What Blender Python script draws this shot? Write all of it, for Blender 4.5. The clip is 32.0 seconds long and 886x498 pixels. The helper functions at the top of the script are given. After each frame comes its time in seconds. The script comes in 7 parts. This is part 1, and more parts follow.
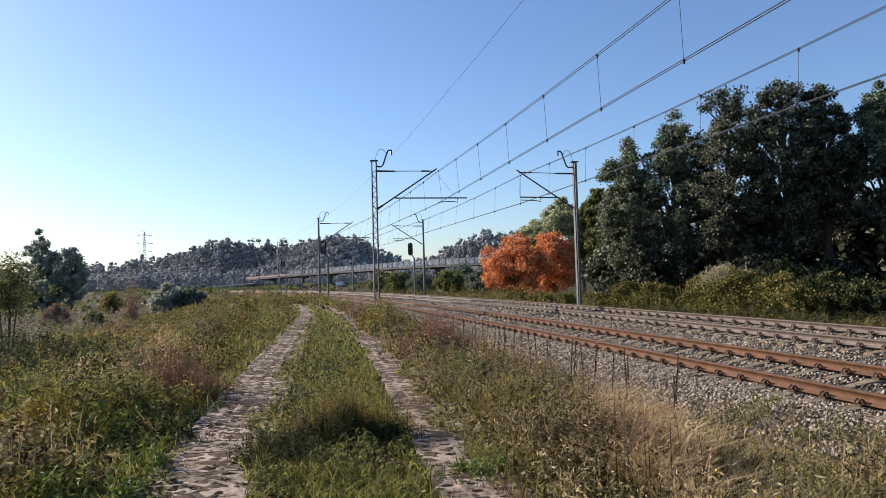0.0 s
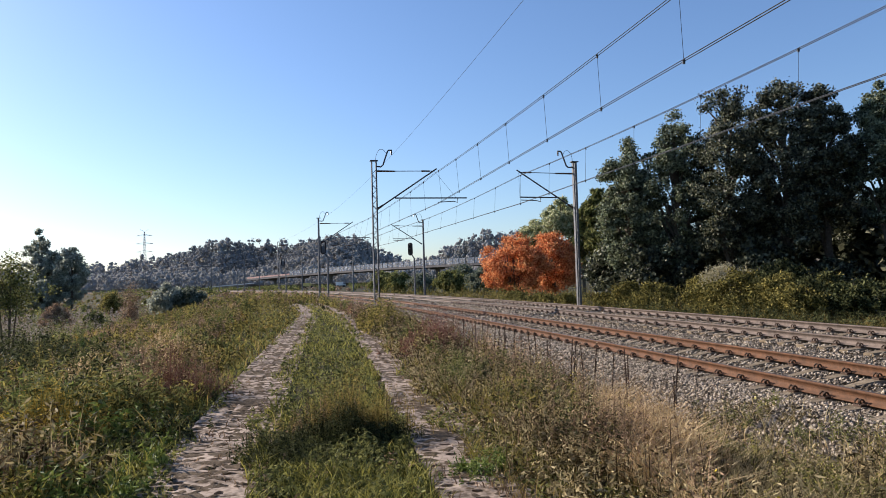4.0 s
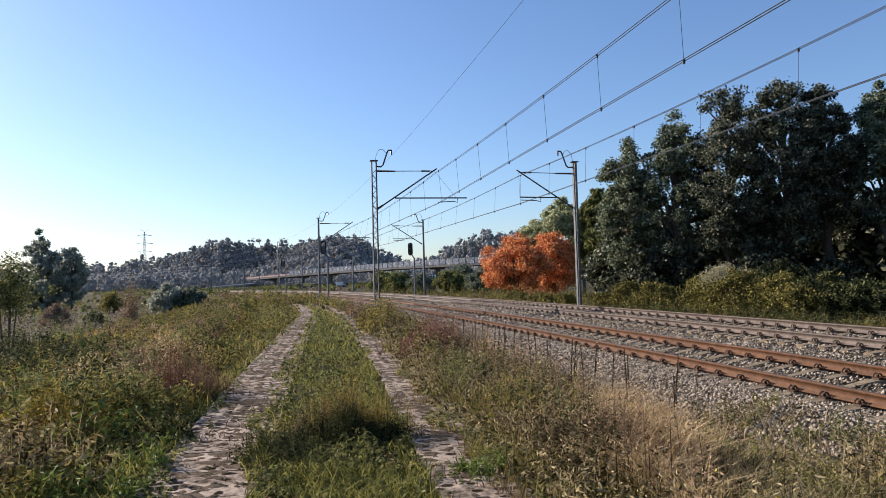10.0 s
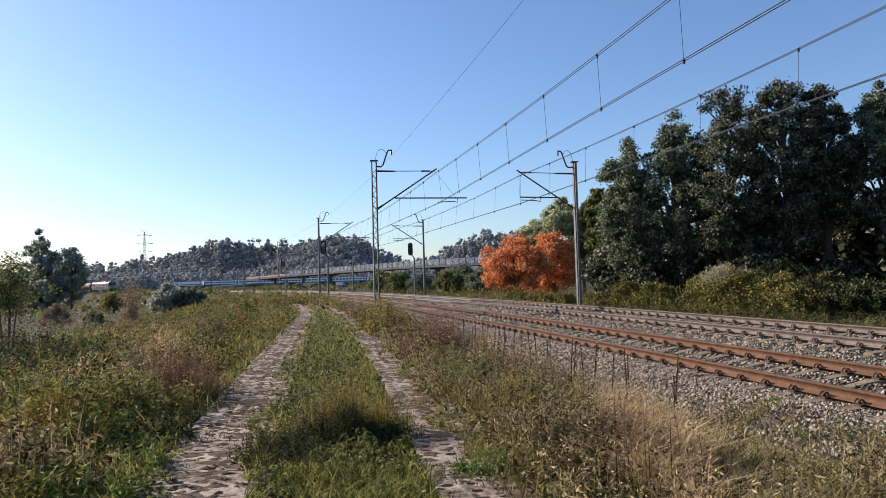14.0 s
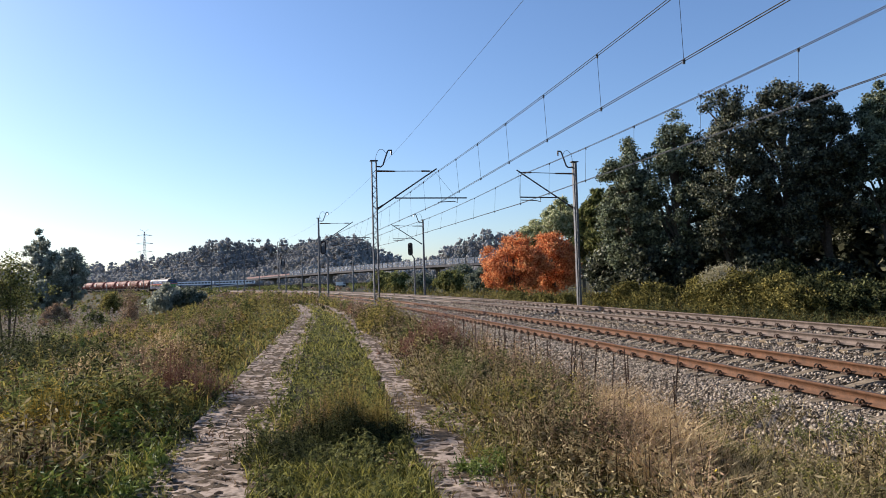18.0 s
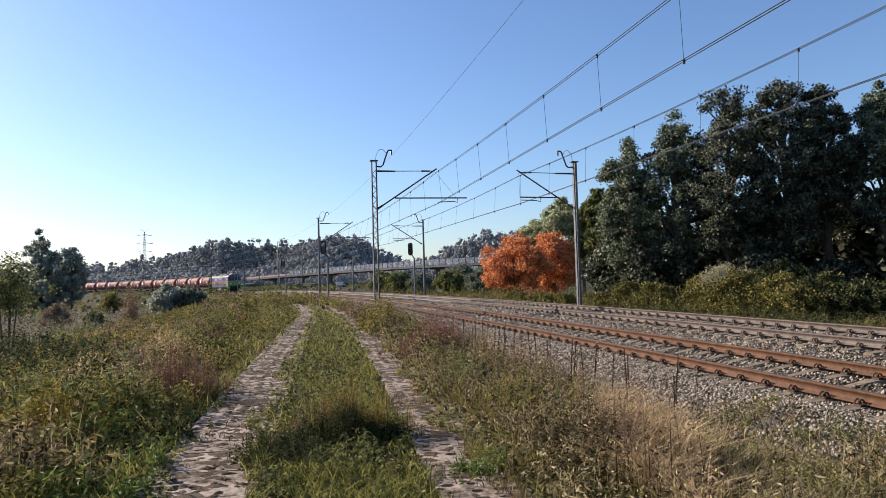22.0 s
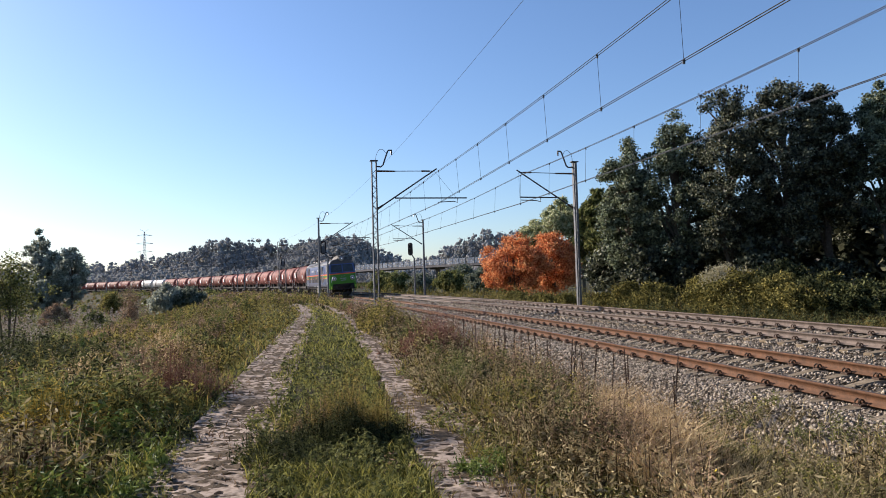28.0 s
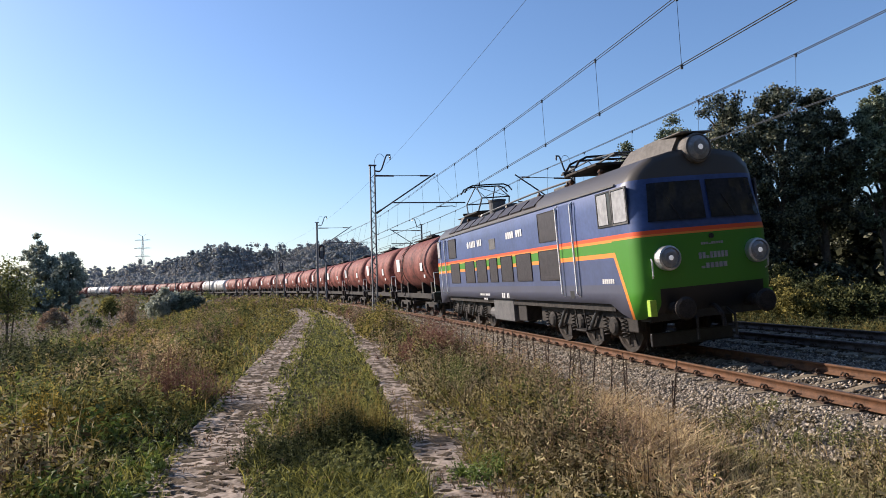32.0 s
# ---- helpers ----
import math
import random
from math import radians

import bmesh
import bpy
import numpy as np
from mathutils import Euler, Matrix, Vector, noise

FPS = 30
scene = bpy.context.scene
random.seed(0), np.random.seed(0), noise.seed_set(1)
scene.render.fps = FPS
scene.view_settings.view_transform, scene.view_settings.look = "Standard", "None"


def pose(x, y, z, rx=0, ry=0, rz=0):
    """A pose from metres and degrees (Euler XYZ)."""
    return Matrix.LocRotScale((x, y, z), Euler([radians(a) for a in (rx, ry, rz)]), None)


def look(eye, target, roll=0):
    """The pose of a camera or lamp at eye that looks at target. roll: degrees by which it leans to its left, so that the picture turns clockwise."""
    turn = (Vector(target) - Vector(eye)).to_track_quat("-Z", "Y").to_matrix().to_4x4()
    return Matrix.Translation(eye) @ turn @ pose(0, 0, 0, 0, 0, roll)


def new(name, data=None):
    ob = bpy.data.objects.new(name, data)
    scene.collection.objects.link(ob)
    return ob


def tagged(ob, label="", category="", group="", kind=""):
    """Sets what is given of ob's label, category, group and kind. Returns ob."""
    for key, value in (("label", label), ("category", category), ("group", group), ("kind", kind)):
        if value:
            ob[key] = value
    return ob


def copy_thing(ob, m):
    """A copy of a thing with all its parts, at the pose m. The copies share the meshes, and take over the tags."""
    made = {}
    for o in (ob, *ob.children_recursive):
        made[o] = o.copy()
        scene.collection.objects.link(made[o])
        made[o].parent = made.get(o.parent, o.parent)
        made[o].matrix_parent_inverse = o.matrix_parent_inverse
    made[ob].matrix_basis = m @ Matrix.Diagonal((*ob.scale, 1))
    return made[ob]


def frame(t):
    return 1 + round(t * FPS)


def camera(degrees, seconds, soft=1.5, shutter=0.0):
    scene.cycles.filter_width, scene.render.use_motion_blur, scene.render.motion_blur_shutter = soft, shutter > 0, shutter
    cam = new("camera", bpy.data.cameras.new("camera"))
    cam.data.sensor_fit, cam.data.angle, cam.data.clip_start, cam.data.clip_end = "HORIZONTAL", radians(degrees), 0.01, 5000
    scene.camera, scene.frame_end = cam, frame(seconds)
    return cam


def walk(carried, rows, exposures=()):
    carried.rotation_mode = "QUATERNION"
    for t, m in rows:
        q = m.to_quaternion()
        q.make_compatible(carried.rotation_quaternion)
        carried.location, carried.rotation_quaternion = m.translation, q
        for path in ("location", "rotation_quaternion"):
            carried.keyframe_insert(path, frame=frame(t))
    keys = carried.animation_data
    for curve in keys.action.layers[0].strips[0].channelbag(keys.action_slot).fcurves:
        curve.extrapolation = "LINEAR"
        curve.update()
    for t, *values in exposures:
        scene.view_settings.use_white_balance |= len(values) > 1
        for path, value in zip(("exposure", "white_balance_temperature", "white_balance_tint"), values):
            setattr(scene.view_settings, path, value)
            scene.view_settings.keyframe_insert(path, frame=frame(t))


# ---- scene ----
# ---------------------------------------------------------------- camera
EYE = (0.0, 0.0, 1.58)


def aim(up=0.0, right=0.0):
    """Camera pose, turned up and right by degrees from its rest."""
    a, b = radians(2.756 + up), radians(right)
    d = Vector((math.sin(b) * math.cos(a), math.cos(b) * math.cos(a), math.sin(a)))
    return look(EYE, Vector(EYE) + 10 * d, roll=-1.62)


cam = camera(65.97, 32.0, soft=0.5, shutter=0.04)
walk(cam, [(0.0, aim()), (30.6, aim()), (31.0, aim()), (31.5, aim(0.14, 0.07)), (32.0, aim(0.38, 0.14))],
     exposures=[(0.0, 0.42, 6150, 17), (32.0, 0.42, 6150, 17)])

# ---------------------------------------------------------------- sky and sun
SUN_LEFT, SUN_UP = 62.5, 25.0
world = bpy.data.worlds.new("sky")
scene.world = world
world.use_nodes = True
wn = world.node_tree
sky = wn.nodes.new("ShaderNodeTexSky")
sky.sky_type = "NISHITA"
sky.sun_disc = False
sky.sun_elevation, sky.sun_rotation = radians(SUN_UP), radians(-SUN_LEFT)
sky.air_density, sky.dust_density, sky.ozone_density = 1.12, 0.55, 4.7
wn.links.new(sky.outputs[0], wn.nodes["Background"].inputs[0])
wn.nodes["Background"].inputs[1].default_value = 0.12
sun = new("sun", bpy.data.lights.new("sun", "SUN"))
sun.data.energy, sun.data.angle, sun.data.color = 5.5, radians(0.6), (1.0, 0.87, 0.68)
sd = Vector((-math.sin(radians(SUN_LEFT)) * math.cos(radians(SUN_UP)), math.cos(radians(SUN_LEFT)) * math.cos(radians(SUN_UP)), math.sin(radians(SUN_UP))))
sun.matrix_world = look(sd * 100, (0, 0, 0))

# ---------------------------------------------------------------- materials
def node(nt, kind, **vals):
    n = nt.nodes.new(kind)
    for k, v in vals.items():
        n.inputs[k].default_value = v
    return n


def mat(name, a, b, scale=3.0, rough=0.8, metal=0.0, bump=0.2, fine=8.0, spread=0.0, leaf=0.0, c=None, big=0.3, island=0.0, spec=None, lo=0.5, hi=0.92):
    """Two tones mixed by noise at two scales; spread: per-object change of value; island: per-piece change; leaf: share of light let through."""
    m = bpy.data.materials.new(name)
    m.use_nodes = True
    nt = m.node_tree
    bs = nt.nodes["Principled BSDF"]
    co = nt.nodes.new("ShaderNodeTexCoord")
    n1 = node(nt, "ShaderNodeTexNoise", Scale=scale, Detail=5.0, Roughness=0.62)
    n2 = node(nt, "ShaderNodeTexNoise", Scale=scale * fine, Detail=3.0)
    n3 = node(nt, "ShaderNodeTexNoise", Scale=scale * big * 0.3, Detail=2.0)
    for n in (n1, n2, n3):
        nt.links.new(co.outputs["Object"], n.inputs["Vector"])
    mx = nt.nodes.new("ShaderNodeMath")
    mx.operation = "MULTIPLY_ADD"
    mx.inputs[1].default_value = 0.45
    nt.links.new(n2.outputs[0], mx.inputs[0])
    nt.links.new(n1.outputs[0], mx.inputs[2])
    fac = mx.outputs[0]
    if island:
        ge = nt.nodes.new("ShaderNodeNewGeometry")
        ad = nt.nodes.new("ShaderNodeMath")
        ad.operation = "MULTIPLY_ADD"
        ad.inputs[1].default_value = island
        nt.links.new(ge.outputs["Random Per Island"], ad.inputs[0])
        nt.links.new(fac, ad.inputs[2])
        sb = nt.nodes.new("ShaderNodeMath")
        sb.operation = "SUBTRACT"
        sb.inputs[1].default_value = island * 0.5
        nt.links.new(ad.outputs[0], sb.inputs[0])
        fac = sb.outputs[0]
    rp = nt.nodes.new("ShaderNodeValToRGB")
    e = rp.color_ramp.elements
    e[0].position, e[1].position = lo, hi
    e[0].color, e[1].color = (*a, 1), (*b, 1)
    if c:
        k = e.new((lo + hi) / 2)
        k.color = (*c, 1)
    nt.links.new(fac, rp.inputs[0])
    col = rp.outputs[0]
    hv = nt.nodes.new("ShaderNodeHueSaturation")
    mr = node(nt, "ShaderNodeMapRange")
    mr.inputs[3].default_value, mr.inputs[4].default_value = 0.78, 1.22
    nt.links.new(n3.outputs[0], mr.inputs[0])
    val = mr.outputs[0]
    if spread:
        oi = nt.nodes.new("ShaderNodeObjectInfo")
        mo = node(nt, "ShaderNodeMapRange")
        mo.inputs[3].default_value, mo.inputs[4].default_value = 1 - spread, 1 + spread
        nt.links.new(oi.outputs["Random"], mo.inputs[0])
        ml = nt.nodes.new("ShaderNodeMath")
        ml.operation = "MULTIPLY"
        nt.links.new(val, ml.inputs[0])
        nt.links.new(mo.outputs[0], ml.inputs[1])
        val = ml.outputs[0]
    nt.links.new(val, hv.inputs["Value"])
    nt.links.new(col, hv.inputs["Color"])
    nt.links.new(hv.outputs[0], bs.inputs["Base Color"])
    bs.inputs["Roughness"].default_value = rough
    bs.inputs["Metallic"].default_value = metal
    bs.inputs["Specular IOR Level"].default_value = (0.06 if leaf else (0.12 if rough > 0.84 else 0.35)) if spec is None else spec
    if bump:
        bp = node(nt, "ShaderNodeBump", Strength=bump, Distance=0.02)
        nt.links.new(mx.outputs[0], bp.inputs["Height"])
        nt.links.new(bp.outputs[0], bs.inputs["Normal"])
    if leaf:
        tr = nt.nodes.new("ShaderNodeBsdfTranslucent")
        nt.links.new(hv.outputs[0], tr.inputs[0])
        mix = nt.nodes.new("ShaderNodeMixShader")
        mix.inputs[0].default_value = leaf
        nt.links.new(bs.outputs[0], mix.inputs[1])
        nt.links.new(tr.outputs[0], mix.inputs[2])
        nt.links.new(mix.outputs[0], nt.nodes["Material Output"].inputs[0])
    return m


M_SOIL = mat("meadow_soil", (0.022, 0.020, 0.009), (0.075, 0.062, 0.026), 0.35, 0.95, bump=0.5, fine=14, c=(0.045, 0.042, 0.017))
_g = M_SOIL.node_tree
_hv = _g.nodes["Principled BSDF"].inputs["Base Color"].links[0].from_socket
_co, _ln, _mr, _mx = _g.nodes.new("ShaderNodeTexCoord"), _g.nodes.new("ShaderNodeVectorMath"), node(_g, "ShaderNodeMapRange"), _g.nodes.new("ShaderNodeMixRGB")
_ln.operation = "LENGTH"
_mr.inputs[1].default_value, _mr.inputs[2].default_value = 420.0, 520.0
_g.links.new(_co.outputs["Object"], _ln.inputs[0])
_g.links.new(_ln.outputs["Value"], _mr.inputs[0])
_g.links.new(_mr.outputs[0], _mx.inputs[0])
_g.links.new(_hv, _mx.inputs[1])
_mx.inputs[2].default_value = (0.21, 0.2, 0.17, 1)  # floor of the distant woods, paled with distance to stand for haze
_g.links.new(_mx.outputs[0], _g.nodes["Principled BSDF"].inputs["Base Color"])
M_STONE = mat("ballast_stone", (0.112, 0.093, 0.07), (0.47, 0.405, 0.32), 9, 0.9, bump=0.3, island=0.75, c=(0.238, 0.202, 0.157))
# Bed darker than its stones, to stand for shade in their gaps.
M_BALLAST = mat("ballast_bed", (0.058, 0.048, 0.038), (0.20, 0.172, 0.138), 14, 0.95, bump=1.0, fine=3)
M_SLAB = mat("slab_concrete", (0.14, 0.109, 0.078), (0.46, 0.37, 0.29), 2.2, 0.92, bump=0.5, spread=0.14, lo=0.58, hi=0.84)
M_DIRT = mat("road_dirt", (0.055, 0.042, 0.027), (0.17, 0.128, 0.085), 7, 0.95, bump=0.6)
M_SLEEPER = mat("sleeper_concrete", (0.14, 0.11, 0.072), (0.29, 0.235, 0.165), 5, 0.9, bump=0.3, spread=0.15)
M_RUST = mat("rail_rust", (0.06, 0.029, 0.014), (0.145, 0.066, 0.030), 6, 0.75, 0.2, bump=0.3)
M_RUST2 = mat("rail_brown", (0.07, 0.055, 0.045), (0.16, 0.125, 0.105), 6, 0.7, 0.3, bump=0.3)
M_RAILTOP = mat("rail_head_worn", (0.15, 0.10, 0.075), (0.27, 0.20, 0.16), 8, 0.42, 0.6, bump=0.05)
M_CLIP = mat("fastening_steel", (0.045, 0.03, 0.022), (0.10, 0.065, 0.045), 20, 0.8, 0.2, bump=0.3)
M_GALV = mat("galvanised_mast", (0.085, 0.088, 0.092), (0.19, 0.193, 0.197), 4, 0.55, 0.3, bump=0.1)
M_DKSTEEL = mat("dark_steel", (0.05, 0.055, 0.06), (0.13, 0.135, 0.14), 5, 0.55, 0.4, bump=0.1)
M_WIRE = mat("copper_wire", (0.07, 0.075, 0.075), (0.13, 0.135, 0.13), 5, 0.5, 0.5, bump=0)
M_PORC = mat("insulator_brown", (0.07, 0.04, 0.025), (0.14, 0.08, 0.05), 5, 0.25, bump=0)
M_BLACK = mat("black_paint", (0.012, 0.012, 0.013), (0.03, 0.03, 0.032), 6, 0.5, bump=0.05)
M_WHITE = mat("white_paint", (0.70, 0.70, 0.68), (0.86, 0.86, 0.84), 4, 0.5, bump=0.05)
M_GLASS = mat("dark_glass", (0.012, 0.016, 0.022), (0.03, 0.035, 0.045), 2, 0.08, bump=0)
M_BARK = mat("bark", (0.07, 0.055, 0.04), (0.17, 0.14, 0.105), 6, 0.95, bump=0.8)
M_OAK = mat("dark_tree_leaf", (0.014, 0.019, 0.012), (0.23, 0.24, 0.15), 0.6, 0.5, bump=0, leaf=0.18, island=0.75, c=(0.072, 0.084, 0.049), spec=0.3)
# Dark copy of the green leaf: shade put into the colour of low growth.
M_SHADE = mat("shaded_leaf", (0.022, 0.03, 0.014), (0.17, 0.18, 0.075), 0.6, 0.6, bump=0, leaf=0.2, island=0.75, c=(0.068, 0.08, 0.033))
M_ALDER = mat("alder_leaf", (0.032, 0.042, 0.024), (0.31, 0.355, 0.22), 0.6, 0.5, bump=0, leaf=0.3, island=0.75, c=(0.135, 0.16, 0.092), spec=0.35)
M_ORANGE = mat("orange_leaf", (0.40, 0.125, 0.055), (0.86, 0.45, 0.2), 0.7, 0.6, bump=0, leaf=0.45, island=0.8, c=(0.80, 0.32, 0.12))
M_WILLOW = mat("willow_leaf", (0.224, 0.252, 0.119), (0.644, 0.644, 0.42), 0.7, 0.6, bump=0, leaf=0.4, island=0.8, c=(0.378, 0.406, 0.21))
M_GREEN = mat("green_leaf", (0.06, 0.073, 0.028), (0.29, 0.295, 0.105), 0.8, 0.65, bump=0, leaf=0.35, island=0.8, c=(0.158, 0.171, 0.065))
# Far woods: pale grey haze put into the leaf and core colours.
M_HAZY_TREE = mat("far_wood", (0.2, 0.212, 0.208), (0.36, 0.338, 0.31), 0.03, 0.85, bump=0, leaf=0.55, island=0.08, spec=0.0, c=(0.28, 0.285, 0.275), fine=5)
M_HAZY_CORE = mat("far_wood_core", (0.16, 0.168, 0.165), (0.31, 0.29, 0.265), 0.03, 0.85, bump=0, island=0.1, spec=0.0, c=(0.245, 0.25, 0.245), fine=5)
# Grey-green leaf, paled to stand for haze on the meadow's-edge trees.
M_EDGE = mat("grey_green_leaf", (0.2, 0.225, 0.18), (0.5, 0.51, 0.41), 0.3, 0.6, bump=0, leaf=0.5, island=0.5, c=(0.33, 0.355, 0.285))
M_SALLOW = mat("sallow_leaf", (0.08, 0.105, 0.075), (0.30, 0.32, 0.23), 0.3, 0.6, bump=0, leaf=0.35, island=0.6, c=(0.155, 0.18, 0.13))
M_NETTLE = mat("nettle_leaf", (0.0688, 0.106, 0.025), (0.263, 0.325, 0.0813), 1.5, 0.6, bump=0, leaf=0.3, island=0.7, c=(0.138, 0.194, 0.045), spec=0.25)
M_BUSH = mat("scrub_leaf", (0.06, 0.06, 0.02), (0.48, 0.40, 0.12), 0.35, 0.7, bump=0, leaf=0.3, island=0.8, c=(0.222, 0.195, 0.058))
M_GRASS = mat("green_grass", (0.07, 0.085, 0.02), (0.46, 0.43, 0.11), 0.5, 0.6, bump=0, leaf=0.32, island=0.8, c=(0.262, 0.247, 0.065))
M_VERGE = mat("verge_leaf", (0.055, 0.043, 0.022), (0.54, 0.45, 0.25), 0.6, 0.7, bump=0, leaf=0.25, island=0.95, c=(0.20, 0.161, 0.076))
M_MEADOW = mat("autumn_grass", (0.115, 0.092, 0.031), (0.414, 0.31, 0.103), 0.22, 0.7, bump=0, leaf=0.35, island=0.7, c=(0.23, 0.193, 0.057))
M_STRAW = mat("dry_straw", (0.34, 0.23, 0.115), (0.82, 0.64, 0.38), 0.8, 0.7, bump=0, leaf=0.35, island=0.8, c=(0.6, 0.44, 0.22))
M_DRY = mat("dry_weed", (0.156, 0.107, 0.0699), (0.535, 0.378, 0.245), 1.0, 0.8, bump=0, leaf=0.15, island=0.7, c=(0.305, 0.212, 0.136))
M_GOLD = mat("golden_weed", (0.17, 0.12, 0.022), (0.70, 0.50, 0.11), 0.5, 0.7, bump=0, leaf=0.3, island=0.75, c=(0.40, 0.285, 0.05))
M_PURPLE = mat("reddish_weed", (0.143, 0.0715, 0.055), (0.363, 0.198, 0.143), 1.0, 0.8, bump=0, leaf=0.2, island=0.6)
M_REED = mat("dry_reed", (0.23, 0.19, 0.15), (0.50, 0.43, 0.35), 0.15, 0.75, bump=0, leaf=0.25, island=0.6)
M_YELLOW = mat("yellow_flower", (0.55, 0.42, 0.03), (0.8, 0.65, 0.06), 3, 0.7, bump=0, leaf=0.3)
M_CONC = mat("bridge_concrete", (0.102, 0.0978, 0.0978), (0.178, 0.17, 0.17), 0.6, 0.85, bump=0.2)
M_BARRIER = mat("barrier_panel", (0.30, 0.33, 0.38), (0.42, 0.45, 0.50), 0.8, 0.3, bump=0.02, spread=0.12)
_b = M_BARRIER.node_tree
_mx, _tr = _b.nodes.new("ShaderNodeMixShader"), _b.nodes.new("ShaderNodeBsdfTransparent")
_mx.inputs[0].default_value = 0.7
_b.links.new(_b.nodes["Principled BSDF"].outputs[0], _mx.inputs[1])
_b.links.new(_tr.outputs[0], _mx.inputs[2])
_b.links.new(_mx.outputs[0], _b.nodes["Material Output"].inputs[0])
M_PARAPET = mat("painted_parapet", (0.30, 0.17, 0.15), (0.46, 0.30, 0.27), 0.8, 0.7, bump=0.05, spread=0.1)
M_FLUFF = mat("seed_fluff", (0.26, 0.24, 0.14), (0.52, 0.48, 0.33), 3, 0.85, bump=0, leaf=0.3, island=0.6)
M_HEDGE = mat("hedge_leaf", (0.07, 0.068, 0.023), (0.40, 0.34, 0.105), 0.5, 0.7, bump=0, leaf=0.22, island=0.75, c=(0.172, 0.16, 0.048))

# ---------------------------------------------------------------- building helpers
def mesh_of(name, verts, faces, material, smooth=False):
    me = bpy.data.meshes.new(name)
    me.from_pydata([tuple(v) for v in verts], [], [tuple(f) for f in faces])
    me.materials.append(material)
    if smooth:
        me.polygons.foreach_set("use_smooth", [True] * len(me.polygons))
    me.update()
    return me


def quick_mesh(name, verts, faces, material, smooth=False):
    """Mesh from numpy arrays; faces all of one size."""
    verts, faces = np.asarray(verts, np.float32), np.asarray(faces, np.int32)
    n, k = faces.shape
    me = bpy.data.meshes.new(name)
    me.vertices.add(len(verts))
    me.vertices.foreach_set("co", verts.ravel())
    me.loops.add(n * k)
    me.loops.foreach_set("vertex_index", faces.ravel())
    me.polygons.add(n)
    me.polygons.foreach_set("loop_start", np.arange(n, dtype=np.int32) * k)
    me.polygons.foreach_set("loop_total", np.full(n, k, np.int32))
    if smooth:
        me.polygons.foreach_set("use_smooth", np.ones(n, bool))
    me.materials.append(material)
    me.update(calc_edges=True)
    return me


def finish(bm, name, material, smooth=False):
    me = bpy.data.meshes.new(name)
    bmesh.ops.recalc_face_normals(bm, faces=bm.faces)
    bm.to_mesh(me)
    bm.free()
    me.materials.append(material)
    if smooth:
        me.polygons.foreach_set("use_smooth", [True] * len(me.polygons))
    return me


def part(name, bm, material, parent, label="", smooth=False, at=None):
    """One mesh object under a thing or a part, from a bmesh or a mesh."""
    me = finish(bm, name, material, smooth) if isinstance(bm, bmesh.types.BMesh) else bm
    ob = new(name, me)
    ob.parent = parent
    if at is not None:
        ob.matrix_basis = at
    if label:
        ob["label"] = label
    return ob


def empty(name, label, category, group="", at=None, kind=""):
    ob = new(name)
    ob.empty_display_size = 0.2
    if at is not None:
        ob.matrix_basis = at
    return tagged(ob, label, category, group, kind)


def box(x0, x1, y0, y1, z0, z1, bevel=0.0, bm=None):
    bm = bm or bmesh.new()
    m = Matrix.Translation(((x0 + x1) / 2, (y0 + y1) / 2, (z0 + z1) / 2)) @ Matrix.Diagonal((x1 - x0, y1 - y0, z1 - z0, 1))
    g = bmesh.ops.create_cube(bm, size=1, matrix=m)
    if bevel:
        ed = list({e for v in g["verts"] for e in v.link_edges})
        bmesh.ops.bevel(bm, geom=ed, offset=bevel, segments=2, affect="EDGES", profile=0.6)
    return bm


def rod(a, b, r, r2=None, seg=8, bm=None, caps=True):
    """A round bar from a to b."""
    bm = bm or bmesh.new()
    a, b = Vector(a), Vector(b)
    d = b - a
    m = Matrix.Translation((a + b) / 2) @ d.to_track_quat("Z", "Y").to_matrix().to_4x4()
    bmesh.ops.create_cone(bm, cap_ends=caps, segments=seg, radius1=r, radius2=r if r2 is None else r2, depth=d.length, matrix=m)
    return bm


def tube(pts, r, seg=6, bm=None):
    """A bent round bar through the points."""
    bm = bm or bmesh.new()
    pts = [Vector(p) for p in pts]
    rings = []
    for i, p in enumerate(pts):
        d = (pts[min(i + 1, len(pts) - 1)] - pts[max(i - 1, 0)]).normalized()
        s = d.cross(Vector((0, 0, 1)) if abs(d.z) < 0.95 else Vector((1, 0, 0))).normalized()
        w = d.cross(s)
        rr = r[i] if isinstance(r, (list, tuple)) else r
        rings.append([bm.verts.new(p + rr * (math.cos(k * 2 * math.pi / seg) * s + math.sin(k * 2 * math.pi / seg) * w)) for k in range(seg)])
    for u, v in zip(rings, rings[1:]):
        for k in range(seg):
            bm.faces.new((u[k], u[(k + 1) % seg], v[(k + 1) % seg], v[k]))
    bm.faces.new(rings[0][::-1])
    bm.faces.new(rings[-1])
    return bm


def lathe(profile, axis="Z", seg=24, bm=None, m=None):
    """Turned shape from (radius, height) pairs."""
    bm = bm or bmesh.new()
    rings = []
    for r, h in profile:
        ring = []
        for k in range(seg):
            a = 2 * math.pi * k / seg
            p = Vector((r * math.cos(a), r * math.sin(a), h))
            if axis == "X":
                p = Vector((p.z, p.x, p.y))
            elif axis == "Y":
                p = Vector((p.x, p.z, p.y))
            ring.append(bm.verts.new(m @ p if m else p))
        rings.append(ring)
    for u, v in zip(rings, rings[1:]):
        for k in range(seg):
            bm.faces.new((u[k], u[(k + 1) % seg], v[(k + 1) % seg], v[k]))
    bm.faces.new(rings[0][::-1])
    bm.faces.new(rings[-1])
    return bm


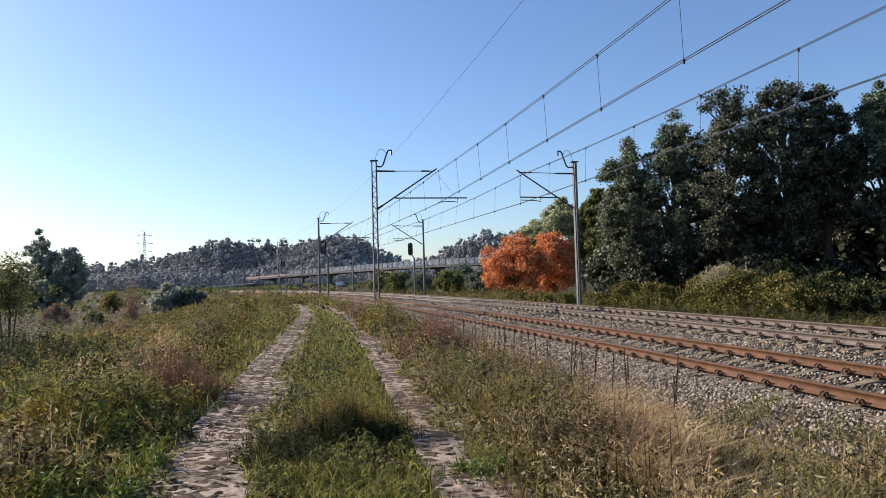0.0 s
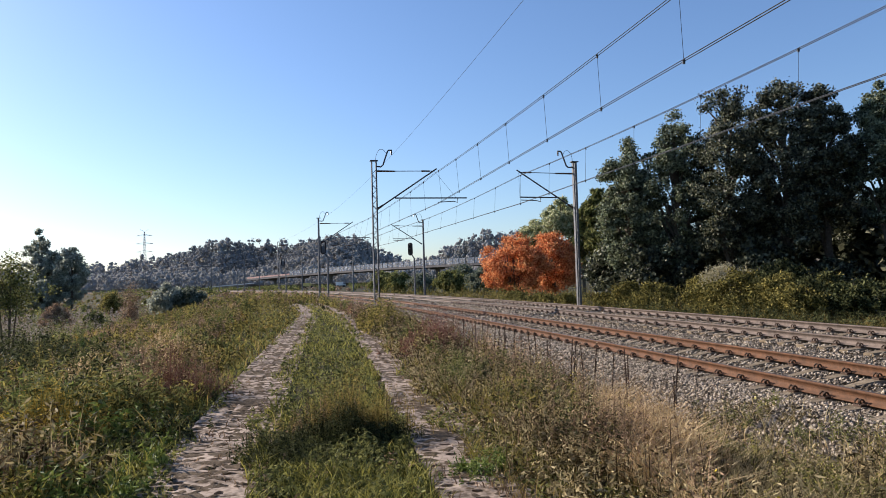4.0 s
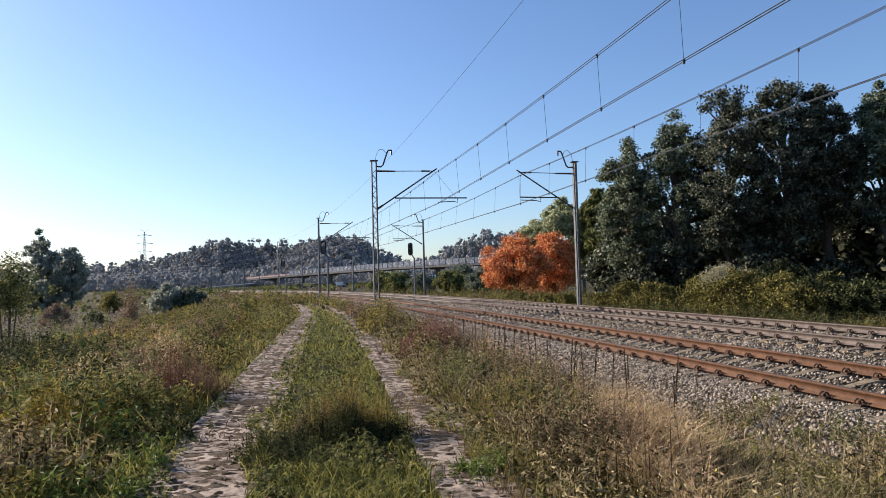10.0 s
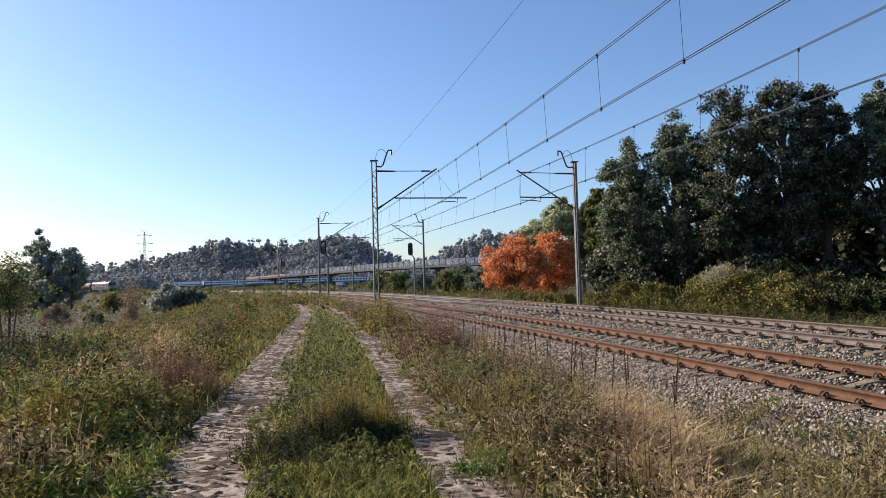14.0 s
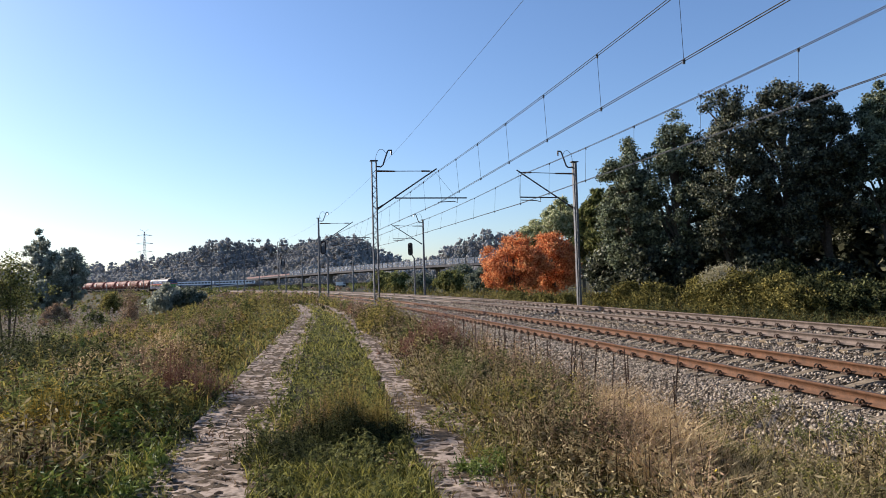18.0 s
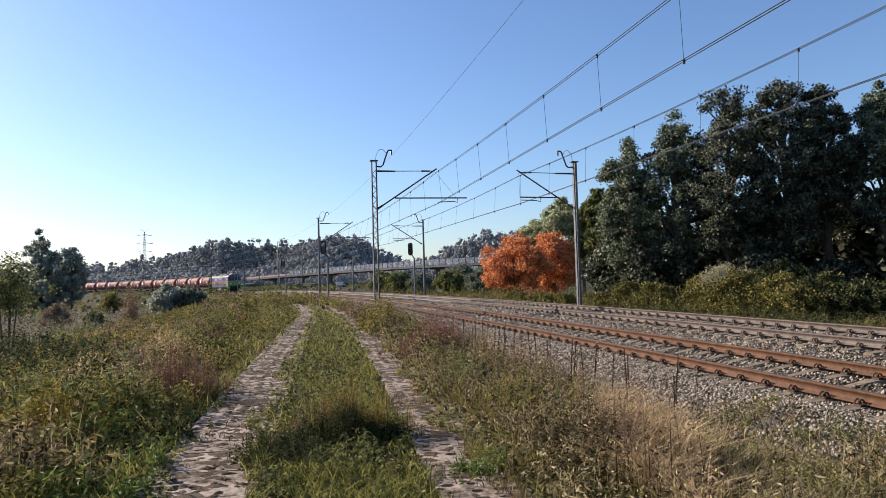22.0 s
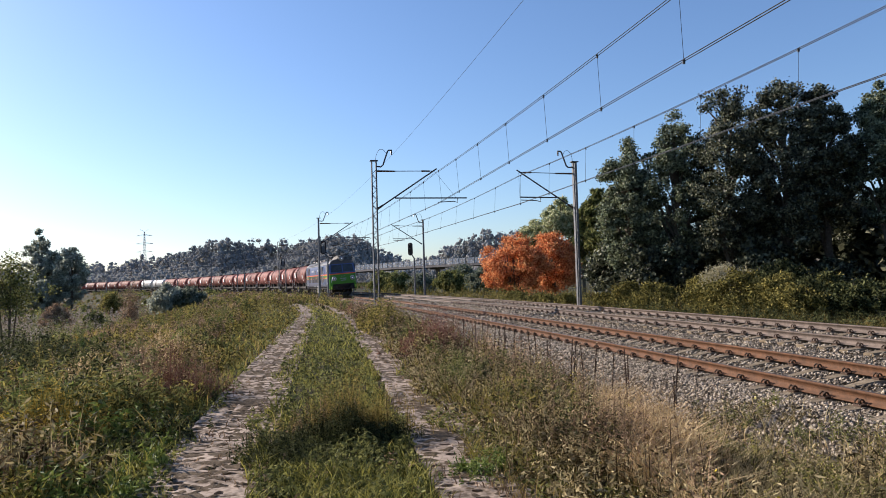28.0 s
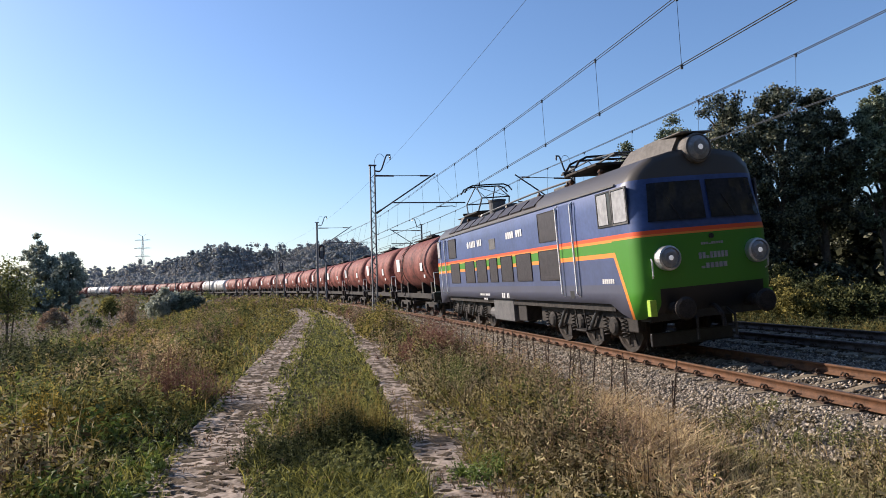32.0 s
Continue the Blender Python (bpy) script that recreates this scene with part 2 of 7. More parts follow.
# ---------------------------------------------------------------- the line of the railway
D2, CANT, H2, GRADE = 4.116, 0.065, 0.177, 0.0036
_S = np.arange(-60.0, 1000.0, 0.5)
_c = np.minimum(_S, 345.0)
_psi = -0.2020 - 8.719e-4 * _c - 1.9162e-5 * _c ** 2 / 2 + 1.16964e-7 * _c ** 3 / 6
_X, _Y = np.cumsum(np.sin(_psi)) * 0.5, np.cumsum(np.cos(_psi)) * 0.5
_i0 = int(np.argmin(abs(_S)))
_X, _Y = _X - _X[_i0] + 8.194, _Y - _Y[_i0]


def line(s, u=0.0):
    """Place on the ground plan at chainage s, u metres beside track 1 (away from the path is positive), and the heading there."""
    x, y, a = np.interp(s, _S, _X), np.interp(s, _S, _Y), np.interp(s, _S, _psi)
    return x + np.cos(a) * u, y - np.sin(a) * u, a


def beside(x, y):
    """Chainage and side distance from track 1 of places on the plan."""
    x, y = np.asarray(x, float), np.asarray(y, float)
    xt, a, s = np.interp(y, _Y, _X), np.interp(y, _Y, _psi), np.interp(y, _Y, _S)
    u = (x - xt) * np.cos(a)
    return s - (x - xt) * np.sin(a) * 0.5, u


def rail_z(s, u):
    """Height of the running plane of the two canted tracks."""
    return np.where(u < D2 / 2, u * CANT, H2 + (u - D2) * CANT) + GRADE * s


HILLS = [(-255, 822, 184, 63, 18), (-256, 772, 40, 40, 17), (-210, 799, 133, 40, 18), (-115, 746, 60, 65, 36), (-583, 845, 213, 120, 17), (47, 651, 56, 40, 30),
         (190, 640, 110, 80, 22), (-650, 900, 200, 120, 16), (-900, 700, 260, 160, 18), (420, 700, 200, 120, 24), (700, 500, 220, 200, 24)]


def ground_z(x, y):
    x, y = np.asarray(x, float), np.asarray(y, float)
    s, u = beside(x, y)
    base = np.interp(u, [-120, -60, -40, -27, -22, -19, -16, -13, -10.6, -5.3, -4.4, -3.4, -2.7, 7.0, 7.8, 9.5, 14, 40],
                     [-2.5, -2.9, -2.9, -2.65, -2.0, -1.15, -0.46, -0.20, -0.10, -0.10, -0.24, -0.55, -0.62, -0.62, -0.5, -0.35, -0.3, -0.6])
    base = base + GRADE * np.clip(s, -60, 400)
    far = np.clip((np.hypot(x, y) - 380) / 200, 0, 1)
    base = base * (1 - far) + far * 1.0
    for hx, hy, rx, ry, h in HILLS:
        base = base + h * np.exp(-((x - hx) / rx) ** 2 - ((y - hy) / ry) ** 2)
    wave = 0.05 * np.sin(x * 0.9 + 1.3 * np.sin(y * 0.5)) * np.sin(y * 0.7 + 0.4) + 0.18 * np.sin(x * 0.13 + y * 0.05) * np.sin(y * 0.11 + 1)
    return base + wave * np.clip((np.abs(u + 7.5) - 3) / 3, 0.12, 1) * np.clip((-u - 3) / 2 + (u > 8), 0, 1)

# ---------------------------------------------------------------- ground
def build_ground():
    rad = np.concatenate([[0.0], np.geomspace(0.6, 4200, 300)])
    ang = np.radians(np.concatenate([np.arange(-48, 48, 0.4), np.arange(48, 312, 4.0)]))
    na = len(ang)
    R, A = np.meshgrid(rad[1:], ang, indexing="ij")
    x, y = (R * np.sin(A)).ravel(), (R * np.cos(A)).ravel()
    v = np.concatenate([[[0, 0, float(ground_z(0, 0))]], np.stack([x, y, ground_z(x, y)], 1)])
    i = np.arange(len(rad) - 2)[:, None] * na
    j = np.arange(na)[None, :]
    k = (j + 1) % na
    f = np.stack([1 + i + j, 1 + i + k, 1 + i + na + k, 1 + i + na + j], -1).reshape(-1, 4)[:, ::-1]
    hub = np.stack([np.zeros(na, int), 1 + k[0], 1 + j[0], 1 + j[0]], 1)
    tri = np.concatenate([f[:, [0, 1, 2]], f[:, [0, 2, 3]], hub[:, :3]])
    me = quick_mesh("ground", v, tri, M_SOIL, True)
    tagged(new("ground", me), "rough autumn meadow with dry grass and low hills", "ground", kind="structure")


build_ground()


def sweep(name, profile, s0, s1, step, material, smooth=False, closed=True):
    """A long body along the line; profile gives (side, height over the running plane)."""
    ss = np.arange(s0, s1 + 1e-6, step)
    n = len(profile)
    v = []
    for u, z in profile:
        x, y, _ = line(ss, u)
        v.append(np.stack([x, y, z + GRADE * ss], 1))
    v = np.stack(v, 1).reshape(-1, 3)
    i = np.arange(len(ss) - 1)[:, None] * n
    j = np.arange(n if closed else n - 1)[None, :]
    k = (j + 1) % n
    f = np.stack([i + j, i + k, i + n + k, i + n + j], -1).reshape(-1, 4)
    return quick_mesh(name, v, f, material, smooth)


# ballast bed under both tracks
BED = [(-3.15, -0.75), (-2.6, -0.52), (-1.75, -0.29), (-0.75, -0.28), (0.75, -0.185), (2.05, -0.19), (3.3, -0.145), (4.9, -0.05), (5.9, -0.02), (6.9, -0.36), (7.6, -0.75)]
bed = tagged(new("ballast_bed", sweep("ballast_bed", BED[::-1], -30, 860, 1.0, M_BALLAST, closed=False)), "grey-brown crushed stone ballast under two railway tracks", "ballast", kind="structure")


def bed_z(u):
    return np.interp(u, [a for a, _ in BED], [b for _, b in BED])


def build_stones():
    rng = np.random.default_rng(3)
    base = np.array([(1, 0, 0), (-1, 0, 0), (0, 1, 0), (0, -1, 0), (0, 0, 1), (0, 0, -1)], float)
    tri = np.array([(0, 2, 4), (2, 1, 4), (1, 3, 4), (3, 0, 4), (2, 0, 5), (1, 2, 5), (3, 1, 5), (0, 3, 5)])
    sets = [(6, 16, -3.0, -0.4, 23000, 0.032), (16, 30, -3.0, -0.4, 15000, 0.041), (6, 26, -1.3, 6.9, 38000, 0.035), (26, 44, -1.3, 6.9, 14000, 0.05), (30, 75, -3.0, 6.5, 14000, 0.075)]
    P, Z = [], []
    for s0, s1, u0, u1, n, size in sets:
        s = rng.uniform(s0, s1, n)
        u = rng.uniform(u0, u1, n)
        x, y, _ = line(s, u)
        z = bed_z(u) + GRADE * s
        # heaped up between the sleepers
        gap = np.abs((s - 18.659 + 0.3075) % 0.615 - 0.3075) > 0.14
        for u0 in (0.0, D2):
            z = np.where(gap & (np.abs(u - u0) < 1.4) & (np.abs(np.abs(u - u0) - 0.7525) > 0.1), np.maximum(z, rail_z(s, u) - 0.212), z)
        z += rng.uniform(-0.3, 0.5, n) * size
        P.append(np.stack([x, y, z], 1))
        Z.append(size * rng.uniform(0.6, 1.25, n))
    P, Z = np.concatenate(P), np.concatenate(Z)
    n = len(P)
    v = base[None] * rng.uniform(0.55, 1.2, (n, 6, 1)) * Z[:, None, None]
    v += rng.normal(0, 0.22, (n, 6, 3)) * Z[:, None, None]
    a = rng.uniform(0, 6.28, n)
    c, s_ = np.cos(a)[:, None], np.sin(a)[:, None]
    v = np.stack([v[..., 0] * c - v[..., 1] * s_, v[..., 0] * s_ + v[..., 1] * c, v[..., 2] * 0.8], -1) + P[:, None]
    f = tri[None] + (np.arange(n) * 6)[:, None, None]
    part("ballast_stones", quick_mesh("ballast_stones", v.reshape(-1, 3), f.reshape(-1, 3), M_STONE), None, bed, "loose angular grey and brown stones")["kind"] = "stuff"


build_stones()

# rails
RAIL = [(-0.075, -0.172), (0.075, -0.172), (0.075, -0.158), (0.012, -0.135), (0.010, -0.05), (0.035, -0.038), (0.036, -0.008), (0.024, 0.0), (-0.024, 0.0), (-0.036, -0.008), (-0.035, -0.038), (-0.010, -0.05), (-0.012, -0.135), (-0.075, -0.158)]


def build_track(name, u0, label):
    tr = empty(name, label, "railway track", kind="structure")
    for side in (-0.7525, 0.7525):
        z0 = float(rail_z(0, u0 + side))
        me = sweep("rail", [(u0 + side + a, z0 + b) for a, b in RAIL], -30, 860, 1.0, M_RUST if u0 < 1 else M_RUST2)
        me.materials.append(M_RAILTOP)
        idx = np.zeros(len(me.polygons), np.int32)
        idx[np.arange(len(idx)) % len(RAIL) == 7] = 1
        me.polygons.foreach_set("material_index", idx)
        part("rail", me, None, tr, "rusty steel rail with a worn head")
    # concrete sleeper with waisted middle
    bm = bmesh.new()
    st = [(-1.28, 0.13, -0.185), (-0.95, 0.135, -0.180), (-0.45, 0.125, -0.182), (0, 0.105, -0.225), (0.45, 0.125, -0.182), (0.95, 0.135, -0.180), (1.28, 0.13, -0.185)]
    rows = []
    for x, w, z in st:
        rows.append([bm.verts.new(p) for p in ((x, -w, -0.36), (x, -w, z - 0.03), (x, -w + 0.03, z), (x, w - 0.03, z), (x, w, z - 0.03), (x, w, -0.36))])
    for p, q in zip(rows, rows[1:]):
        for k in range(5):
            bm.faces.new((p[k], p[k + 1], q[k + 1], q[k]))
    bm.faces.new(rows[0])
    bm.faces.new(rows[-1][::-1])
    sl = finish(bm, "sleeper", M_SLEEPER)
    bm = bmesh.new()
    for sx in (-1, 1):
        box(sx * 0.13 - 0.05, sx * 0.13 + 0.05, -0.07, 0.07, -0.185, -0.15, 0.01, bm)
        for dy in (-0.035, 0.035):
            tube([(sx * 0.085, dy, -0.135), (sx * 0.10, dy, -0.10), (sx * 0.135, dy, -0.085), (sx * 0.165, dy, -0.11), (sx * 0.17, dy, -0.15)], 0.014, 5, bm)
        rod((sx * 0.125, 0, -0.16), (sx * 0.125, 0, -0.09), 0.02, seg=6, bm=bm)
    clip = finish(bm, "fastening", M_CLIP)
    lim = 300
    s = np.arange(18.659 % 0.615 - 0.615 * 8, 560, 0.615)
    rest_v, rest_f = [], []
    vv = np.array([v.co[:] for v in sl.vertices])
    ff = [tuple(p.vertices) for p in sl.polygons]
    for i, si in enumerate(s):
        x, y, a = line(si, u0)
        m = Matrix.Translation((float(x), float(y), float(rail_z(si, u0)))) @ Matrix.Rotation(-float(a), 4, "Z") @ Matrix.Rotation(-math.atan(CANT), 4, "Y")
        if 2 < si and i < lim - 100:
            ob = part("sleeper", sl, None, tr, at=m)
            if si < 48:
                for sx in (-0.7525, 0.7525):
                    part("fastening", clip, None, ob, at=Matrix.Translation((sx, 0, 0)))
        elif si > 2:
            mm = np.array(m)
            rest_f += [tuple(k + len(rest_v) * len(vv) for k in f) for f in ff]
            rest_v.append(vv @ mm[:3, :3].T + mm[:3, 3])
    part("far_sleepers", mesh_of("far_sleepers", np.concatenate(rest_v), rest_f, M_SLEEPER), None, tr)["kind"] = "stuff"


build_track("track_1", 0.0, "railway track with rusty rails on concrete sleepers")
build_track("track_2", D2, "second railway track with worn rails on concrete sleepers")

# ---------------------------------------------------------------- slab road
PATH_R = [(3, -6.62), (7.5, -6.5), (14, -6.15), (22, -5.85), (39, -5.3), (56, -5.15), (75, -5.6)]
PATH_L = [(3, -9.0), (8, -8.87), (14, -8.66), (19, -8.39), (27, -7.94), (37, -7.1), (50, -6.75), (75, -7.2)]


def build_slabs():
    road = empty("slab_road", "farm road of two strips of holed concrete slabs", "road", kind="structure")
    # slab 1.0 x 0.75 m with worn oblong holes; four uneven makes
    makes = []
    jit = random.Random(8)
    for kind in range(4):
        bm = bmesh.new()
        nx, ny, cell = 5, 4, 0.2
        pts = {}

        def corner(i, j):
            """Shared points on a half-cell lattice."""
            if (i, j) not in pts:
                edge = i in (0, 2 * nx) or j in (0, 2 * ny)
                d = 0.006 if edge else 0.014
                pts[i, j] = bm.verts.new((-0.5 + i * cell / 2 + jit.uniform(-d, d), -0.372 + j * 0.093 + jit.uniform(-d, d), -0.005 if edge else jit.uniform(-0.003, 0.002)))
            return pts[i, j]
        worn = {jit.randrange(nx * ny) for _ in range(3)}
        for cx in range(nx):
            for cy in range(ny):
                ring = [corner(2 * cx + a, 2 * cy + b) for a, b in ((0, 0), (1, 0), (2, 0), (2, 1), (2, 2), (1, 2), (0, 2), (0, 1))]
                if cx * ny + cy in worn:
                    bm.faces.new(ring)
                    continue
                mx, my = sum(v.co.x for v in ring) / 8, sum(v.co.y for v in ring) / 8
                rx, ry = jit.uniform(0.042, 0.07), jit.uniform(0.032, 0.055)
                lip, low = [], []
                for k in range(8):
                    a = -2.356 + k * 0.785
                    q = jit.uniform(0.82, 1.18)
                    lip.append(bm.verts.new((mx + rx * q * math.cos(a), my + ry * q * math.sin(a), -0.003)))
                    low.append(bm.verts.new((mx + 0.85 * rx * q * math.cos(a), my + 0.85 * ry * q * math.sin(a), -0.08)))
                for k in range(8):
                    n = (k + 1) % 8
                    bm.faces.new((ring[k], ring[n], lip[n], lip[k]))
                    bm.faces.new((lip[k], lip[n], low[n], low[k]))
        rim = [pts[i, 0] for i in range(2 * nx + 1)] + [pts[2 * nx, j] for j in range(1, 2 * ny + 1)] + [pts[i, 2 * ny] for i in range(2 * nx - 1, -1, -1)] + [pts[0, j] for j in range(2 * ny - 1, 0, -1)]
        foot = [bm.verts.new((v.co.x, v.co.y, -0.12)) for v in rim]
        for k in range(len(rim)):
            q = (k + 1) % len(rim)
            bm.faces.new((rim[k], rim[q], foot[q], foot[k]))
        makes.append(finish(bm, "slab", M_SLAB))
    rng = random.Random(4)
    for rows in (PATH_L, PATH_R):
        s = -15.04
        while s < 62:
            u = np.interp(s, [a for a, _ in rows], [b for _, b in rows])
            x, y, a = line(s, u)
            x2, y2, _ = line(s + 1, np.interp(s + 1, [a for a, _ in rows], [b for _, b in rows]))
            a = math.atan2(x2 - x, y2 - y)
            z = float(ground_z(x, y)) + 0.035 + rng.uniform(-0.005, 0.005)
            m = Matrix.Translation((float(x), float(y), z)) @ Matrix.Rotation(-a + rng.uniform(-0.015, 0.015), 4, "Z") @ pose(0, 0, 0, rng.uniform(-0.4, 0.4), rng.uniform(-0.5, 0.5), 0)
            part("slab", makes[rng.randrange(4)], None, road, at=m @ pose(0, 0, 0, 0, 0, 180 * rng.randrange(2)))
            s += 0.76
    # trodden earth and dead leaves lying on the slabs
    nr = np.random.default_rng(17)
    V, F, n0 = [], [], 0
    for rows in (PATH_L, PATH_R):
        for _ in range(1700):
            s = 3.5 + 34 * nr.uniform() ** 1.6
            u = np.interp(s, [a for a, _ in rows], [b for _, b in rows]) + nr.normal(0, 0.28)
            x, y, _ = line(s, u)
            n = 9
            rad = nr.uniform(0.02, 0.10) * (1 + 0.9 * (nr.uniform() < 0.12)) * nr.uniform(0.5, 1.3, n)
            t = np.linspace(0, 2 * np.pi, n, endpoint=False)
            z = float(ground_z(x, y)) + 0.03
            V.append(np.stack([x + rad * np.cos(t), y + 0.7 * rad * np.sin(t), np.full(n, z)], 1))
            V.append(np.array([[x, y, z + 0.02]]))
            F += [(n0 + k, n0 + (k + 1) % n, n0 + n) for k in range(n)]
            n0 += n + 1
    part("earth_patches", quick_mesh("earth_patches", np.concatenate(V), np.array(F), M_DIRT, True), None, road, "brown earth lying on the slabs")["kind"] = "stuff"
    return road


build_slabs()

# ---------------------------------------------------------------- masts and overhead line
def mast(s, u, side, tall=7.7, lattice=True, arm=True, reach=None, name="catenary_mast", w=0.115):
    """Mast beside the tracks; side +1 reaches towards +u, -1 towards -u."""
    x, y, a = line(s, u)
    zr = float(rail_z(s, 0 if u < 2 else D2))
    zb = float(ground_z(x, y)) - 0.1
    lab = "grey lattice steel catenary mast with a bracket arm beside the track" if lattice else "grey steel catenary mast with a bracket arm beside the track"
    top = empty(name, lab, "catenary mast", "catenary masts", Matrix.Translation((float(x), float(y), 0)) @ Matrix.Rotation(-float(a), 4, "Z"))
    zt = zr + tall
    if lattice:
        for k in (-1, 1):
            b = box(k * w - 0.03, k * w + 0.03, -0.10, 0.10, zb, zt, 0.008)
            part("post", b, M_GALV, top)
        z = zb + 0.3
        k = 1
        bars = {d: finish(rod((-d * w, 0, 0), (d * w, 0, 0.26), 0.012, seg=4), "lacing_bar", M_GALV) for d in (-1, 1)}
        while z + 0.45 < zt:
            for yy in (-0.09, 0.09):
                part("lacing_bar", bars[k], None, top, at=Matrix.Translation((0, yy, z)))
            z += 0.26
            k = -k
    else:
        part("post", rod((0, 0, zb), (0, 0, zt), 0.115, 0.085, 10), M_GALV, top)
    part("foundation", box(-0.35, 0.35, -0.35, 0.35, zb - 0.3, zb + 0.35, 0.03), M_CONC, top)
    part("cap", box(-0.20, 0.20, -0.13, 0.13, zt, zt + 0.05, 0.01), M_DKSTEEL, top)
    # earth wire horn on top
    pts = [(side * 0.10, 0, zt - 0.26), (side * 0.36, 0, zt - 0.28), (side * 0.47, 0, zt - 0.18), (side * 0.70, 0, zt + 0.48), (side * 0.76, 0, zt + 0.58), (side * 0.95, 0, zt + 0.58)]
    part("top_horn", tube(pts, 0.042, 6), M_DKSTEEL, top)
    pts = [(side * (0.10 + 0.30 * (1 - math.cos(t))), 0, zt + 0.05 + 0.58 * math.sin(t)) for t in np.linspace(0, 2.4, 10)]
    part("arcing_loop", tube(pts, 0.012, 4), M_GALV, top)
    part("horn_insulator", lathe([(0.02, zt + 0.34), (0.05, zt + 0.37), (0.03, zt + 0.42), (0.05, zt + 0.47), (0.02, zt + 0.56)], seg=8, m=Matrix.Translation((side * 0.92, 0, -0.0))), M_PORC, top)
    if not arm:
        return top
    # tip height, registration height and span, hinge and tip of the steady arm, contact wire
    r, zm, zq, q0, q1, hinge, tip_u, zc = reach
    foot, tip = Vector((side * 0.15, 0, zr + zq - 0.55)), Vector((side * r, 0, zr + zm))
    part("bracket_tube", rod(foot.lerp(tip, 0.09), tip + (tip - foot) * 0.02, 0.038, seg=8), M_DKSTEEL, top)
    part("bracket_insulator", rod(foot, foot.lerp(tip, 0.09), 0.06, 0.05, 8), M_PORC, top)
    zt2 = zr + zm - 0.12
    part("top_tie", rod((side * 0.6, 0, zt2), (side * (r - 0.12), 0, zt2 + 0.04), 0.02, seg=6), M_DKSTEEL, top)
    part("tie_insulator", rod((side * 0.12, 0, zt2), (side * 1.1, 0, zt2), 0.05, 0.04, 8), M_PORC, top)
    part("tie_insulator", rod((side * (r - 0.75), 0, zt2 + 0.03), (side * (r - 0.3), 0, zt2 + 0.03), 0.045, 0.04, 8), M_PORC, top)
    part("registration_tube", rod((side * q0, 0, zr + zq), (side * q1, 0, zr + zq + 0.02), 0.034, seg=8), M_DKSTEEL, top)
    part("steady_arm", tube([(side * hinge, 0, zr + zq), (side * hinge, 0, zr + zq - 0.22), (side * (hinge * 0.8 + tip_u * 0.2), 0, zr + zq - 0.16), (side * tip_u, 0, zr + zc + 0.04)], 0.024, 5), M_DKSTEEL, top)
    part("steady_wire", rod((side * (r - 0.05), 0, zr + zm - 0.1), (side * (q1 - 0.55 if side > 0 else q1), 0, zr + zq), 0.006, seg=4), M_WIRE, top)
    return top


LU, RU = -3.71, D2 + 2.85
MASTS_L = [2.0, 36.3, 67.5, 105.0, 141.0, 176.0, 211.5, 246.0, 284.0]
MASTS_R = [2.0, 35.5, 69.0, 103.5, 138.7, 173.3, 207.8, 242.7, 276.0, 310.0]
for i, s in enumerate(MASTS_L):
    mast(s, LU, 1, 7.68, i in (0, 1, 3), True, (3.22, 7.30, 5.80, 1.05, 4.87, 4.37, 3.3, 5.55))
for i, s in enumerate(MASTS_R):
    mast(s, RU, -1, 7.47, i in (0, 1), True, (3.22, 6.98, 5.57, 0.95, 3.15, 1.99, 3.1, 5.40), w=0.075)


def catenary(name, masts, cu, cz, mu, mz, sag, s0, gap, label):
    """Twin contact wire and twin messenger in straight lines from mast to mast, with droppers between."""
    top = empty(name, label, "overhead line")
    sm = [-32.0] + masts + [masts[-1] + 35.0]
    pick = lambda row, i: row[min(max(i - 1, 0), len(row) - 1)]

    def place(s, us, zs, drop, du=0.0):
        i = max(0, min(len(sm) - 2, int(np.searchsorted(sm, s)) - 1))
        q = (s - sm[i]) / (sm[i + 1] - sm[i])
        xa, ya, _ = line(sm[i], pick(us, i) + du)
        xb, yb, _ = line(sm[i + 1], pick(us, i + 1) + du)
        za, zb = pick(zs, i) + GRADE * sm[i], pick(zs, i + 1) + GRADE * sm[i + 1]
        return (float(xa + (xb - xa) * q), float(ya + (yb - ya) * q), float(za + (zb - za) * q - 4 * drop * q * (1 - q)))
    ss = sorted(set(np.arange(-32, sm[-1], 3.0).tolist() + sm))
    for du in (-0.04, 0.04):
        part("messenger_wire", tube([place(s, mu, mz, sag, du) for s in ss], 0.011, 4), M_WIRE, top)
        part("contact_wire", tube([place(s, cu, cz, 0.0, du) for s in ss], 0.011, 4), M_WIRE, top)
    for k in range(-3, 60):
        s = s0 + gap * k
        a, b = place(s, cu, cz, 0.0), place(s, mu, mz, sag)
        part("dropper", rod(a, b, 0.006, seg=4), M_WIRE, top)
        if s < 75:
            for p_ in (a, b):
                part("clamp", box(p_[0] - 0.022, p_[0] + 0.022, p_[1] - 0.022, p_[1] + 0.022, p_[2] - 0.07, p_[2] + 0.015), M_DKSTEEL, top)


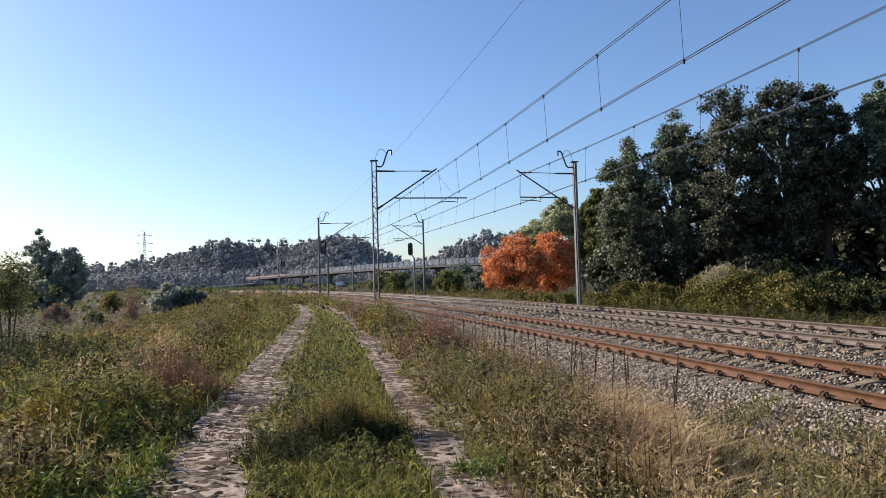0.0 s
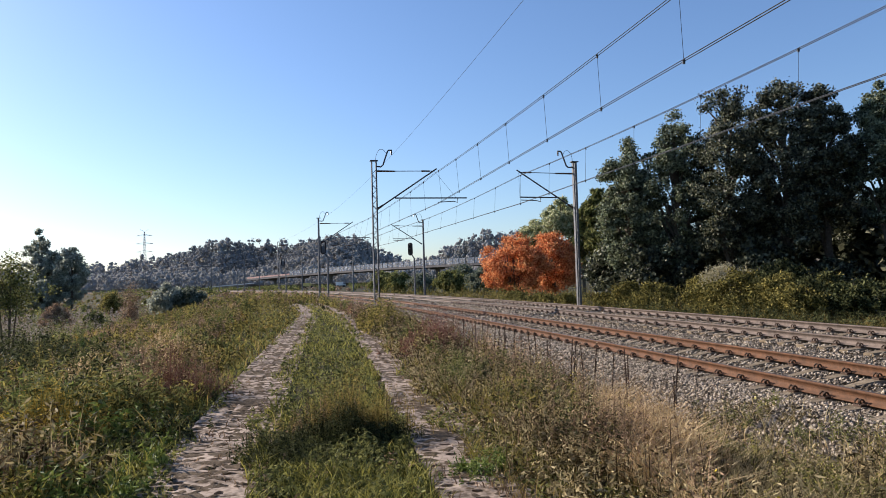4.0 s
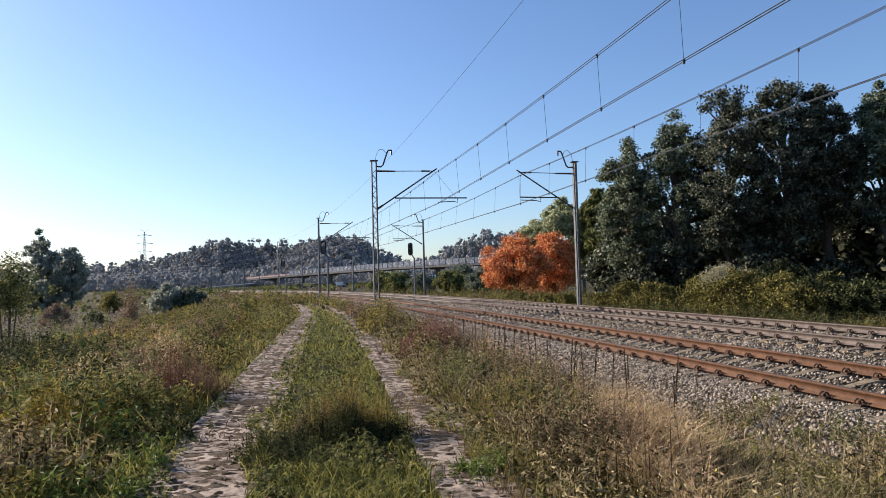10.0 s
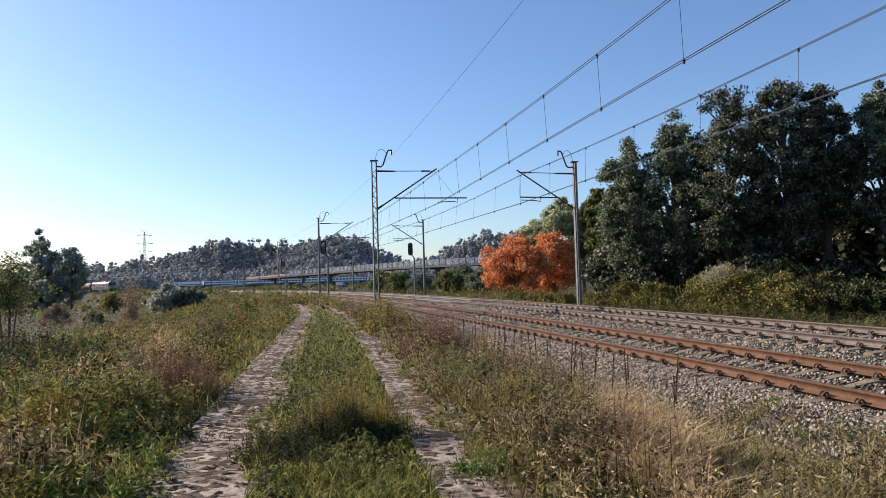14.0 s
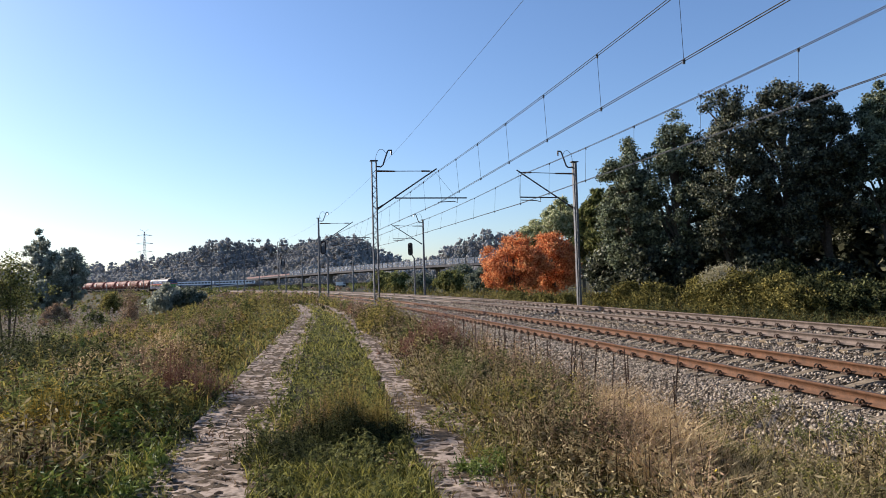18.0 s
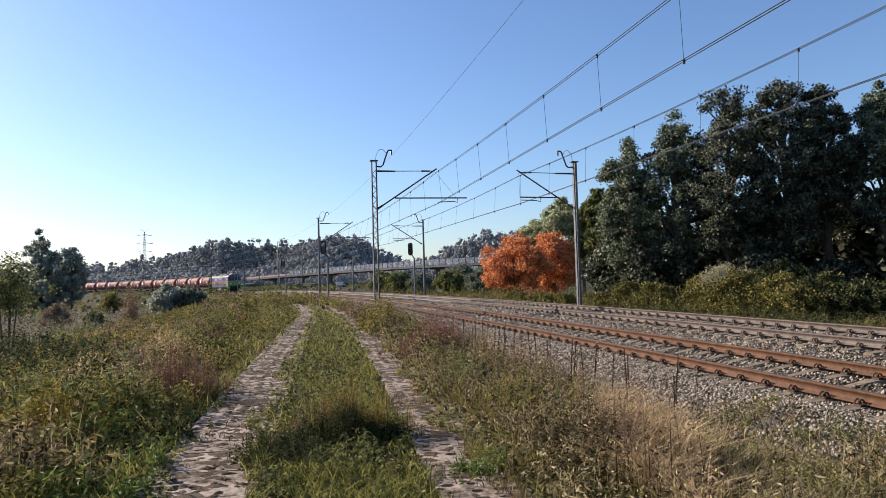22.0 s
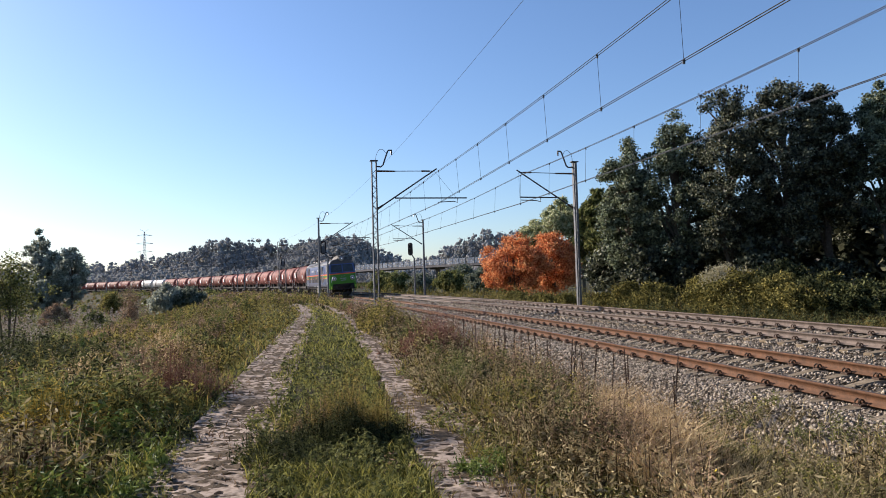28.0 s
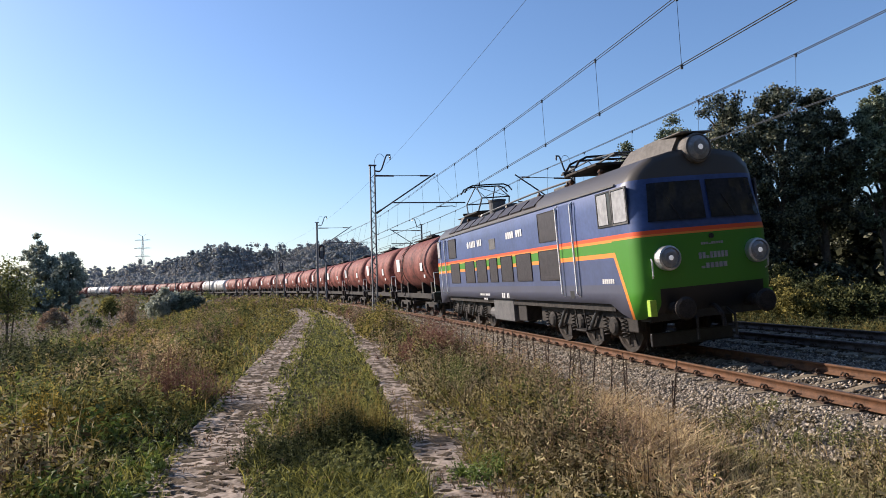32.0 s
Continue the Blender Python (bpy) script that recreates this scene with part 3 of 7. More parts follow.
catenary("overhead_line", MASTS_L, [-0.46, -0.42, -0.33], [5.81, 5.52, 5.51], [-0.46, -0.54, 0.1], [7.38, 7.09, 7.2], 0.24, 13.55, 3.63, "twin contact and messenger wires over the track")
catenary("overhead_line", MASTS_R, [3.97, 3.80, 3.85], [5.55, 5.42, 5.41], [4.05, 3.87, 4.1], [7.27, 6.91, 6.75], 0.27, 19.6, 3.95, "twin contact and messenger wires over the second track")
fw = empty("earth_wire", "thin earth wire strung from mast top to mast top", "wire")
pts = []
for a, b in zip([-32.0] + MASTS_L, MASTS_L):
    for q in np.linspace(0, 1, 9)[:-1]:
        s = a + q * (b - a)
        x, y, _ = line(s, LU + 0.93)
        pts.append((float(x), float(y), float(rail_z(s, 0)) + 8.0))
part("strand", tube(pts, 0.006, 4), M_WIRE, fw)

# ---------------------------------------------------------------- plants
RNG = np.random.default_rng(11)


def tuft(x, y):
    """Unevenness of growth at the scale of single tussocks, about 0 to 1."""
    q = np.zeros_like(x)
    for k, (f, w) in enumerate(((1.9, 0.8), (4.3, 1.0), (7.9, 0.7))):
        c, s = math.cos(1.1 * k + 0.4), math.sin(1.1 * k + 0.4)
        X, Y = x * c - y * s, x * s + y * c
        q = q + w * np.sin(X * f + 1.9 * np.sin(Y * f * 0.7 + k)) * np.sin(Y * f * 0.9 + 1.4 * np.sin(X * f * 0.6 - k))
    return np.clip(0.5 + 0.42 * q, 0, 1)


def blades(P, h, w, lean, rng=RNG):
    """Curved grass blades of three triangles at the places P."""
    n = len(P)
    h = h * (0.55 + 0.85 * tuft(P[:, 0], P[:, 1]))
    a = rng.uniform(0, 2 * np.pi, n)
    b = rng.uniform(0, 2 * np.pi, n)
    side = np.stack([np.cos(a), np.sin(a), 0 * a], 1) * (w / 2)[:, None]
    bend = np.stack([np.cos(b), np.sin(b), 0 * b], 1) * (h * lean * rng.uniform(0.3, 1.3, n))[:, None]
    up = np.stack([0 * h, 0 * h, h], 1)
    mid = P + up * 0.55 + bend * 0.3
    tip = P + up * 0.95 + bend
    v = np.stack([P - side, P + side, mid - side * 0.75, mid + side * 0.75, tip], 1)
    f = np.array([(0, 1, 3), (0, 3, 2), (2, 3, 4)])[None] + (np.arange(n) * 5)[:, None, None]
    return v.reshape(-1, 3), f.reshape(-1, 3)


def leaves(C, size, rng=RNG, flat=0.0, long=1.6, droop=0.0):
    """Small folded leaves centred at C."""
    n = len(C)
    d = rng.normal(0, 1, (n, 3))
    d[:, 2] = d[:, 2] * (1 - flat) - droop
    d /= np.linalg.norm(d, axis=1)[:, None] + 1e-9
    q = rng.normal(0, 1, (n, 3))
    q -= (q * d).sum(1)[:, None] * d
    q /= np.linalg.norm(q, axis=1)[:, None] + 1e-9
    nn = np.cross(d, q)
    s = np.asarray(size)[:, None] if np.ndim(size) else np.full((n, 1), size)
    v = np.stack([C - d * s * long / 2, C + q * s * 0.5 + nn * s * 0.12, C + d * s * long / 2, C - q * s * 0.5 + nn * s * 0.12], 1)
    f = np.array([(0, 1, 2, 3)])[None] + (np.arange(n) * 4)[:, None, None]
    return v.reshape(-1, 3), f.reshape(-1, 4)


def stuff(name, v, f, material, label, cat="weeds"):
    return tagged(new(name, quick_mesh(name, v, f, material)), label, cat, kind="stuff")


def scatter(n, r0, r1, keep, rng=RNG, half=37, even=0.12):
    """Places in the wedge before the eye, thinning out with distance; keep(s, u, x, y) picks."""
    off = rng.integers(0, 3) * 3.0
    r = np.exp(rng.uniform(np.log(r0), np.log(r1), n))
    a = np.radians(rng.uniform(-half, half, n))
    x, y = r * np.sin(a), r * np.cos(a)
    s, u = beside(x, y)
    k = keep(s, u, x, y) & (rng.uniform(0, 1, n) < even + 1.25 * tuft(x + off, y - 2 * off))
    x, y, r = x[k], y[k], r[k]
    return np.stack([x, y, ground_z(x, y) - 0.01], 1), r, s[k], u[k]


def off_road(s, u, tall=True):
    """True where plants may stand: not on the bare middle of the slabs."""
    uL = np.interp(s, [a for a, _ in PATH_L], [b for _, b in PATH_L])
    uR = np.interp(s, [a for a, _ in PATH_R], [b for _, b in PATH_R])
    fade = s > 60
    ed = 0.19 * np.sin(s * 2.3) * np.sin(s * 0.9 + 1)
    left = (u < uL - np.interp(s, [12, 16, 22], [0.28, 0.26, 0.12]) + ed) | (u > uL + np.interp(s, [12, 20, 40], [0.36, 0.42, 0.36]) + ed)
    right = (u < uR - np.interp(s, [12, 22, 40], [0.44, 0.16, 0.10]) - ed * 0.5) | (u > uR + np.interp(s, [12, 22, 40], [0.05, 0.30, 0.22]) + ed)
    return (left & right) | fade


def middle(s, u):
    uL = np.interp(s, [a for a, _ in PATH_L], [b for _, b in PATH_L])
    uR = np.interp(s, [a for a, _ in PATH_R], [b for _, b in PATH_R])
    return (u > uL) & (u < uR)


def patch(x, y, f, seed=0.0):
    """Soft patchiness over the plan, about -1 to 1."""
    return np.sin(x * f + 1.7 * np.sin(y * f * 0.8 + seed)) * np.sin(y * f * 0.9 + 1.3 * np.sin(x * f * 0.7 - seed) + seed)


def herbs(P, h, n_leaf, size, rng=RNG, spread=0.35, low=0.15, stem=0.006):
    """Upright leafy weeds: a thin stem each, with leaves set round it."""
    n = len(P)
    h = h * (0.32 + 1.2 * tuft(P[:, 0] + 3.0, P[:, 1]))
    t = rng.uniform(low, 1.0, (n, n_leaf))
    a = rng.uniform(0, 2 * np.pi, (n, n_leaf))
    rr = spread * h[:, None] * (1.15 - t) * rng.uniform(0.2, 1, (n, n_leaf)) * 0.6 + 0.01
    b = rng.uniform(0, 2 * np.pi, n)
    le = rng.uniform(0, 0.3, n) * h
    C = np.stack([P[:, 0, None] + rr * np.cos(a) + (le * np.cos(b))[:, None] * t ** 2, P[:, 1, None] + rr * np.sin(a) + (le * np.sin(b))[:, None] * t ** 2, P[:, 2, None] + h[:, None] * t], -1).reshape(-1, 3)
    sz = (np.asarray(size)[:, None] * (1.1 - 0.55 * t) * rng.uniform(0.5, 1.35, (n, n_leaf))).ravel()
    v, f = leaves(C, sz * 0.86, rng, 0.4, 3.5, 0.45)
    f = np.concatenate([f[:, [0, 1, 2]], f[:, [0, 2, 3]]])
    side = np.stack([np.cos(b + 1.57), np.sin(b + 1.57), 0 * b], 1) * (stem + 0.12 * np.asarray(size))[:, None] * 0.5
    mid = P + np.stack([0.25 * le * np.cos(b), 0.25 * le * np.sin(b), 0.5 * h], 1)
    tip = P + np.stack([le * np.cos(b), le * np.sin(b), h], 1)
    sv = np.stack([P - side, P + side, mid - side * 0.7, mid + side * 0.7, tip], 1).reshape(-1, 3)
    sf = (np.array([(0, 1, 3), (0, 3, 2), (2, 3, 4)])[None] + (np.arange(n) * 5)[:, None, None]).reshape(-1, 3)
    return np.concatenate([v, sv]), np.concatenate([f, sf + len(v)])


def plant_all():
    rng = RNG
    strip = lambda s, u, x, y: (u > -6.0) & (u < -2.7) & off_road(s, u)
    # short green turf between and beside the slabs
    P, r, s, u = scatter(170000, 3.4, 60, lambda s, u, x, y: off_road(s, u) & (u > -11.5) & (u < -4.6), even=0.35)
    k = (middle(s, u) & ((s > 9.5) | (rng.uniform(0, 1, len(s)) < 0.8))) | (rng.uniform(0, 1, len(s)) < 0.5)
    P, r = P[k], r[k]
    h = rng.uniform(0.04, 0.13, len(P)) * (1 + 0.5 * (patch(P[:, 0], P[:, 1], 1.3) > 0.2))
    stuff("short_grass", *blades(P, h, 0.004 + 0.001 * r, 1.1), M_GRASS, "short green grass along the slab road", "grass")
    P, r, s, u = scatter(45000, 3.4, 60, lambda s, u, x, y: off_road(s, u) & middle(s, u) & (s > 9.5) & (patch(x, y, 0.9, 12) > -0.3))
    stuff("dry_turf", *blades(P, rng.uniform(0.05, 0.16, len(P)), 0.004 + 0.0009 * r, 1.0), M_MEADOW, "yellowed grass in the middle of the road", "grass")
    P, r, s, u = scatter(4500, 3.4, 40, lambda s, u, x, y: off_road(s, u) & middle(s, u) & (patch(x, y, 1.3, 5) > 0.0))
    stuff("turf_weeds", *herbs(P, rng.uniform(0.08, 0.26, len(P)), 18, 0.024 + 0.0012 * r, rng), M_GREEN, "dull green weeds in the middle of the road", "weeds")
    # low clover-like leaves in the turf
    P, r, s, u = scatter(90000, 3.4, 40, lambda s, u, x, y: off_road(s, u) & (u > -10.8) & (u < -5.2), even=0.6)
    P[:, 2] += rng.uniform(0.01, 0.10, len(P))
    stuff("ground_herbs", *leaves(P, 0.018 + 0.0016 * r, rng, 0.6, 1.8), M_GREEN, "low green herbs in the turf", "weeds")
    # sprigs in the holes and joints of the slabs
    P, r, s, u = scatter(40000, 3.4, 45, lambda s, u, x, y: ~off_road(s, u) & (patch(x, y, 4.0, 1) > -0.05))
    P[:, 2] += 0.02
    stuff("joint_grass", *blades(P, rng.uniform(0.03, 0.09, len(P)), 0.006 + 0.0012 * r, 0.7), M_DRY, "dry grass in the slab joints", "grass")
    # rough meadow to the left
    P, r, s, u = scatter(80000, 3.4, 230, lambda s, u, x, y: ((u < -10.1) | ((s > 56) & (u < -3.2))) & (u > -140))
    h = rng.uniform(0.10, 0.28, len(P))
    stuff("meadow_grass", *blades(P, h, 0.008 + 0.0013 * r, 0.55), M_MEADOW, "tall yellowing meadow grass", "grass")
    P, r, s, u = scatter(60000, 3.4, 90, lambda s, u, x, y: (u < -9.7) & (u > -18) & (patch(x, y, 0.55, 3) > 0.0))
    stuff("meadow_green", *blades(P, rng.uniform(0.1, 0.26, len(P)), 0.008 + 0.0014 * r, 0.6), M_GRASS, "green grass tufts in the meadow", "grass")
    P, r, s, u = scatter(26000, 8, 70, lambda s, u, x, y: (u < np.interp(s, [a for a, _ in PATH_L], [b for _, b in PATH_L]) - np.interp(s, [14, 22], [0.4, 0.12])) & (u > -16))
    stuff("roadside_grass", *blades(P, rng.uniform(0.1, 0.3, len(P)), 0.007 + 0.0014 * r, 0.8), M_MEADOW, "olive grass along the road edge", "grass")
    P, r, s, u = scatter(9000, 9, 60, lambda s, u, x, y: (u < np.interp(s, [a for a, _ in PATH_L], [b for _, b in PATH_L]) - np.interp(s, [14, 22], [0.6, 0.25])) & (u > -14) & (patch(x, y, 0.7, 4) > -0.4))
    stuff("roadside_weeds", *herbs(P, rng.uniform(0.2, 0.6, len(P)), 20, 0.028 + 0.0012 * r, rng), M_BUSH, "olive weeds along the road edge", "weeds")
    # the slabs grow over farther on
    P, r, s, u = scatter(42000, 13, 66, lambda s, u, x, y: (s > 15) & (np.minimum(abs(u - np.interp(s, [a for a, _ in PATH_L], [b for _, b in PATH_L])), abs(u - np.interp(s, [a for a, _ in PATH_R], [b for _, b in PATH_R]))) < 0.55) & (patch(x, y, 1.1, 6) > np.interp(s, [15, 30, 50, 60], [0.9, 0.6, 0.3, -0.4])))
    stuff("slab_grass", *blades(P, rng.uniform(0.08, 0.3, len(P)), 0.006 + 0.0012 * r, 0.8), M_MEADOW, "dry grass growing over the far slabs", "grass")
    edge = lambda s, u: np.minimum.reduce([abs(u - np.interp(s, [a for a, _ in q], [b for _, b in q]) - d) for q in (PATH_L, PATH_R) for d in (-0.53, 0.53)])
    P, r, s, u = scatter(50000, 3.4, 45, lambda s, u, x, y: (edge(s, u) < 0.09) & (u > -10) & (u < -4.6))
    stuff("edge_grass", *blades(P, rng.uniform(0.08, 0.24, len(P)), 0.006 + 0.0012 * r, 0.7), M_GRASS, "grass tufts along the slab edges", "grass")
    P, r, s, u = scatter(5200, 3.4, 9, lambda s, u, x, y: off_road(s, u) & middle(s, u) & (s < 9.8))
    stuff("low_leaves", *herbs(P, rng.uniform(0.05, 0.17, len(P)), 14, 0.02 + 0.0012 * r, rng, 0.9), M_GREEN, "low green leaves in the middle of the road", "weeds")
    P, r, s, u = scatter(1500, 3.4, 9, lambda s, u, x, y: off_road(s, u) & middle(s, u) & (s < 9.8) & (patch(x, y, 2.0, 2) > 0.1))
    stuff("low_leaves", *herbs(P, rng.uniform(0.06, 0.22, len(P)), 14, 0.016 + 0.0012 * r, rng, 0.9), M_DRY, "low withered leaves in the middle of the road", "weeds")
    # grass creeping up the ballast slope
    for m_, n, q in ((M_VERGE, 15000, 1.0), (M_STRAW, 15000, 4.0)):
        P, r, s, u = scatter(n, 4, 11, lambda s, u, x, y: (u > -3.1) & (u < -1.55) & (s < 9.8) & (s > 4) & (patch(x, y, 1.6, q) > -0.35 + 0.5 * (u + 2.4)))
        P[:, 2] = np.interp(u, [a for a, _ in BED], [b for _, b in BED]) + GRADE * s
        stuff("slope_grass", *blades(P, rng.uniform(0.08, 0.3, len(P)), 0.004 + 0.0008 * r, 1.2), m_, "thin dry grass creeping up the ballast", "grass")
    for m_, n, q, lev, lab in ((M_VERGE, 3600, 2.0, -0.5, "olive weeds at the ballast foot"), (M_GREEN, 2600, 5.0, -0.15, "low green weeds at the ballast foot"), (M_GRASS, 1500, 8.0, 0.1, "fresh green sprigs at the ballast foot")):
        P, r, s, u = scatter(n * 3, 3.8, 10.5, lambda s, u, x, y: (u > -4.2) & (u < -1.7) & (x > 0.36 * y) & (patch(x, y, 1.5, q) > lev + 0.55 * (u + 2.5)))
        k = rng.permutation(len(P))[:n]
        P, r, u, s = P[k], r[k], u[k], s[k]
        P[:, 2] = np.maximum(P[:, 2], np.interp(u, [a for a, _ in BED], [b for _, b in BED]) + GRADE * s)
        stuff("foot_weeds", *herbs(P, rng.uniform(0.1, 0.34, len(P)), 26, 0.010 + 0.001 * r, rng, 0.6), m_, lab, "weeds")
    P, r, s, u = scatter(260, 3.8, 9.5, lambda s, u, x, y: (u > -4.0) & (u < -2.0) & (x > 0.4 * y) & (patch(x, y, 1.1, 6) > 0.0))
    P[:, 2] += rng.uniform(0.16, 0.34, len(P))
    stuff("flowers", *leaves(P, np.full(len(P), 0.02), rng, 0.8, 1.1), M_YELLOW, "small yellow flowers at the ballast foot", "flowers")
    # leafy weeds, left, in patches of one kind each and lower towards the edge of the bank
    edge_low = lambda u: np.interp(u, [-22, -17, -13, -10.5], [0.5, 0.5, 0.62, 1.0])
    damp = lambda x, y: np.clip(1.2 - abs(y - 13.5) / 4.5, 0, 1) * (x < -0.44 * y)
    for m_, n, q, lev, h0, h1, k_, nm, lab in ((M_BUSH, 15000, 1.0, -0.2, 0.2, 0.48, 0.028, "meadow_weeds", "yellow-green leafy weeds"), (M_GREEN, 12000, 8.0, 0.35, 0.15, 0.42, 0.03, "meadow_herbs", "dull green herbs in the meadow"), (M_GOLD, 13000, 5.5, 0.0, 0.18, 0.42, 0.022, "golden_weeds", "golden yellow weeds in the meadow")):
        wet = {"meadow_herbs": -1.2, "golden_weeds": 1.2, "meadow_weeds": 0.5}[nm]
        P, r, s, u = scatter(n, 3.6, 90, lambda s, u, x, y: (u < -9.8) & (u > -19) & (patch(x, y, 0.62, q) > lev + wet * damp(x, y)))
        h = rng.uniform(h0, h1, len(P)) * (0.6 + 0.8 * np.clip(patch(P[:, 0], P[:, 1], 0.9, q) + 0.35, 0, 1)) * edge_low(u)
        stuff(nm, *herbs(P, h, 22, k_ + 0.0012 * r, rng), m_, lab, "weeds")
    P, r, s, u = scatter(5200, 3.4, 9.5, lambda s, u, x, y: (u < -9.3) & (u > -12.0) & (patch(x, y, 1.4, 2) > -0.5))
    stuff("nettles", *herbs(P, rng.uniform(0.10, 0.30, len(P)), 20, 0.03 + 0.001 * r, rng, 0.7), M_NETTLE, "green nettles beside the road", "weeds")
    P, r, s, u = scatter(9000, 3.4, 40, lambda s, u, x, y: strip(s, u, x, y) & (u > -5.7) & (patch(x, y, 1.2, 11) > -0.15) & ((s > 12.5) | (x < 0.9 + 0.1 * y)))
    stuff("verge_herbs", *herbs(P, rng.uniform(0.15, 0.45, len(P)), 24, 0.028 + 0.0012 * r, rng), M_GREEN, "dull green herbs beside the ballast", "weeds")
    P, r, s, u = scatter(4500, 5, 80, lambda s, u, x, y: (u < -10.2) & (u > -18) & (patch(x, y, 0.6, 5) > 0.5))
    stuff("brown_weeds", *herbs(P, rng.uniform(0.4, 0.75, len(P)) * edge_low(u), 22, 0.011 + 0.0012 * r, rng, 0.3, 0.3), M_DRY, "withered brown seed heads", "weeds")
    # the strip between road and ballast
    P, r, s, u = scatter(30000, 3.4, 75, lambda s, u, x, y: strip(s, u, x, y) & ((s > 13) | (x < 0.5 + 0.16 * y)))
    h = rng.uniform(0.1, 0.3, len(P)) * np.interp(u, [-6, -5.3, -3.4, -2.7], [0.5, 1, 1, 0.6])
    stuff("verge_grass", *blades(P, h, 0.006 + 0.0011 * r, 0.9), M_MEADOW, "rough grass between road and ballast", "grass")
    P, r, s, u = scatter(12000, 3.4, 60, lambda s, u, x, y: strip(s, u, x, y) & (patch(x, y, 0.8, 9) > 0.0))
    P2, r2, _, _ = scatter(30000, 3.6, 14, lambda s, u, x, y: strip(s, u, x, y) & (patch(x, y, 1.1, 2) > -0.4) & (x < 0.2 + 0.19 * y))
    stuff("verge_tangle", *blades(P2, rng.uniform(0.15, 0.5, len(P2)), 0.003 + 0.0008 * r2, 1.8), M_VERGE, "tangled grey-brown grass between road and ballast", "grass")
    stuff("verge_straw", *blades(P, rng.uniform(0.15, 0.36, len(P)), 0.005 + 0.0012 * r, 1.0), M_DRY, "withered brown grass between road and ballast", "grass")
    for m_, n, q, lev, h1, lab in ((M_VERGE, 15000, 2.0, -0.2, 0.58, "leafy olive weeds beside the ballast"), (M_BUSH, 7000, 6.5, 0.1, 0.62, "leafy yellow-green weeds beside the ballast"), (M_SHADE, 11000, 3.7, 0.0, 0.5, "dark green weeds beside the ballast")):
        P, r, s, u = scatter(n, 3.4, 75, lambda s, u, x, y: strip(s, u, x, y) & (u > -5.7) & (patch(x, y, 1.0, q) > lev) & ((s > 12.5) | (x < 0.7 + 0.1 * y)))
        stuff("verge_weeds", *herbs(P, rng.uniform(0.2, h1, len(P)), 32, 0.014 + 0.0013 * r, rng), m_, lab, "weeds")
    P, r, s, u = scatter(16000, 3.4, 80, lambda s, u, x, y: strip(s, u, x, y) & (u > -5.6) & (patch(x, y, 0.9, 4) > 0.0) & ((s > 12) | (x < 1.3 + 0.1 * y)))
    stuff("verge_dry_weeds", *herbs(P, rng.uniform(0.3, 0.8, len(P)), 22, 0.011 + 0.0012 * r, rng, 0.3, 0.25), M_DRY, "withered brown weeds beside the ballast", "weeds")
    P, r, s, u = scatter(2600, 14, 60, lambda s, u, x, y: strip(s, u, x, y) & (u > -5.2) & ((np.abs(s - 38) < 7) | (np.abs(s - 18) < 2.2)))
    stuff("reddish_weeds", *herbs(P, rng.uniform(0.45, 0.95, len(P)), 18, 0.020 + 0.0012 * r, rng, 0.35, 0.2), M_PURPLE, "reddish withered weeds near the mast", "weeds")
    P, r, s, u = scatter(120000, 3.4, 16, lambda s, u, x, y: (u > -5.6) & (u < -2.2) & (s < 12.5) & (x > 0.3 + 0.17 * y + 0.3 * patch(x, y, 1.4, 8)) & (x < 0.4 * y + 0.5 * patch(x, y, 1.2, 3)))
    stuff("straw_grass", *blades(P, rng.uniform(0.12, 0.40, len(P)), 0.0045 + 0.0008 * r, 1.5), M_STRAW, "bleached straw-coloured grass at the ballast foot", "grass")
    P, r, s, u = scatter(60000, 3.4, 24, lambda s, u, x, y: (u > np.interp(s, [a for a, _ in PATH_R], [b for _, b in PATH_R]) + np.interp(s, [12, 20], [0.0, 0.28]) + 0.12 * patch(x, y, 2.4, 3)) & (u < -5.2))
    stuff("overhanging_grass", *blades(P, rng.uniform(0.06, 0.22, len(P)), 0.004 + 0.001 * r, 1.0), M_MEADOW, "dry grass creeping over the slab edge", "grass")
    P, r, s, u = scatter(13000, 3.4, 42, lambda s, u, x, y: (u > np.interp(s, [a for a, _ in PATH_R], [b for _, b in PATH_R]) + np.interp(s, [6, 8.5, 16, 30], [0.30, 0.08, 0.06, 0.2]) + 0.14 * patch(x, y, 2.1, 3)) & (u < -4.9))
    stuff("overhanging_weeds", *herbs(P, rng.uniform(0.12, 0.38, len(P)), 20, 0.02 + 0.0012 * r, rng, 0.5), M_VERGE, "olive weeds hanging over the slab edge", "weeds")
    P, r, s, u = scatter(3500, 3.4, 42, lambda s, u, x, y: (u > np.interp(s, [a for a, _ in PATH_R], [b for _, b in PATH_R]) + np.interp(s, [6, 8.5, 16, 30], [0.36, 0.16, 0.12, 0.25])) & (u < -4.9) & (patch(x, y, 1.3, 5) > 0.1))
    stuff("overhanging_weeds", *herbs(P, rng.uniform(0.15, 0.45, len(P)), 22, 0.012 + 0.0012 * r, rng, 0.4), M_DRY, "withered weeds hanging over the slab edge", "weeds")
    P, r, s, u = scatter(60000, 3.4, 9, lambda s, u, x, y: (u > -5.0) & (u < -2.5) & (x > 1.0 + 0.22 * y))
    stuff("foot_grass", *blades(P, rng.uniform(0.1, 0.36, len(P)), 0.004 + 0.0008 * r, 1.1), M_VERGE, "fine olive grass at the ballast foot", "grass")
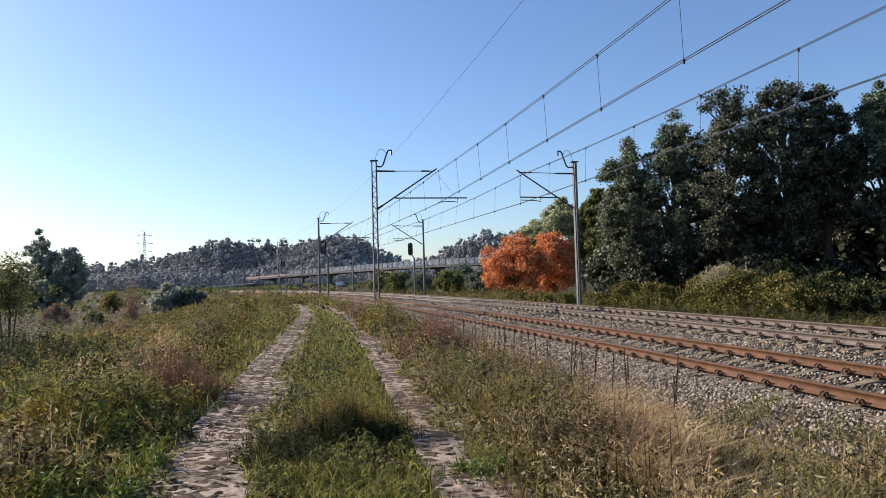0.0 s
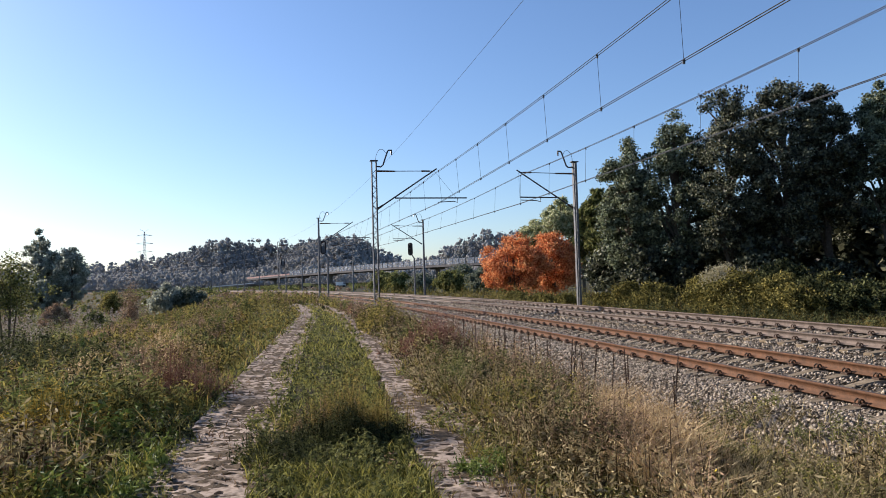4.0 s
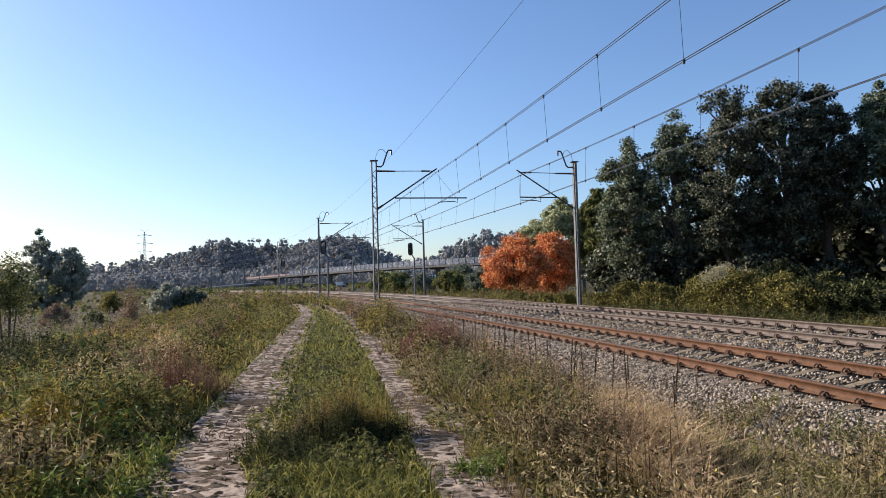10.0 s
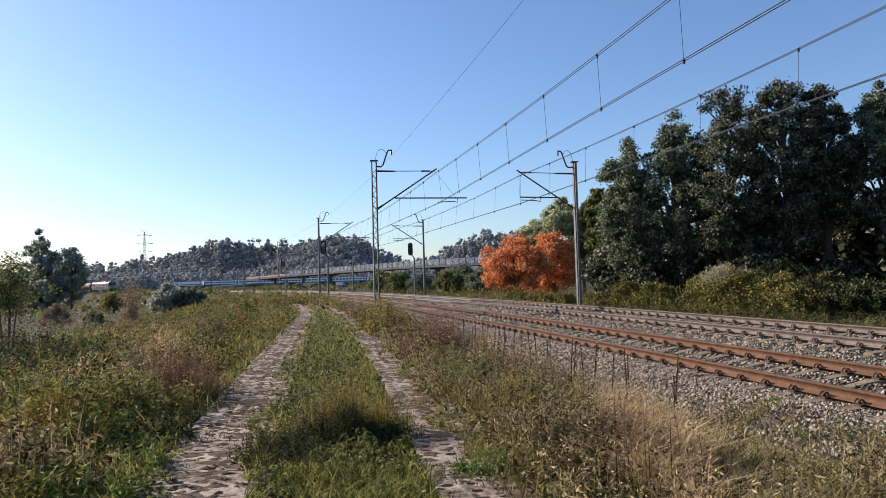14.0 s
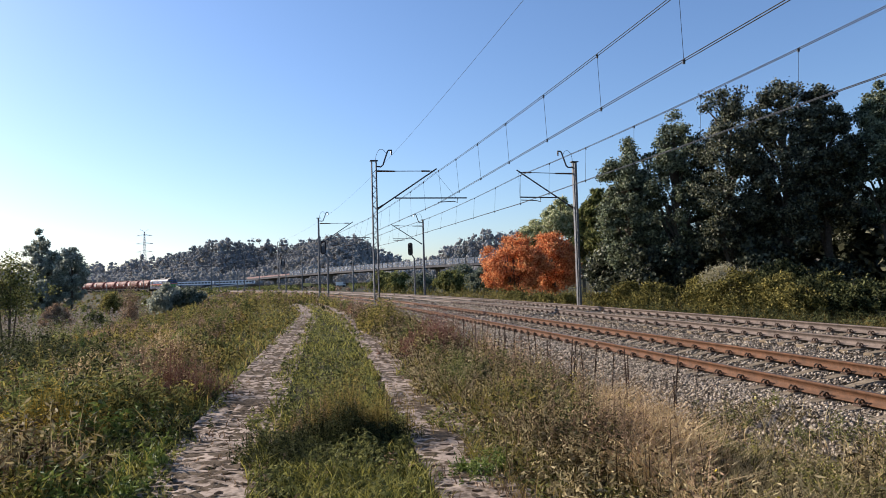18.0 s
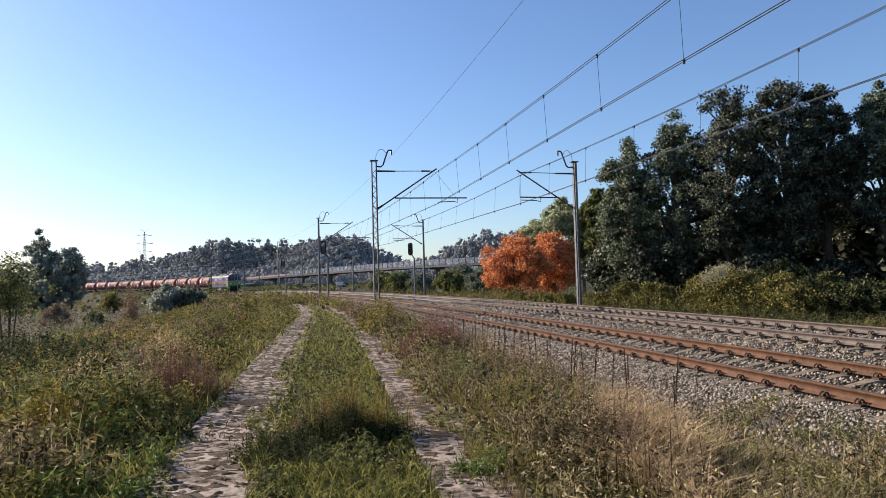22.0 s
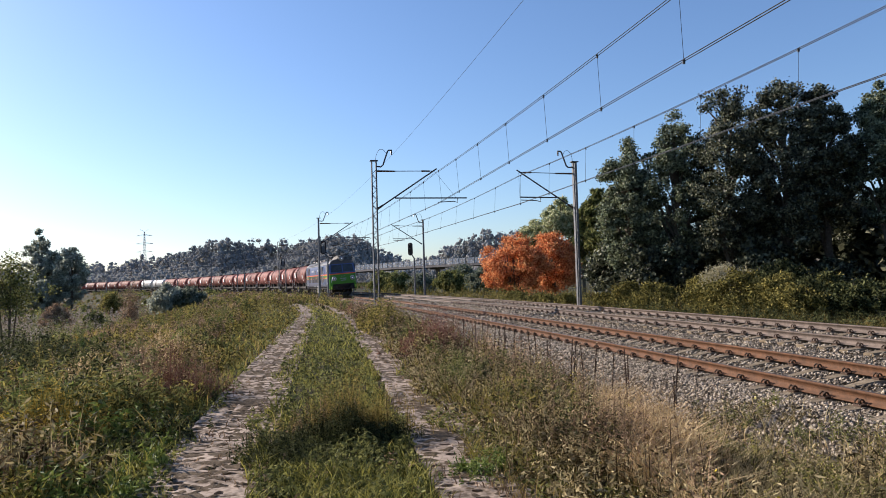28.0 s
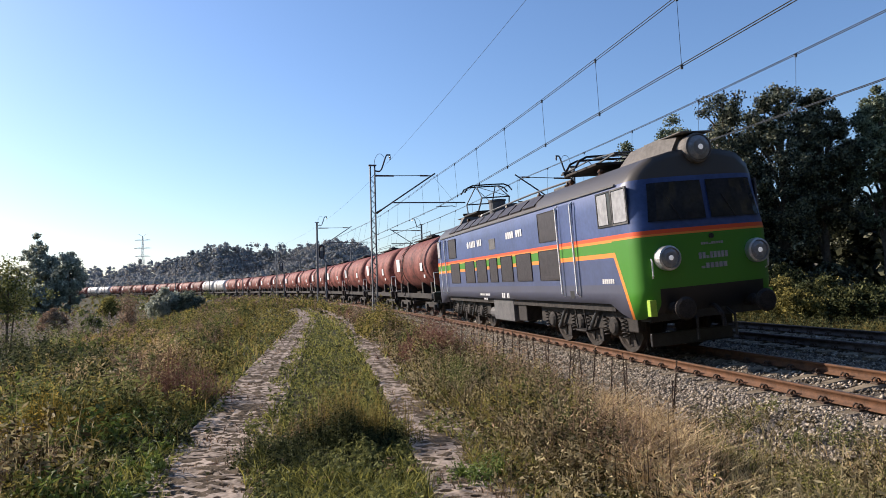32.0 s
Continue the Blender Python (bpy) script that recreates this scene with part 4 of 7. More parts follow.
    P, r, s, u = scatter(3000, 3.4, 14, lambda s, u, x, y: (u > -5.4) & (u < -2.3) & (x > 0.7 + 0.3 * y) & (patch(x, y, 1.7, 6) > 0.05))
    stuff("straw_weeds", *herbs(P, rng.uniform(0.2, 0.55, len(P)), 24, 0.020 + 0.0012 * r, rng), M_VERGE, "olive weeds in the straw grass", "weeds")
    P, r, s, u = scatter(330, 3.6, 30, lambda s, u, x, y: (strip(s, u, x, y) | (u < -10.2)) & (patch(x, y, 1.5, 7) > 0.3))
    P[:, 2] += rng.uniform(0.25, 0.55, len(P))
    stuff("flowers", *leaves(P, 0.016 + 0.0012 * r, rng, 0.7, 1.1), M_YELLOW, "small yellow flowers among the weeds", "flowers")
    # the far side of the tracks
    P, r, s, u = scatter(60000, 14, 110, lambda s, u, x, y: (u > 7.3) & (u < 30) & (s > 17) & (u < 9.8 + np.clip(s - 26, 0, 20)))
    stuff("embankment_grass", *blades(P, rng.uniform(0.08, 0.28, len(P)), 0.005 + 0.0008 * r, 0.8), M_MEADOW, "rough grass behind the tracks", "grass")
    P, r, s, u = scatter(400000, 18, 40, lambda s, u, x, y: (u > 7.9) & (u < 10.2) & (patch(x, y, 0.9, 4) > -0.7))
    stuff("fringe_weeds", *herbs(P[::8], rng.uniform(0.2, 0.5, len(P[::8])), 16, 0.02 + 0.0008 * r[::8], rng, 0.5), M_SHADE, "low olive weeds along the far ballast edge", "weeds")
    stuff("fringe_grass", *blades(P[::3], rng.uniform(0.15, 0.42, len(P[::3])), 0.004 + 0.0004 * r[::3], 0.8), M_MEADOW, "taller yellowing grass along the far ballast edge", "grass")
    P, r, s, u = scatter(16000, 16, 110, lambda s, u, x, y: (u > 8.2) & (u < 13) & (s > 27.5 + 0.8 * np.sin(3 * u)))
    h = rng.uniform(0.5, 1.3, len(P)) * np.interp(u, [8, 9.5, 13], [0.5, 1, 1.2])
    stuff("embankment_weeds", *herbs(P, h, 20, 0.020 + 0.0012 * r, rng, 0.4), M_HEDGE, "tall olive weeds behind the tracks", "weeds")
    # tall weeds where the road bends away
    for m_, n, q, lab in ((M_BUSH, 5200, 3.0, "tall yellow-green weeds where the road bends away"), (M_DRY, 4200, 6.0, "tall withered weeds where the road bends away"), (M_GREEN, 3000, 9.0, "dull green weeds where the road bends away")):
        P, r, s, u = scatter(n * 5, 26, 95, lambda s, u, x, y: (u < -2.9) & (u > -16) & (patch(x, y, 0.33, q) > -0.15) & ((s > 56) | (u > -4.9) | (u < -10.4)))
        h = rng.uniform(0.45, 1.15, len(P)) * np.interp(u, [-16, -11, -9, -4, -2.9], [0.35, 0.5, 0.8, 0.8, 0.6])
        stuff("crest_weeds", *herbs(P, h, 18, 0.020 + 0.0012 * r, rng, 0.4), m_, lab, "weeds")
    # the same rough ground goes on round and behind the viewpoint
    for m_, n, h0, h1, nm, lab in ((M_MEADOW, 26000, 0.15, 0.45, "rough_grass", "rough autumn grass round the road"), (M_GRASS, 20000, 0.08, 0.2, "low_grass", "short grass round the road")):
        P, r, s, u = scatter(n, 1.2, 34, lambda s, u, x, y: (u < -3.0) & (u > -26) & off_road(s, u) & (np.abs(np.degrees(np.arctan2(x, y))) > 36), half=180)
        stuff(nm, *blades(P, rng.uniform(h0, h1, len(P)) * np.clip(r / 2.5, 0.3, 1), 0.008 + 0.0014 * r, 0.8), m_, lab, "grass")
    P, r, s, u = scatter(5000, 3.0, 34, lambda s, u, x, y: ((u < -10) | ((u > -5.4) & (u < -3.0))) & (u > -26) & (np.abs(np.degrees(np.arctan2(x, y))) > 36), half=180)
    stuff("rough_weeds", *herbs(P, rng.uniform(0.2, 0.5, len(P)), 16, 0.03 + 0.001 * r, rng), M_BUSH, "leafy weeds round the road", "weeds")
    P, r, s, u = scatter(16000, 0.25, 4.0, lambda s, u, x, y: off_road(s, u) & (u > -12.5) & (u < -3.2), half=180)
    stuff("low_grass", *blades(P, rng.uniform(0.04, 0.12, len(P)), np.full(len(P), 0.006), 1.0), M_GRASS, "short grass in the middle of the road", "grass")
    P, r, s, u = scatter(1500, 0.6, 4.0, lambda s, u, x, y: off_road(s, u) & (u > -12.5) & (u < -3.2), half=180)
    stuff("low_leaves", *herbs(P, rng.uniform(0.04, 0.12, len(P)), 14, np.full(len(P), 0.02), rng, 0.9), M_GREEN, "low green leaves in the road's turf", "weeds")
    # shady green growth below the sapling
    P, r, s, u = scatter(9000, 7, 30, lambda s, u, x, y: (u < -10.4) & (u > -20) & (y > 10) & (y < 19) & (x < -0.47 * y + 0.4 * patch(x, y, 1.1, 3)))
    stuff("shade_weeds", *herbs(P, rng.uniform(0.3, 0.6, len(P)), 20, 0.034 + 0.0012 * r, rng, 0.5), M_SHADE, "dark green weeds below the young tree", "weeds")
    # pale reeds in the hollow of the meadow
    P, r, s, u = scatter(30000, 36, 130, lambda s, u, x, y: (u < -20) & (u > -85) & (patch(x, y, 0.17, 2) > -0.6) & (x < -0.2 * y))
    h0 = rng.uniform(0.5, 1.1, len(P))
    stuff("reeds", *herbs(P, h0, 16, 0.03 + 0.0011 * r, rng, 0.5), M_REED, "pale withered reeds in the hollow", "reeds")

    P, r, s, u = scatter(16000, 26, 150, lambda s, u, x, y: (u < -18) & (u > -95) & (patch(x, y, 0.21, 7) > -0.15))
    stuff("hollow_weeds", *herbs(P, rng.uniform(0.5, 1.3, len(P)), 18, 0.03 + 0.0012 * r, rng, 0.45), M_GREEN, "dull green weeds in the hollow", "weeds")
    P, r, s, u = scatter(7000, 26, 110, lambda s, u, x, y: (u < -19) & (u > -75) & (patch(x, y, 0.25, 3) > 0.35))
    stuff("hollow_weeds", *herbs(P, rng.uniform(0.6, 1.4, len(P)), 18, 0.022 + 0.0012 * r, rng, 0.35), M_DRY, "withered brown weeds in the hollow", "weeds")


plant_all()


def plant(name, label, cat, x, y, height, width, leaf_mat, clumps, per, size, trunk=0.18, base=0.25, seed=1, stems=1, group="", round_=1.0, flat=0.0, lean=(0, 0), long=1.6, ragged=0.0):
    """Tree or shrub: trunk, limbs out to each clump, and a crown of many small leaves in uneven clumps."""
    rng = np.random.default_rng(seed)
    z0 = float(ground_z(x, y)) - 0.1
    top = empty(name, label, cat, group, Matrix.Translation((x, y, z0)))
    cr = []
    while len(cr) < clumps:
        q = rng.normal(0, 1, 3)
        q /= np.linalg.norm(q)
        q *= rng.uniform(0.25, 1.0) ** 0.5
        if ragged:
            q *= 1 + ragged * rng.uniform(-0.6, 0.8)
        zc = base + (1 - base) * (0.5 + 0.5 * q[2] * 0.9)
        taper = np.interp(zc, [base, base + 0.25, 0.75, 1.0], [0.85, 1.0, 0.85, 0.45]) * round_
        c = np.array([q[0] * width / 2 * taper * 0.86 + lean[0] * zc, q[1] * width / 2 * taper * 0.86 + lean[1] * zc, zc * height * 0.93])
        cr.append((c, rng.uniform(0.09, 0.17) * min(width, height) * (0.55 if clumps > 80 else 1.0)))
    V, F, k = [], [], 0
    for c, rad in cr:
        n = int(per * rng.uniform(0.6, 1.35))
        d = rng.normal(0, 1, (n, 3))
        d /= np.linalg.norm(d, axis=1)[:, None]
        rr = rad * np.abs(rng.normal(0.78, 0.33, n))
        pts = c + d * rr[:, None] * np.array([1.1, 1.1, 0.85])
        v, f = leaves(pts, size * rng.uniform(0.6, 1.35, n), rng, flat, long)
        V.append(v)
        F.append(f + k)
        k += len(v)
    # tapered stems and limbs
    for j in range(stems):
        a = 6.28 * j / stems + seed
        off = 0.0 if stems == 1 else 0.12 * width
        bx, by = off * 0.35 * math.cos(a), off * 0.35 * math.sin(a)
        pts = [(bx, by, -0.2), (bx + off * 0.3 * math.cos(a), by + off * 0.3 * math.sin(a), height * 0.22), (off * math.cos(a) + lean[0] * 0.5, off * math.sin(a) + lean[1] * 0.5, height * 0.5), (off * 1.2 * math.cos(a) + lean[0] * 0.8, off * 1.2 * math.sin(a) + lean[1] * 0.8, height * 0.82)]
        part("trunk", tube(pts, [trunk, trunk * 0.85, trunk * 0.6, trunk * 0.2], 8), M_BARK, top)
    for i, (c, rad) in enumerate(cr):
        if i % 6:
            continue
        j = rng.integers(stems)
        a = 6.28 * j / stems + seed
        off = 0.0 if stems == 1 else 0.12 * width
        t = min(0.75, max(0.12, c[2] / height - 0.22))
        st = Vector((off * t * 1.4 * math.cos(a), off * t * 1.4 * math.sin(a), height * t))
        e = Vector(c)
        part("limb", tube([st, st.lerp(e, 0.5) + Vector((0, 0, 0.06 * height)), e], [trunk * 0.4, trunk * 0.25, trunk * 0.07], 5), M_BARK, top)
    part("crown", quick_mesh("crown", np.concatenate(V), np.concatenate(F), leaf_mat), None, top)
    return top


# dark broadleaved trees behind the line
DARK = "tall dark green broadleaved tree behind the tracks"
for i, (x, y, h, w) in enumerate(((11.6, 42, 11.9, 4.8), (14.0, 40.5, 12.9, 4.8), (16.3, 38.5, 14.5, 5.6), (19.0, 37.5, 15.2, 5.8), (20.9, 37.0, 13.6, 4.4), (23.6, 36.0, 13.6, 4.2), (26.5, 32, 12.6, 6.0), (18.0, 44, 6.5, 6.0), (24.0, 42, 9.0, 7.0))):
    plant("oak_tree", DARK, "tree", x, y, h, w, M_ALDER if i in (0, 1, 5) else M_OAK, 165 if i < 2 else 180, 225 if i < 6 else 130, 0.096, 0.24, 0.30 if i in (4, 5) else 0.10, 20 + i, 1, "trees behind the line")
for i, (x, y, h, w) in enumerate(((14.6, 39.5, 4.2, 3.6), (17.6, 38.0, 4.4, 4.0), (20.6, 36.5, 2.8, 3.6), (12.2, 40.5, 4.0, 3.4), (11.0, 44.0, 5.0, 4.0))):
    plant("undergrowth_bush", "dark green undergrowth bush below the trees", "bush", x, y, h, w, M_OAK, 50, 150, 0.15, 0.07, 0.04, 50 + i, 3, "undergrowth bushes")
# Bushes added inside the wood, mostly out of view, to block light in gaps.
for i, (x, y, h, w) in enumerate(((15.5, 47.0, 6.5, 6.0), (20.5, 44.5, 7.0, 6.5), (25.0, 41.5, 7.0, 6.5), (28.5, 37.0, 7.0, 6.5), (30.5, 31.0, 7.0, 6.0), (27.0, 29.0, 4.5, 4.5), (30.5, 26.0, 7.0, 6.0))):
    plant("undergrowth_bush", "dense dark green bush added inside the wood to darken its gaps", "bush", x, y, h, w, M_OAK, 60, 130, 0.3, 0.09, 0.03, 150 + i, 3, "undergrowth bushes")
# Unseen trees along the line and behind the viewpoint, added to block sky light.
_screen_oak = plant("oak_tree", "dark broadleaved tree out of view, added to block sky light", "tree", 27.5, 25.0, 15.5, 9.0, M_OAK, 90, 80, 0.54, 0.26, 0.06, 19, 1, "trees behind the line")
for i, (x, y, k) in enumerate(((26.5, 17, 1.05), (25.5, 9, 0.95), (26, 1, 1.05), (27, -7, 1.0), (25, -14, 1.1), (18, -17, 1.0), (11, -17.5, 1.05), (4, -18, 1.0), (-3, -18.5, 1.1), (-10, -19, 0.95), (-17, -21, 1.05), (32, 12, 1.2), (33, -2, 1.2), (22, -24, 1.25), (8, -26, 1.25), (-7, -27, 1.2), (0, -14, 1.0), (8, -13, 1.0), (14.5, -12, 1.0), (-6.5, -14.5, 1.0), (-13, -16, 1.0), (20, -10, 1.0), (-22, -18, 1.1), (-27, -13, 1.0))):
    copy_thing(_screen_oak, Matrix.Translation((x, y, float(ground_z(x, y)) - 0.1)) @ Matrix.Rotation(i * 1.3, 4, "Z") @ Matrix.Scale(k * (1.3 if y < 2 else 1.0), 4))
plant("sumac_tree", "orange autumn tree with many thin stems", "tree", 6.5, 62.0, 6.3, 7.0, M_ORANGE, 170, 130, 0.115, 0.09, 0.04, 61, 9, round_=1.05, ragged=0.3)
plant("sumac_tree", "bright orange autumn tree beside the thin-stemmed one", "tree", 10.3, 66.0, 6.7, 6.6, M_ORANGE, 170, 130, 0.12, 0.09, 0.04, 63, 5, round_=1.05, ragged=0.3)
for i, (x, y, h, w, m_) in enumerate(((9.4, 80, 10.0, 5.6, M_WILLOW), (12.4, 79, 12.8, 7.0, M_WILLOW), (15.6, 76, 13.2, 5.0, M_GREEN), (17.0, 74, 13.0, 6.0, M_GREEN), (15.2, 60, 10.4, 4.6, M_GREEN), (9.0, 79, 8.2, 4.0, M_GREEN))):
    plant("willow_tree", "pale green willow bent by the wind" if m_ is M_WILLOW else "green willow tree beyond the line", "tree", x, y, h, w, m_, 120, 175, 0.135, 0.2, 0.12, 70 + i, 1, "willows", lean=(1.8, 0), long=4.2)
for i, (x, y, h, w) in enumerate(((-7.0, 104, 3.6, 5.5), (-3.0, 98, 3.2, 5.0), (1.0, 92, 3.5, 6.0), (5.0, 86, 3.6, 6.0), (-10.5, 118, 3.8, 6.0), (3.0, 108, 4.6, 7.0), (7.5, 78, 3.2, 4.0))):
    plant("shrub", "grey-green rounded shrub beyond the tracks", "shrub", x, y, h, w, (M_GREEN, M_SALLOW)[i % 2], 64, 140, 0.17, 0.06, 0.05, 80 + i, 3, "shrubs beyond the tracks")
for i, (s, h, w) in enumerate(((24.6, 1.55, 2.4), (26.0, 2.0, 2.8), (27.5, 2.3, 3.4), (29.2, 2.3, 3.0), (31, 2.0, 3.2), (34, 1.7, 2.6), (37.5, 1.7, 2.6), (41, 1.0, 2.2), (45, 0.9, 2.2), (50, 0.9, 2.4), (56, 1.0, 2.6))):
    x, y, _ = line(s, 11.0 + 0.5 * math.sin(i * 2.1))
    plant("hedge_bush", "grey-olive hedge bush behind the tracks", "bush", float(x), float(y), h, w, M_HEDGE, 60, 190, 0.062, 0.03, 0.04, 100 + i, 3, "hedge bushes")
x, y, _ = line(28.5, 10.6)
plant("goldenrod_bush", "bush with pale fluffy seed heads behind the tracks", "bush", float(x), float(y), 2.5, 2.8, M_FLUFF, 36, 80, 0.05, 0.03, 0.6, 115, 3)
for k, (s_, u_, h, w) in enumerate(((23.4, 12.6, 1.75, 2.6), (26.2, 13.6, 2.0, 3.0), (29.5, 14.5, 2.6, 3.6), (24.5, 17.0, 2.6, 3.6), (21.5, 13.5, 1.6, 2.4))):
    x, y, _ = line(s_, u_)
    plant("undergrowth_bush", "dark green undergrowth bush below the trees", "bush", float(x), float(y), h, w, M_SHADE, 60, 180, 0.066, 0.03, 0.04, 117 + k, 3, "undergrowth bushes")
# left side
plant("sapling", "thin-stemmed young tree in the meadow", "tree", -13.75, 21.5, 3.9, 2.2, M_GREEN, 64, 70, 0.05, 0.032, 0.38, 120, 5, ragged=0.5)
for i, (x, y, h, w) in enumerate(((-89.0, 150, 20.5, 8.4), (-79.5, 146, 15.6, 8.4), (-85, 148, 14.8, 9), (-95, 149, 10.0, 8), (-101, 150, 9.5, 8), (-108, 150, 10, 9), (-84, 143, 8.0, 9.0))):
    plant("meadow_tree", "dark green tree at the meadow's edge", "tree", x, y, h, w, M_EDGE, 120, 110, 0.30, 0.2, 0.05, 130 + i, 1, "trees at the meadow's edge")
# First two: a bush's lit and shaded sides put into two leaf colours.
for x, y, h, w, m_, lab in ((-25.1, 62, 2.75, 3.6, M_EDGE, "rounded grey-green bush in the hollow, pale as its lit side"), (-23.4, 62.5, 2.2, 3.0, M_SALLOW, "lower dark grey-green bush in the hollow, dark as its shaded side"), (-46, 95, 3.6, 3.5, M_BUSH, "olive bush in the hollow"), (-26.5, 52, 2.0, 2.0, M_GREEN, "small dark green bush in the hollow"), (-42, 74, 2.9, 3.0, M_DRY, "brownish low bush in the hollow")):
    plant("meadow_bush", lab, "bush", x, y, h, w, m_, 80, 150, 0.12, 0.05, 0.04, int(140 - x), 3, "meadow bushes", ragged=0.5)


def clump_patch(name, label, material, cx, cy, rx, ry, n, h0, h1, leaf, size, seed):
    """A dense stand of weeds with a ragged outline."""
    rng = np.random.default_rng(seed)
    q = rng.normal(0, 0.5, (n, 2))
    x, y = cx + q[:, 0] * rx, cy + q[:, 1] * ry
    P = np.stack([x, y, ground_z(x, y)], 1)
    h = rng.uniform(h0, h1, n) * np.clip(1.2 - np.hypot(q[:, 0], q[:, 1]) * 0.6, 0.3, 1.2)
    v, f = herbs(P, h, leaf, np.full(n, size), rng, 0.35, 0.1)
    tagged(new(name, quick_mesh(name, v, f, material)), label, "weeds", kind="stuff")


clump_patch("road_weeds", "dense feathery weeds in the middle of the road", M_MEADOW, -1.05, 7.5, 0.7, 0.3, 340, 0.34, 0.60, 30, 0.011, 1)
# Dark leaf clump, also standing for the feathery tuft's shadow.
clump_patch("road_weeds", "dark leafy weeds in the middle of the road, partly as the tuft shadow", M_SHADE, -1.05, 7.25, 0.6, 0.26, 420, 0.2, 0.42, 28, 0.014, 3)
clump_patch("road_weeds", "withered grass tuft in the middle of the road", M_DRY, -1.45, 7.5, 0.5, 0.25, 70, 0.3, 0.6, 22, 0.01, 2)
clump_patch("dry_stand", "withered purple-brown weeds beside the road", M_DRY, -4.3, 10.7, 0.8, 0.8, 150, 0.5, 1.05, 24, 0.016, 4)
clump_patch("dry_stand", "reddish withered weeds beside the road", M_PURPLE, -4.0, 10.3, 0.6, 0.7, 230, 0.5, 1.0, 26, 0.016, 5)
clump_patch("dark_stand", "dark green leafy weeds beside the road", M_GREEN, -4.0, 9.3, 1.1, 0.7, 70, 0.2, 0.45, 24, 0.026, 14)
clump_patch("dark_stand", "dark green leafy weeds in the meadow", M_SHADE, -3.3, 7.5, 0.5, 0.7, 80, 0.2, 0.45, 26, 0.028, 15)
clump_patch("dark_stand", "tall dark green weeds round the young tree", M_SHADE, -13.2, 20.0, 2.2, 1.8, 330, 0.5, 1.15, 24, 0.045, 19)
clump_patch("dark_stand", "dark green leafy weeds in the meadow", M_SHADE, -9.6, 15.5, 1.8, 1.2, 150, 0.3, 0.6, 24, 0.05, 16)
clump_patch("dry_stand", "brown withered weeds by the ballast", M_DRY, 1.5, 6.3, 0.9, 0.8, 140, 0.3, 0.62, 30, 0.013, 6)
clump_patch("dry_stand", "dark green weeds among withered ones by the ballast", M_SHADE, 1.3, 6.7, 0.7, 0.8, 130, 0.25, 0.5, 30, 0.012, 61)
clump_patch("dark_stand", "low dark leafy weeds beside the clump in the road", M_SHADE, -1.6, 6.6, 0.4, 0.55, 260, 0.12, 0.32, 24, 0.016, 62)
clump_patch("golden_stand", "golden yellow fine-leaved weeds beside the road", M_GOLD, -4.6, 7.9, 0.9, 1.0, 330, 0.3, 0.55, 28, 0.017, 63)
clump_patch("verge_stand", "bright green nettles at the slab edge", M_NETTLE, 0.25, 5.9, 0.35, 0.4, 70, 0.12, 0.28, 22, 0.02, 64)
clump_patch("verge_stand", "yellow-green leafy weeds in the verge", M_BUSH, 0.75, 8.4, 0.5, 0.9, 110, 0.3, 0.6, 26, 0.018, 65)
clump_patch("verge_stand", "fresh green weeds in the verge", M_GREEN, 0.2, 11.0, 0.5, 1.2, 120, 0.3, 0.6, 26, 0.022, 66)
clump_patch("verge_stand", "olive leafy weeds by the ballast", M_VERGE, 1.2, 6.0, 0.9, 0.9, 110, 0.2, 0.5, 24, 0.024, 17)
clump_patch("dry_stand", "rust-red withered weeds by the ballast", M_PURPLE, -0.2, 15.8, 0.8, 1.6, 330, 0.5, 0.9, 24, 0.03, 7)
clump_patch("dry_stand", "tall withered brown weeds at the edge of the hollow", M_DRY, -20.6, 45.0, 0.55, 0.6, 70, 2.2, 3.3, 30, 0.07, 18)
for k_ in range(9):
    x, y, _ = line(12.5 + 2.6 * k_, -10.3 - 0.9 * abs(math.sin(k_ * 2.4)))
    clump_patch("dry_stand", "withered brown weeds along the road edge" if k_ % 3 else "olive seeding weeds along the road edge", M_DRY if k_ % 3 else M_VERGE, float(x), float(y), 0.7, 0.9, 60, 0.3, 0.7, 22, 0.024 + 0.001 * k_, 30 + k_)
clump_patch("verge_stand", "tall yellow-green weeds by the road", M_BUSH, -2.2, 25.0, 0.8, 3.0, 420, 0.6, 1.1, 24, 0.045, 8)


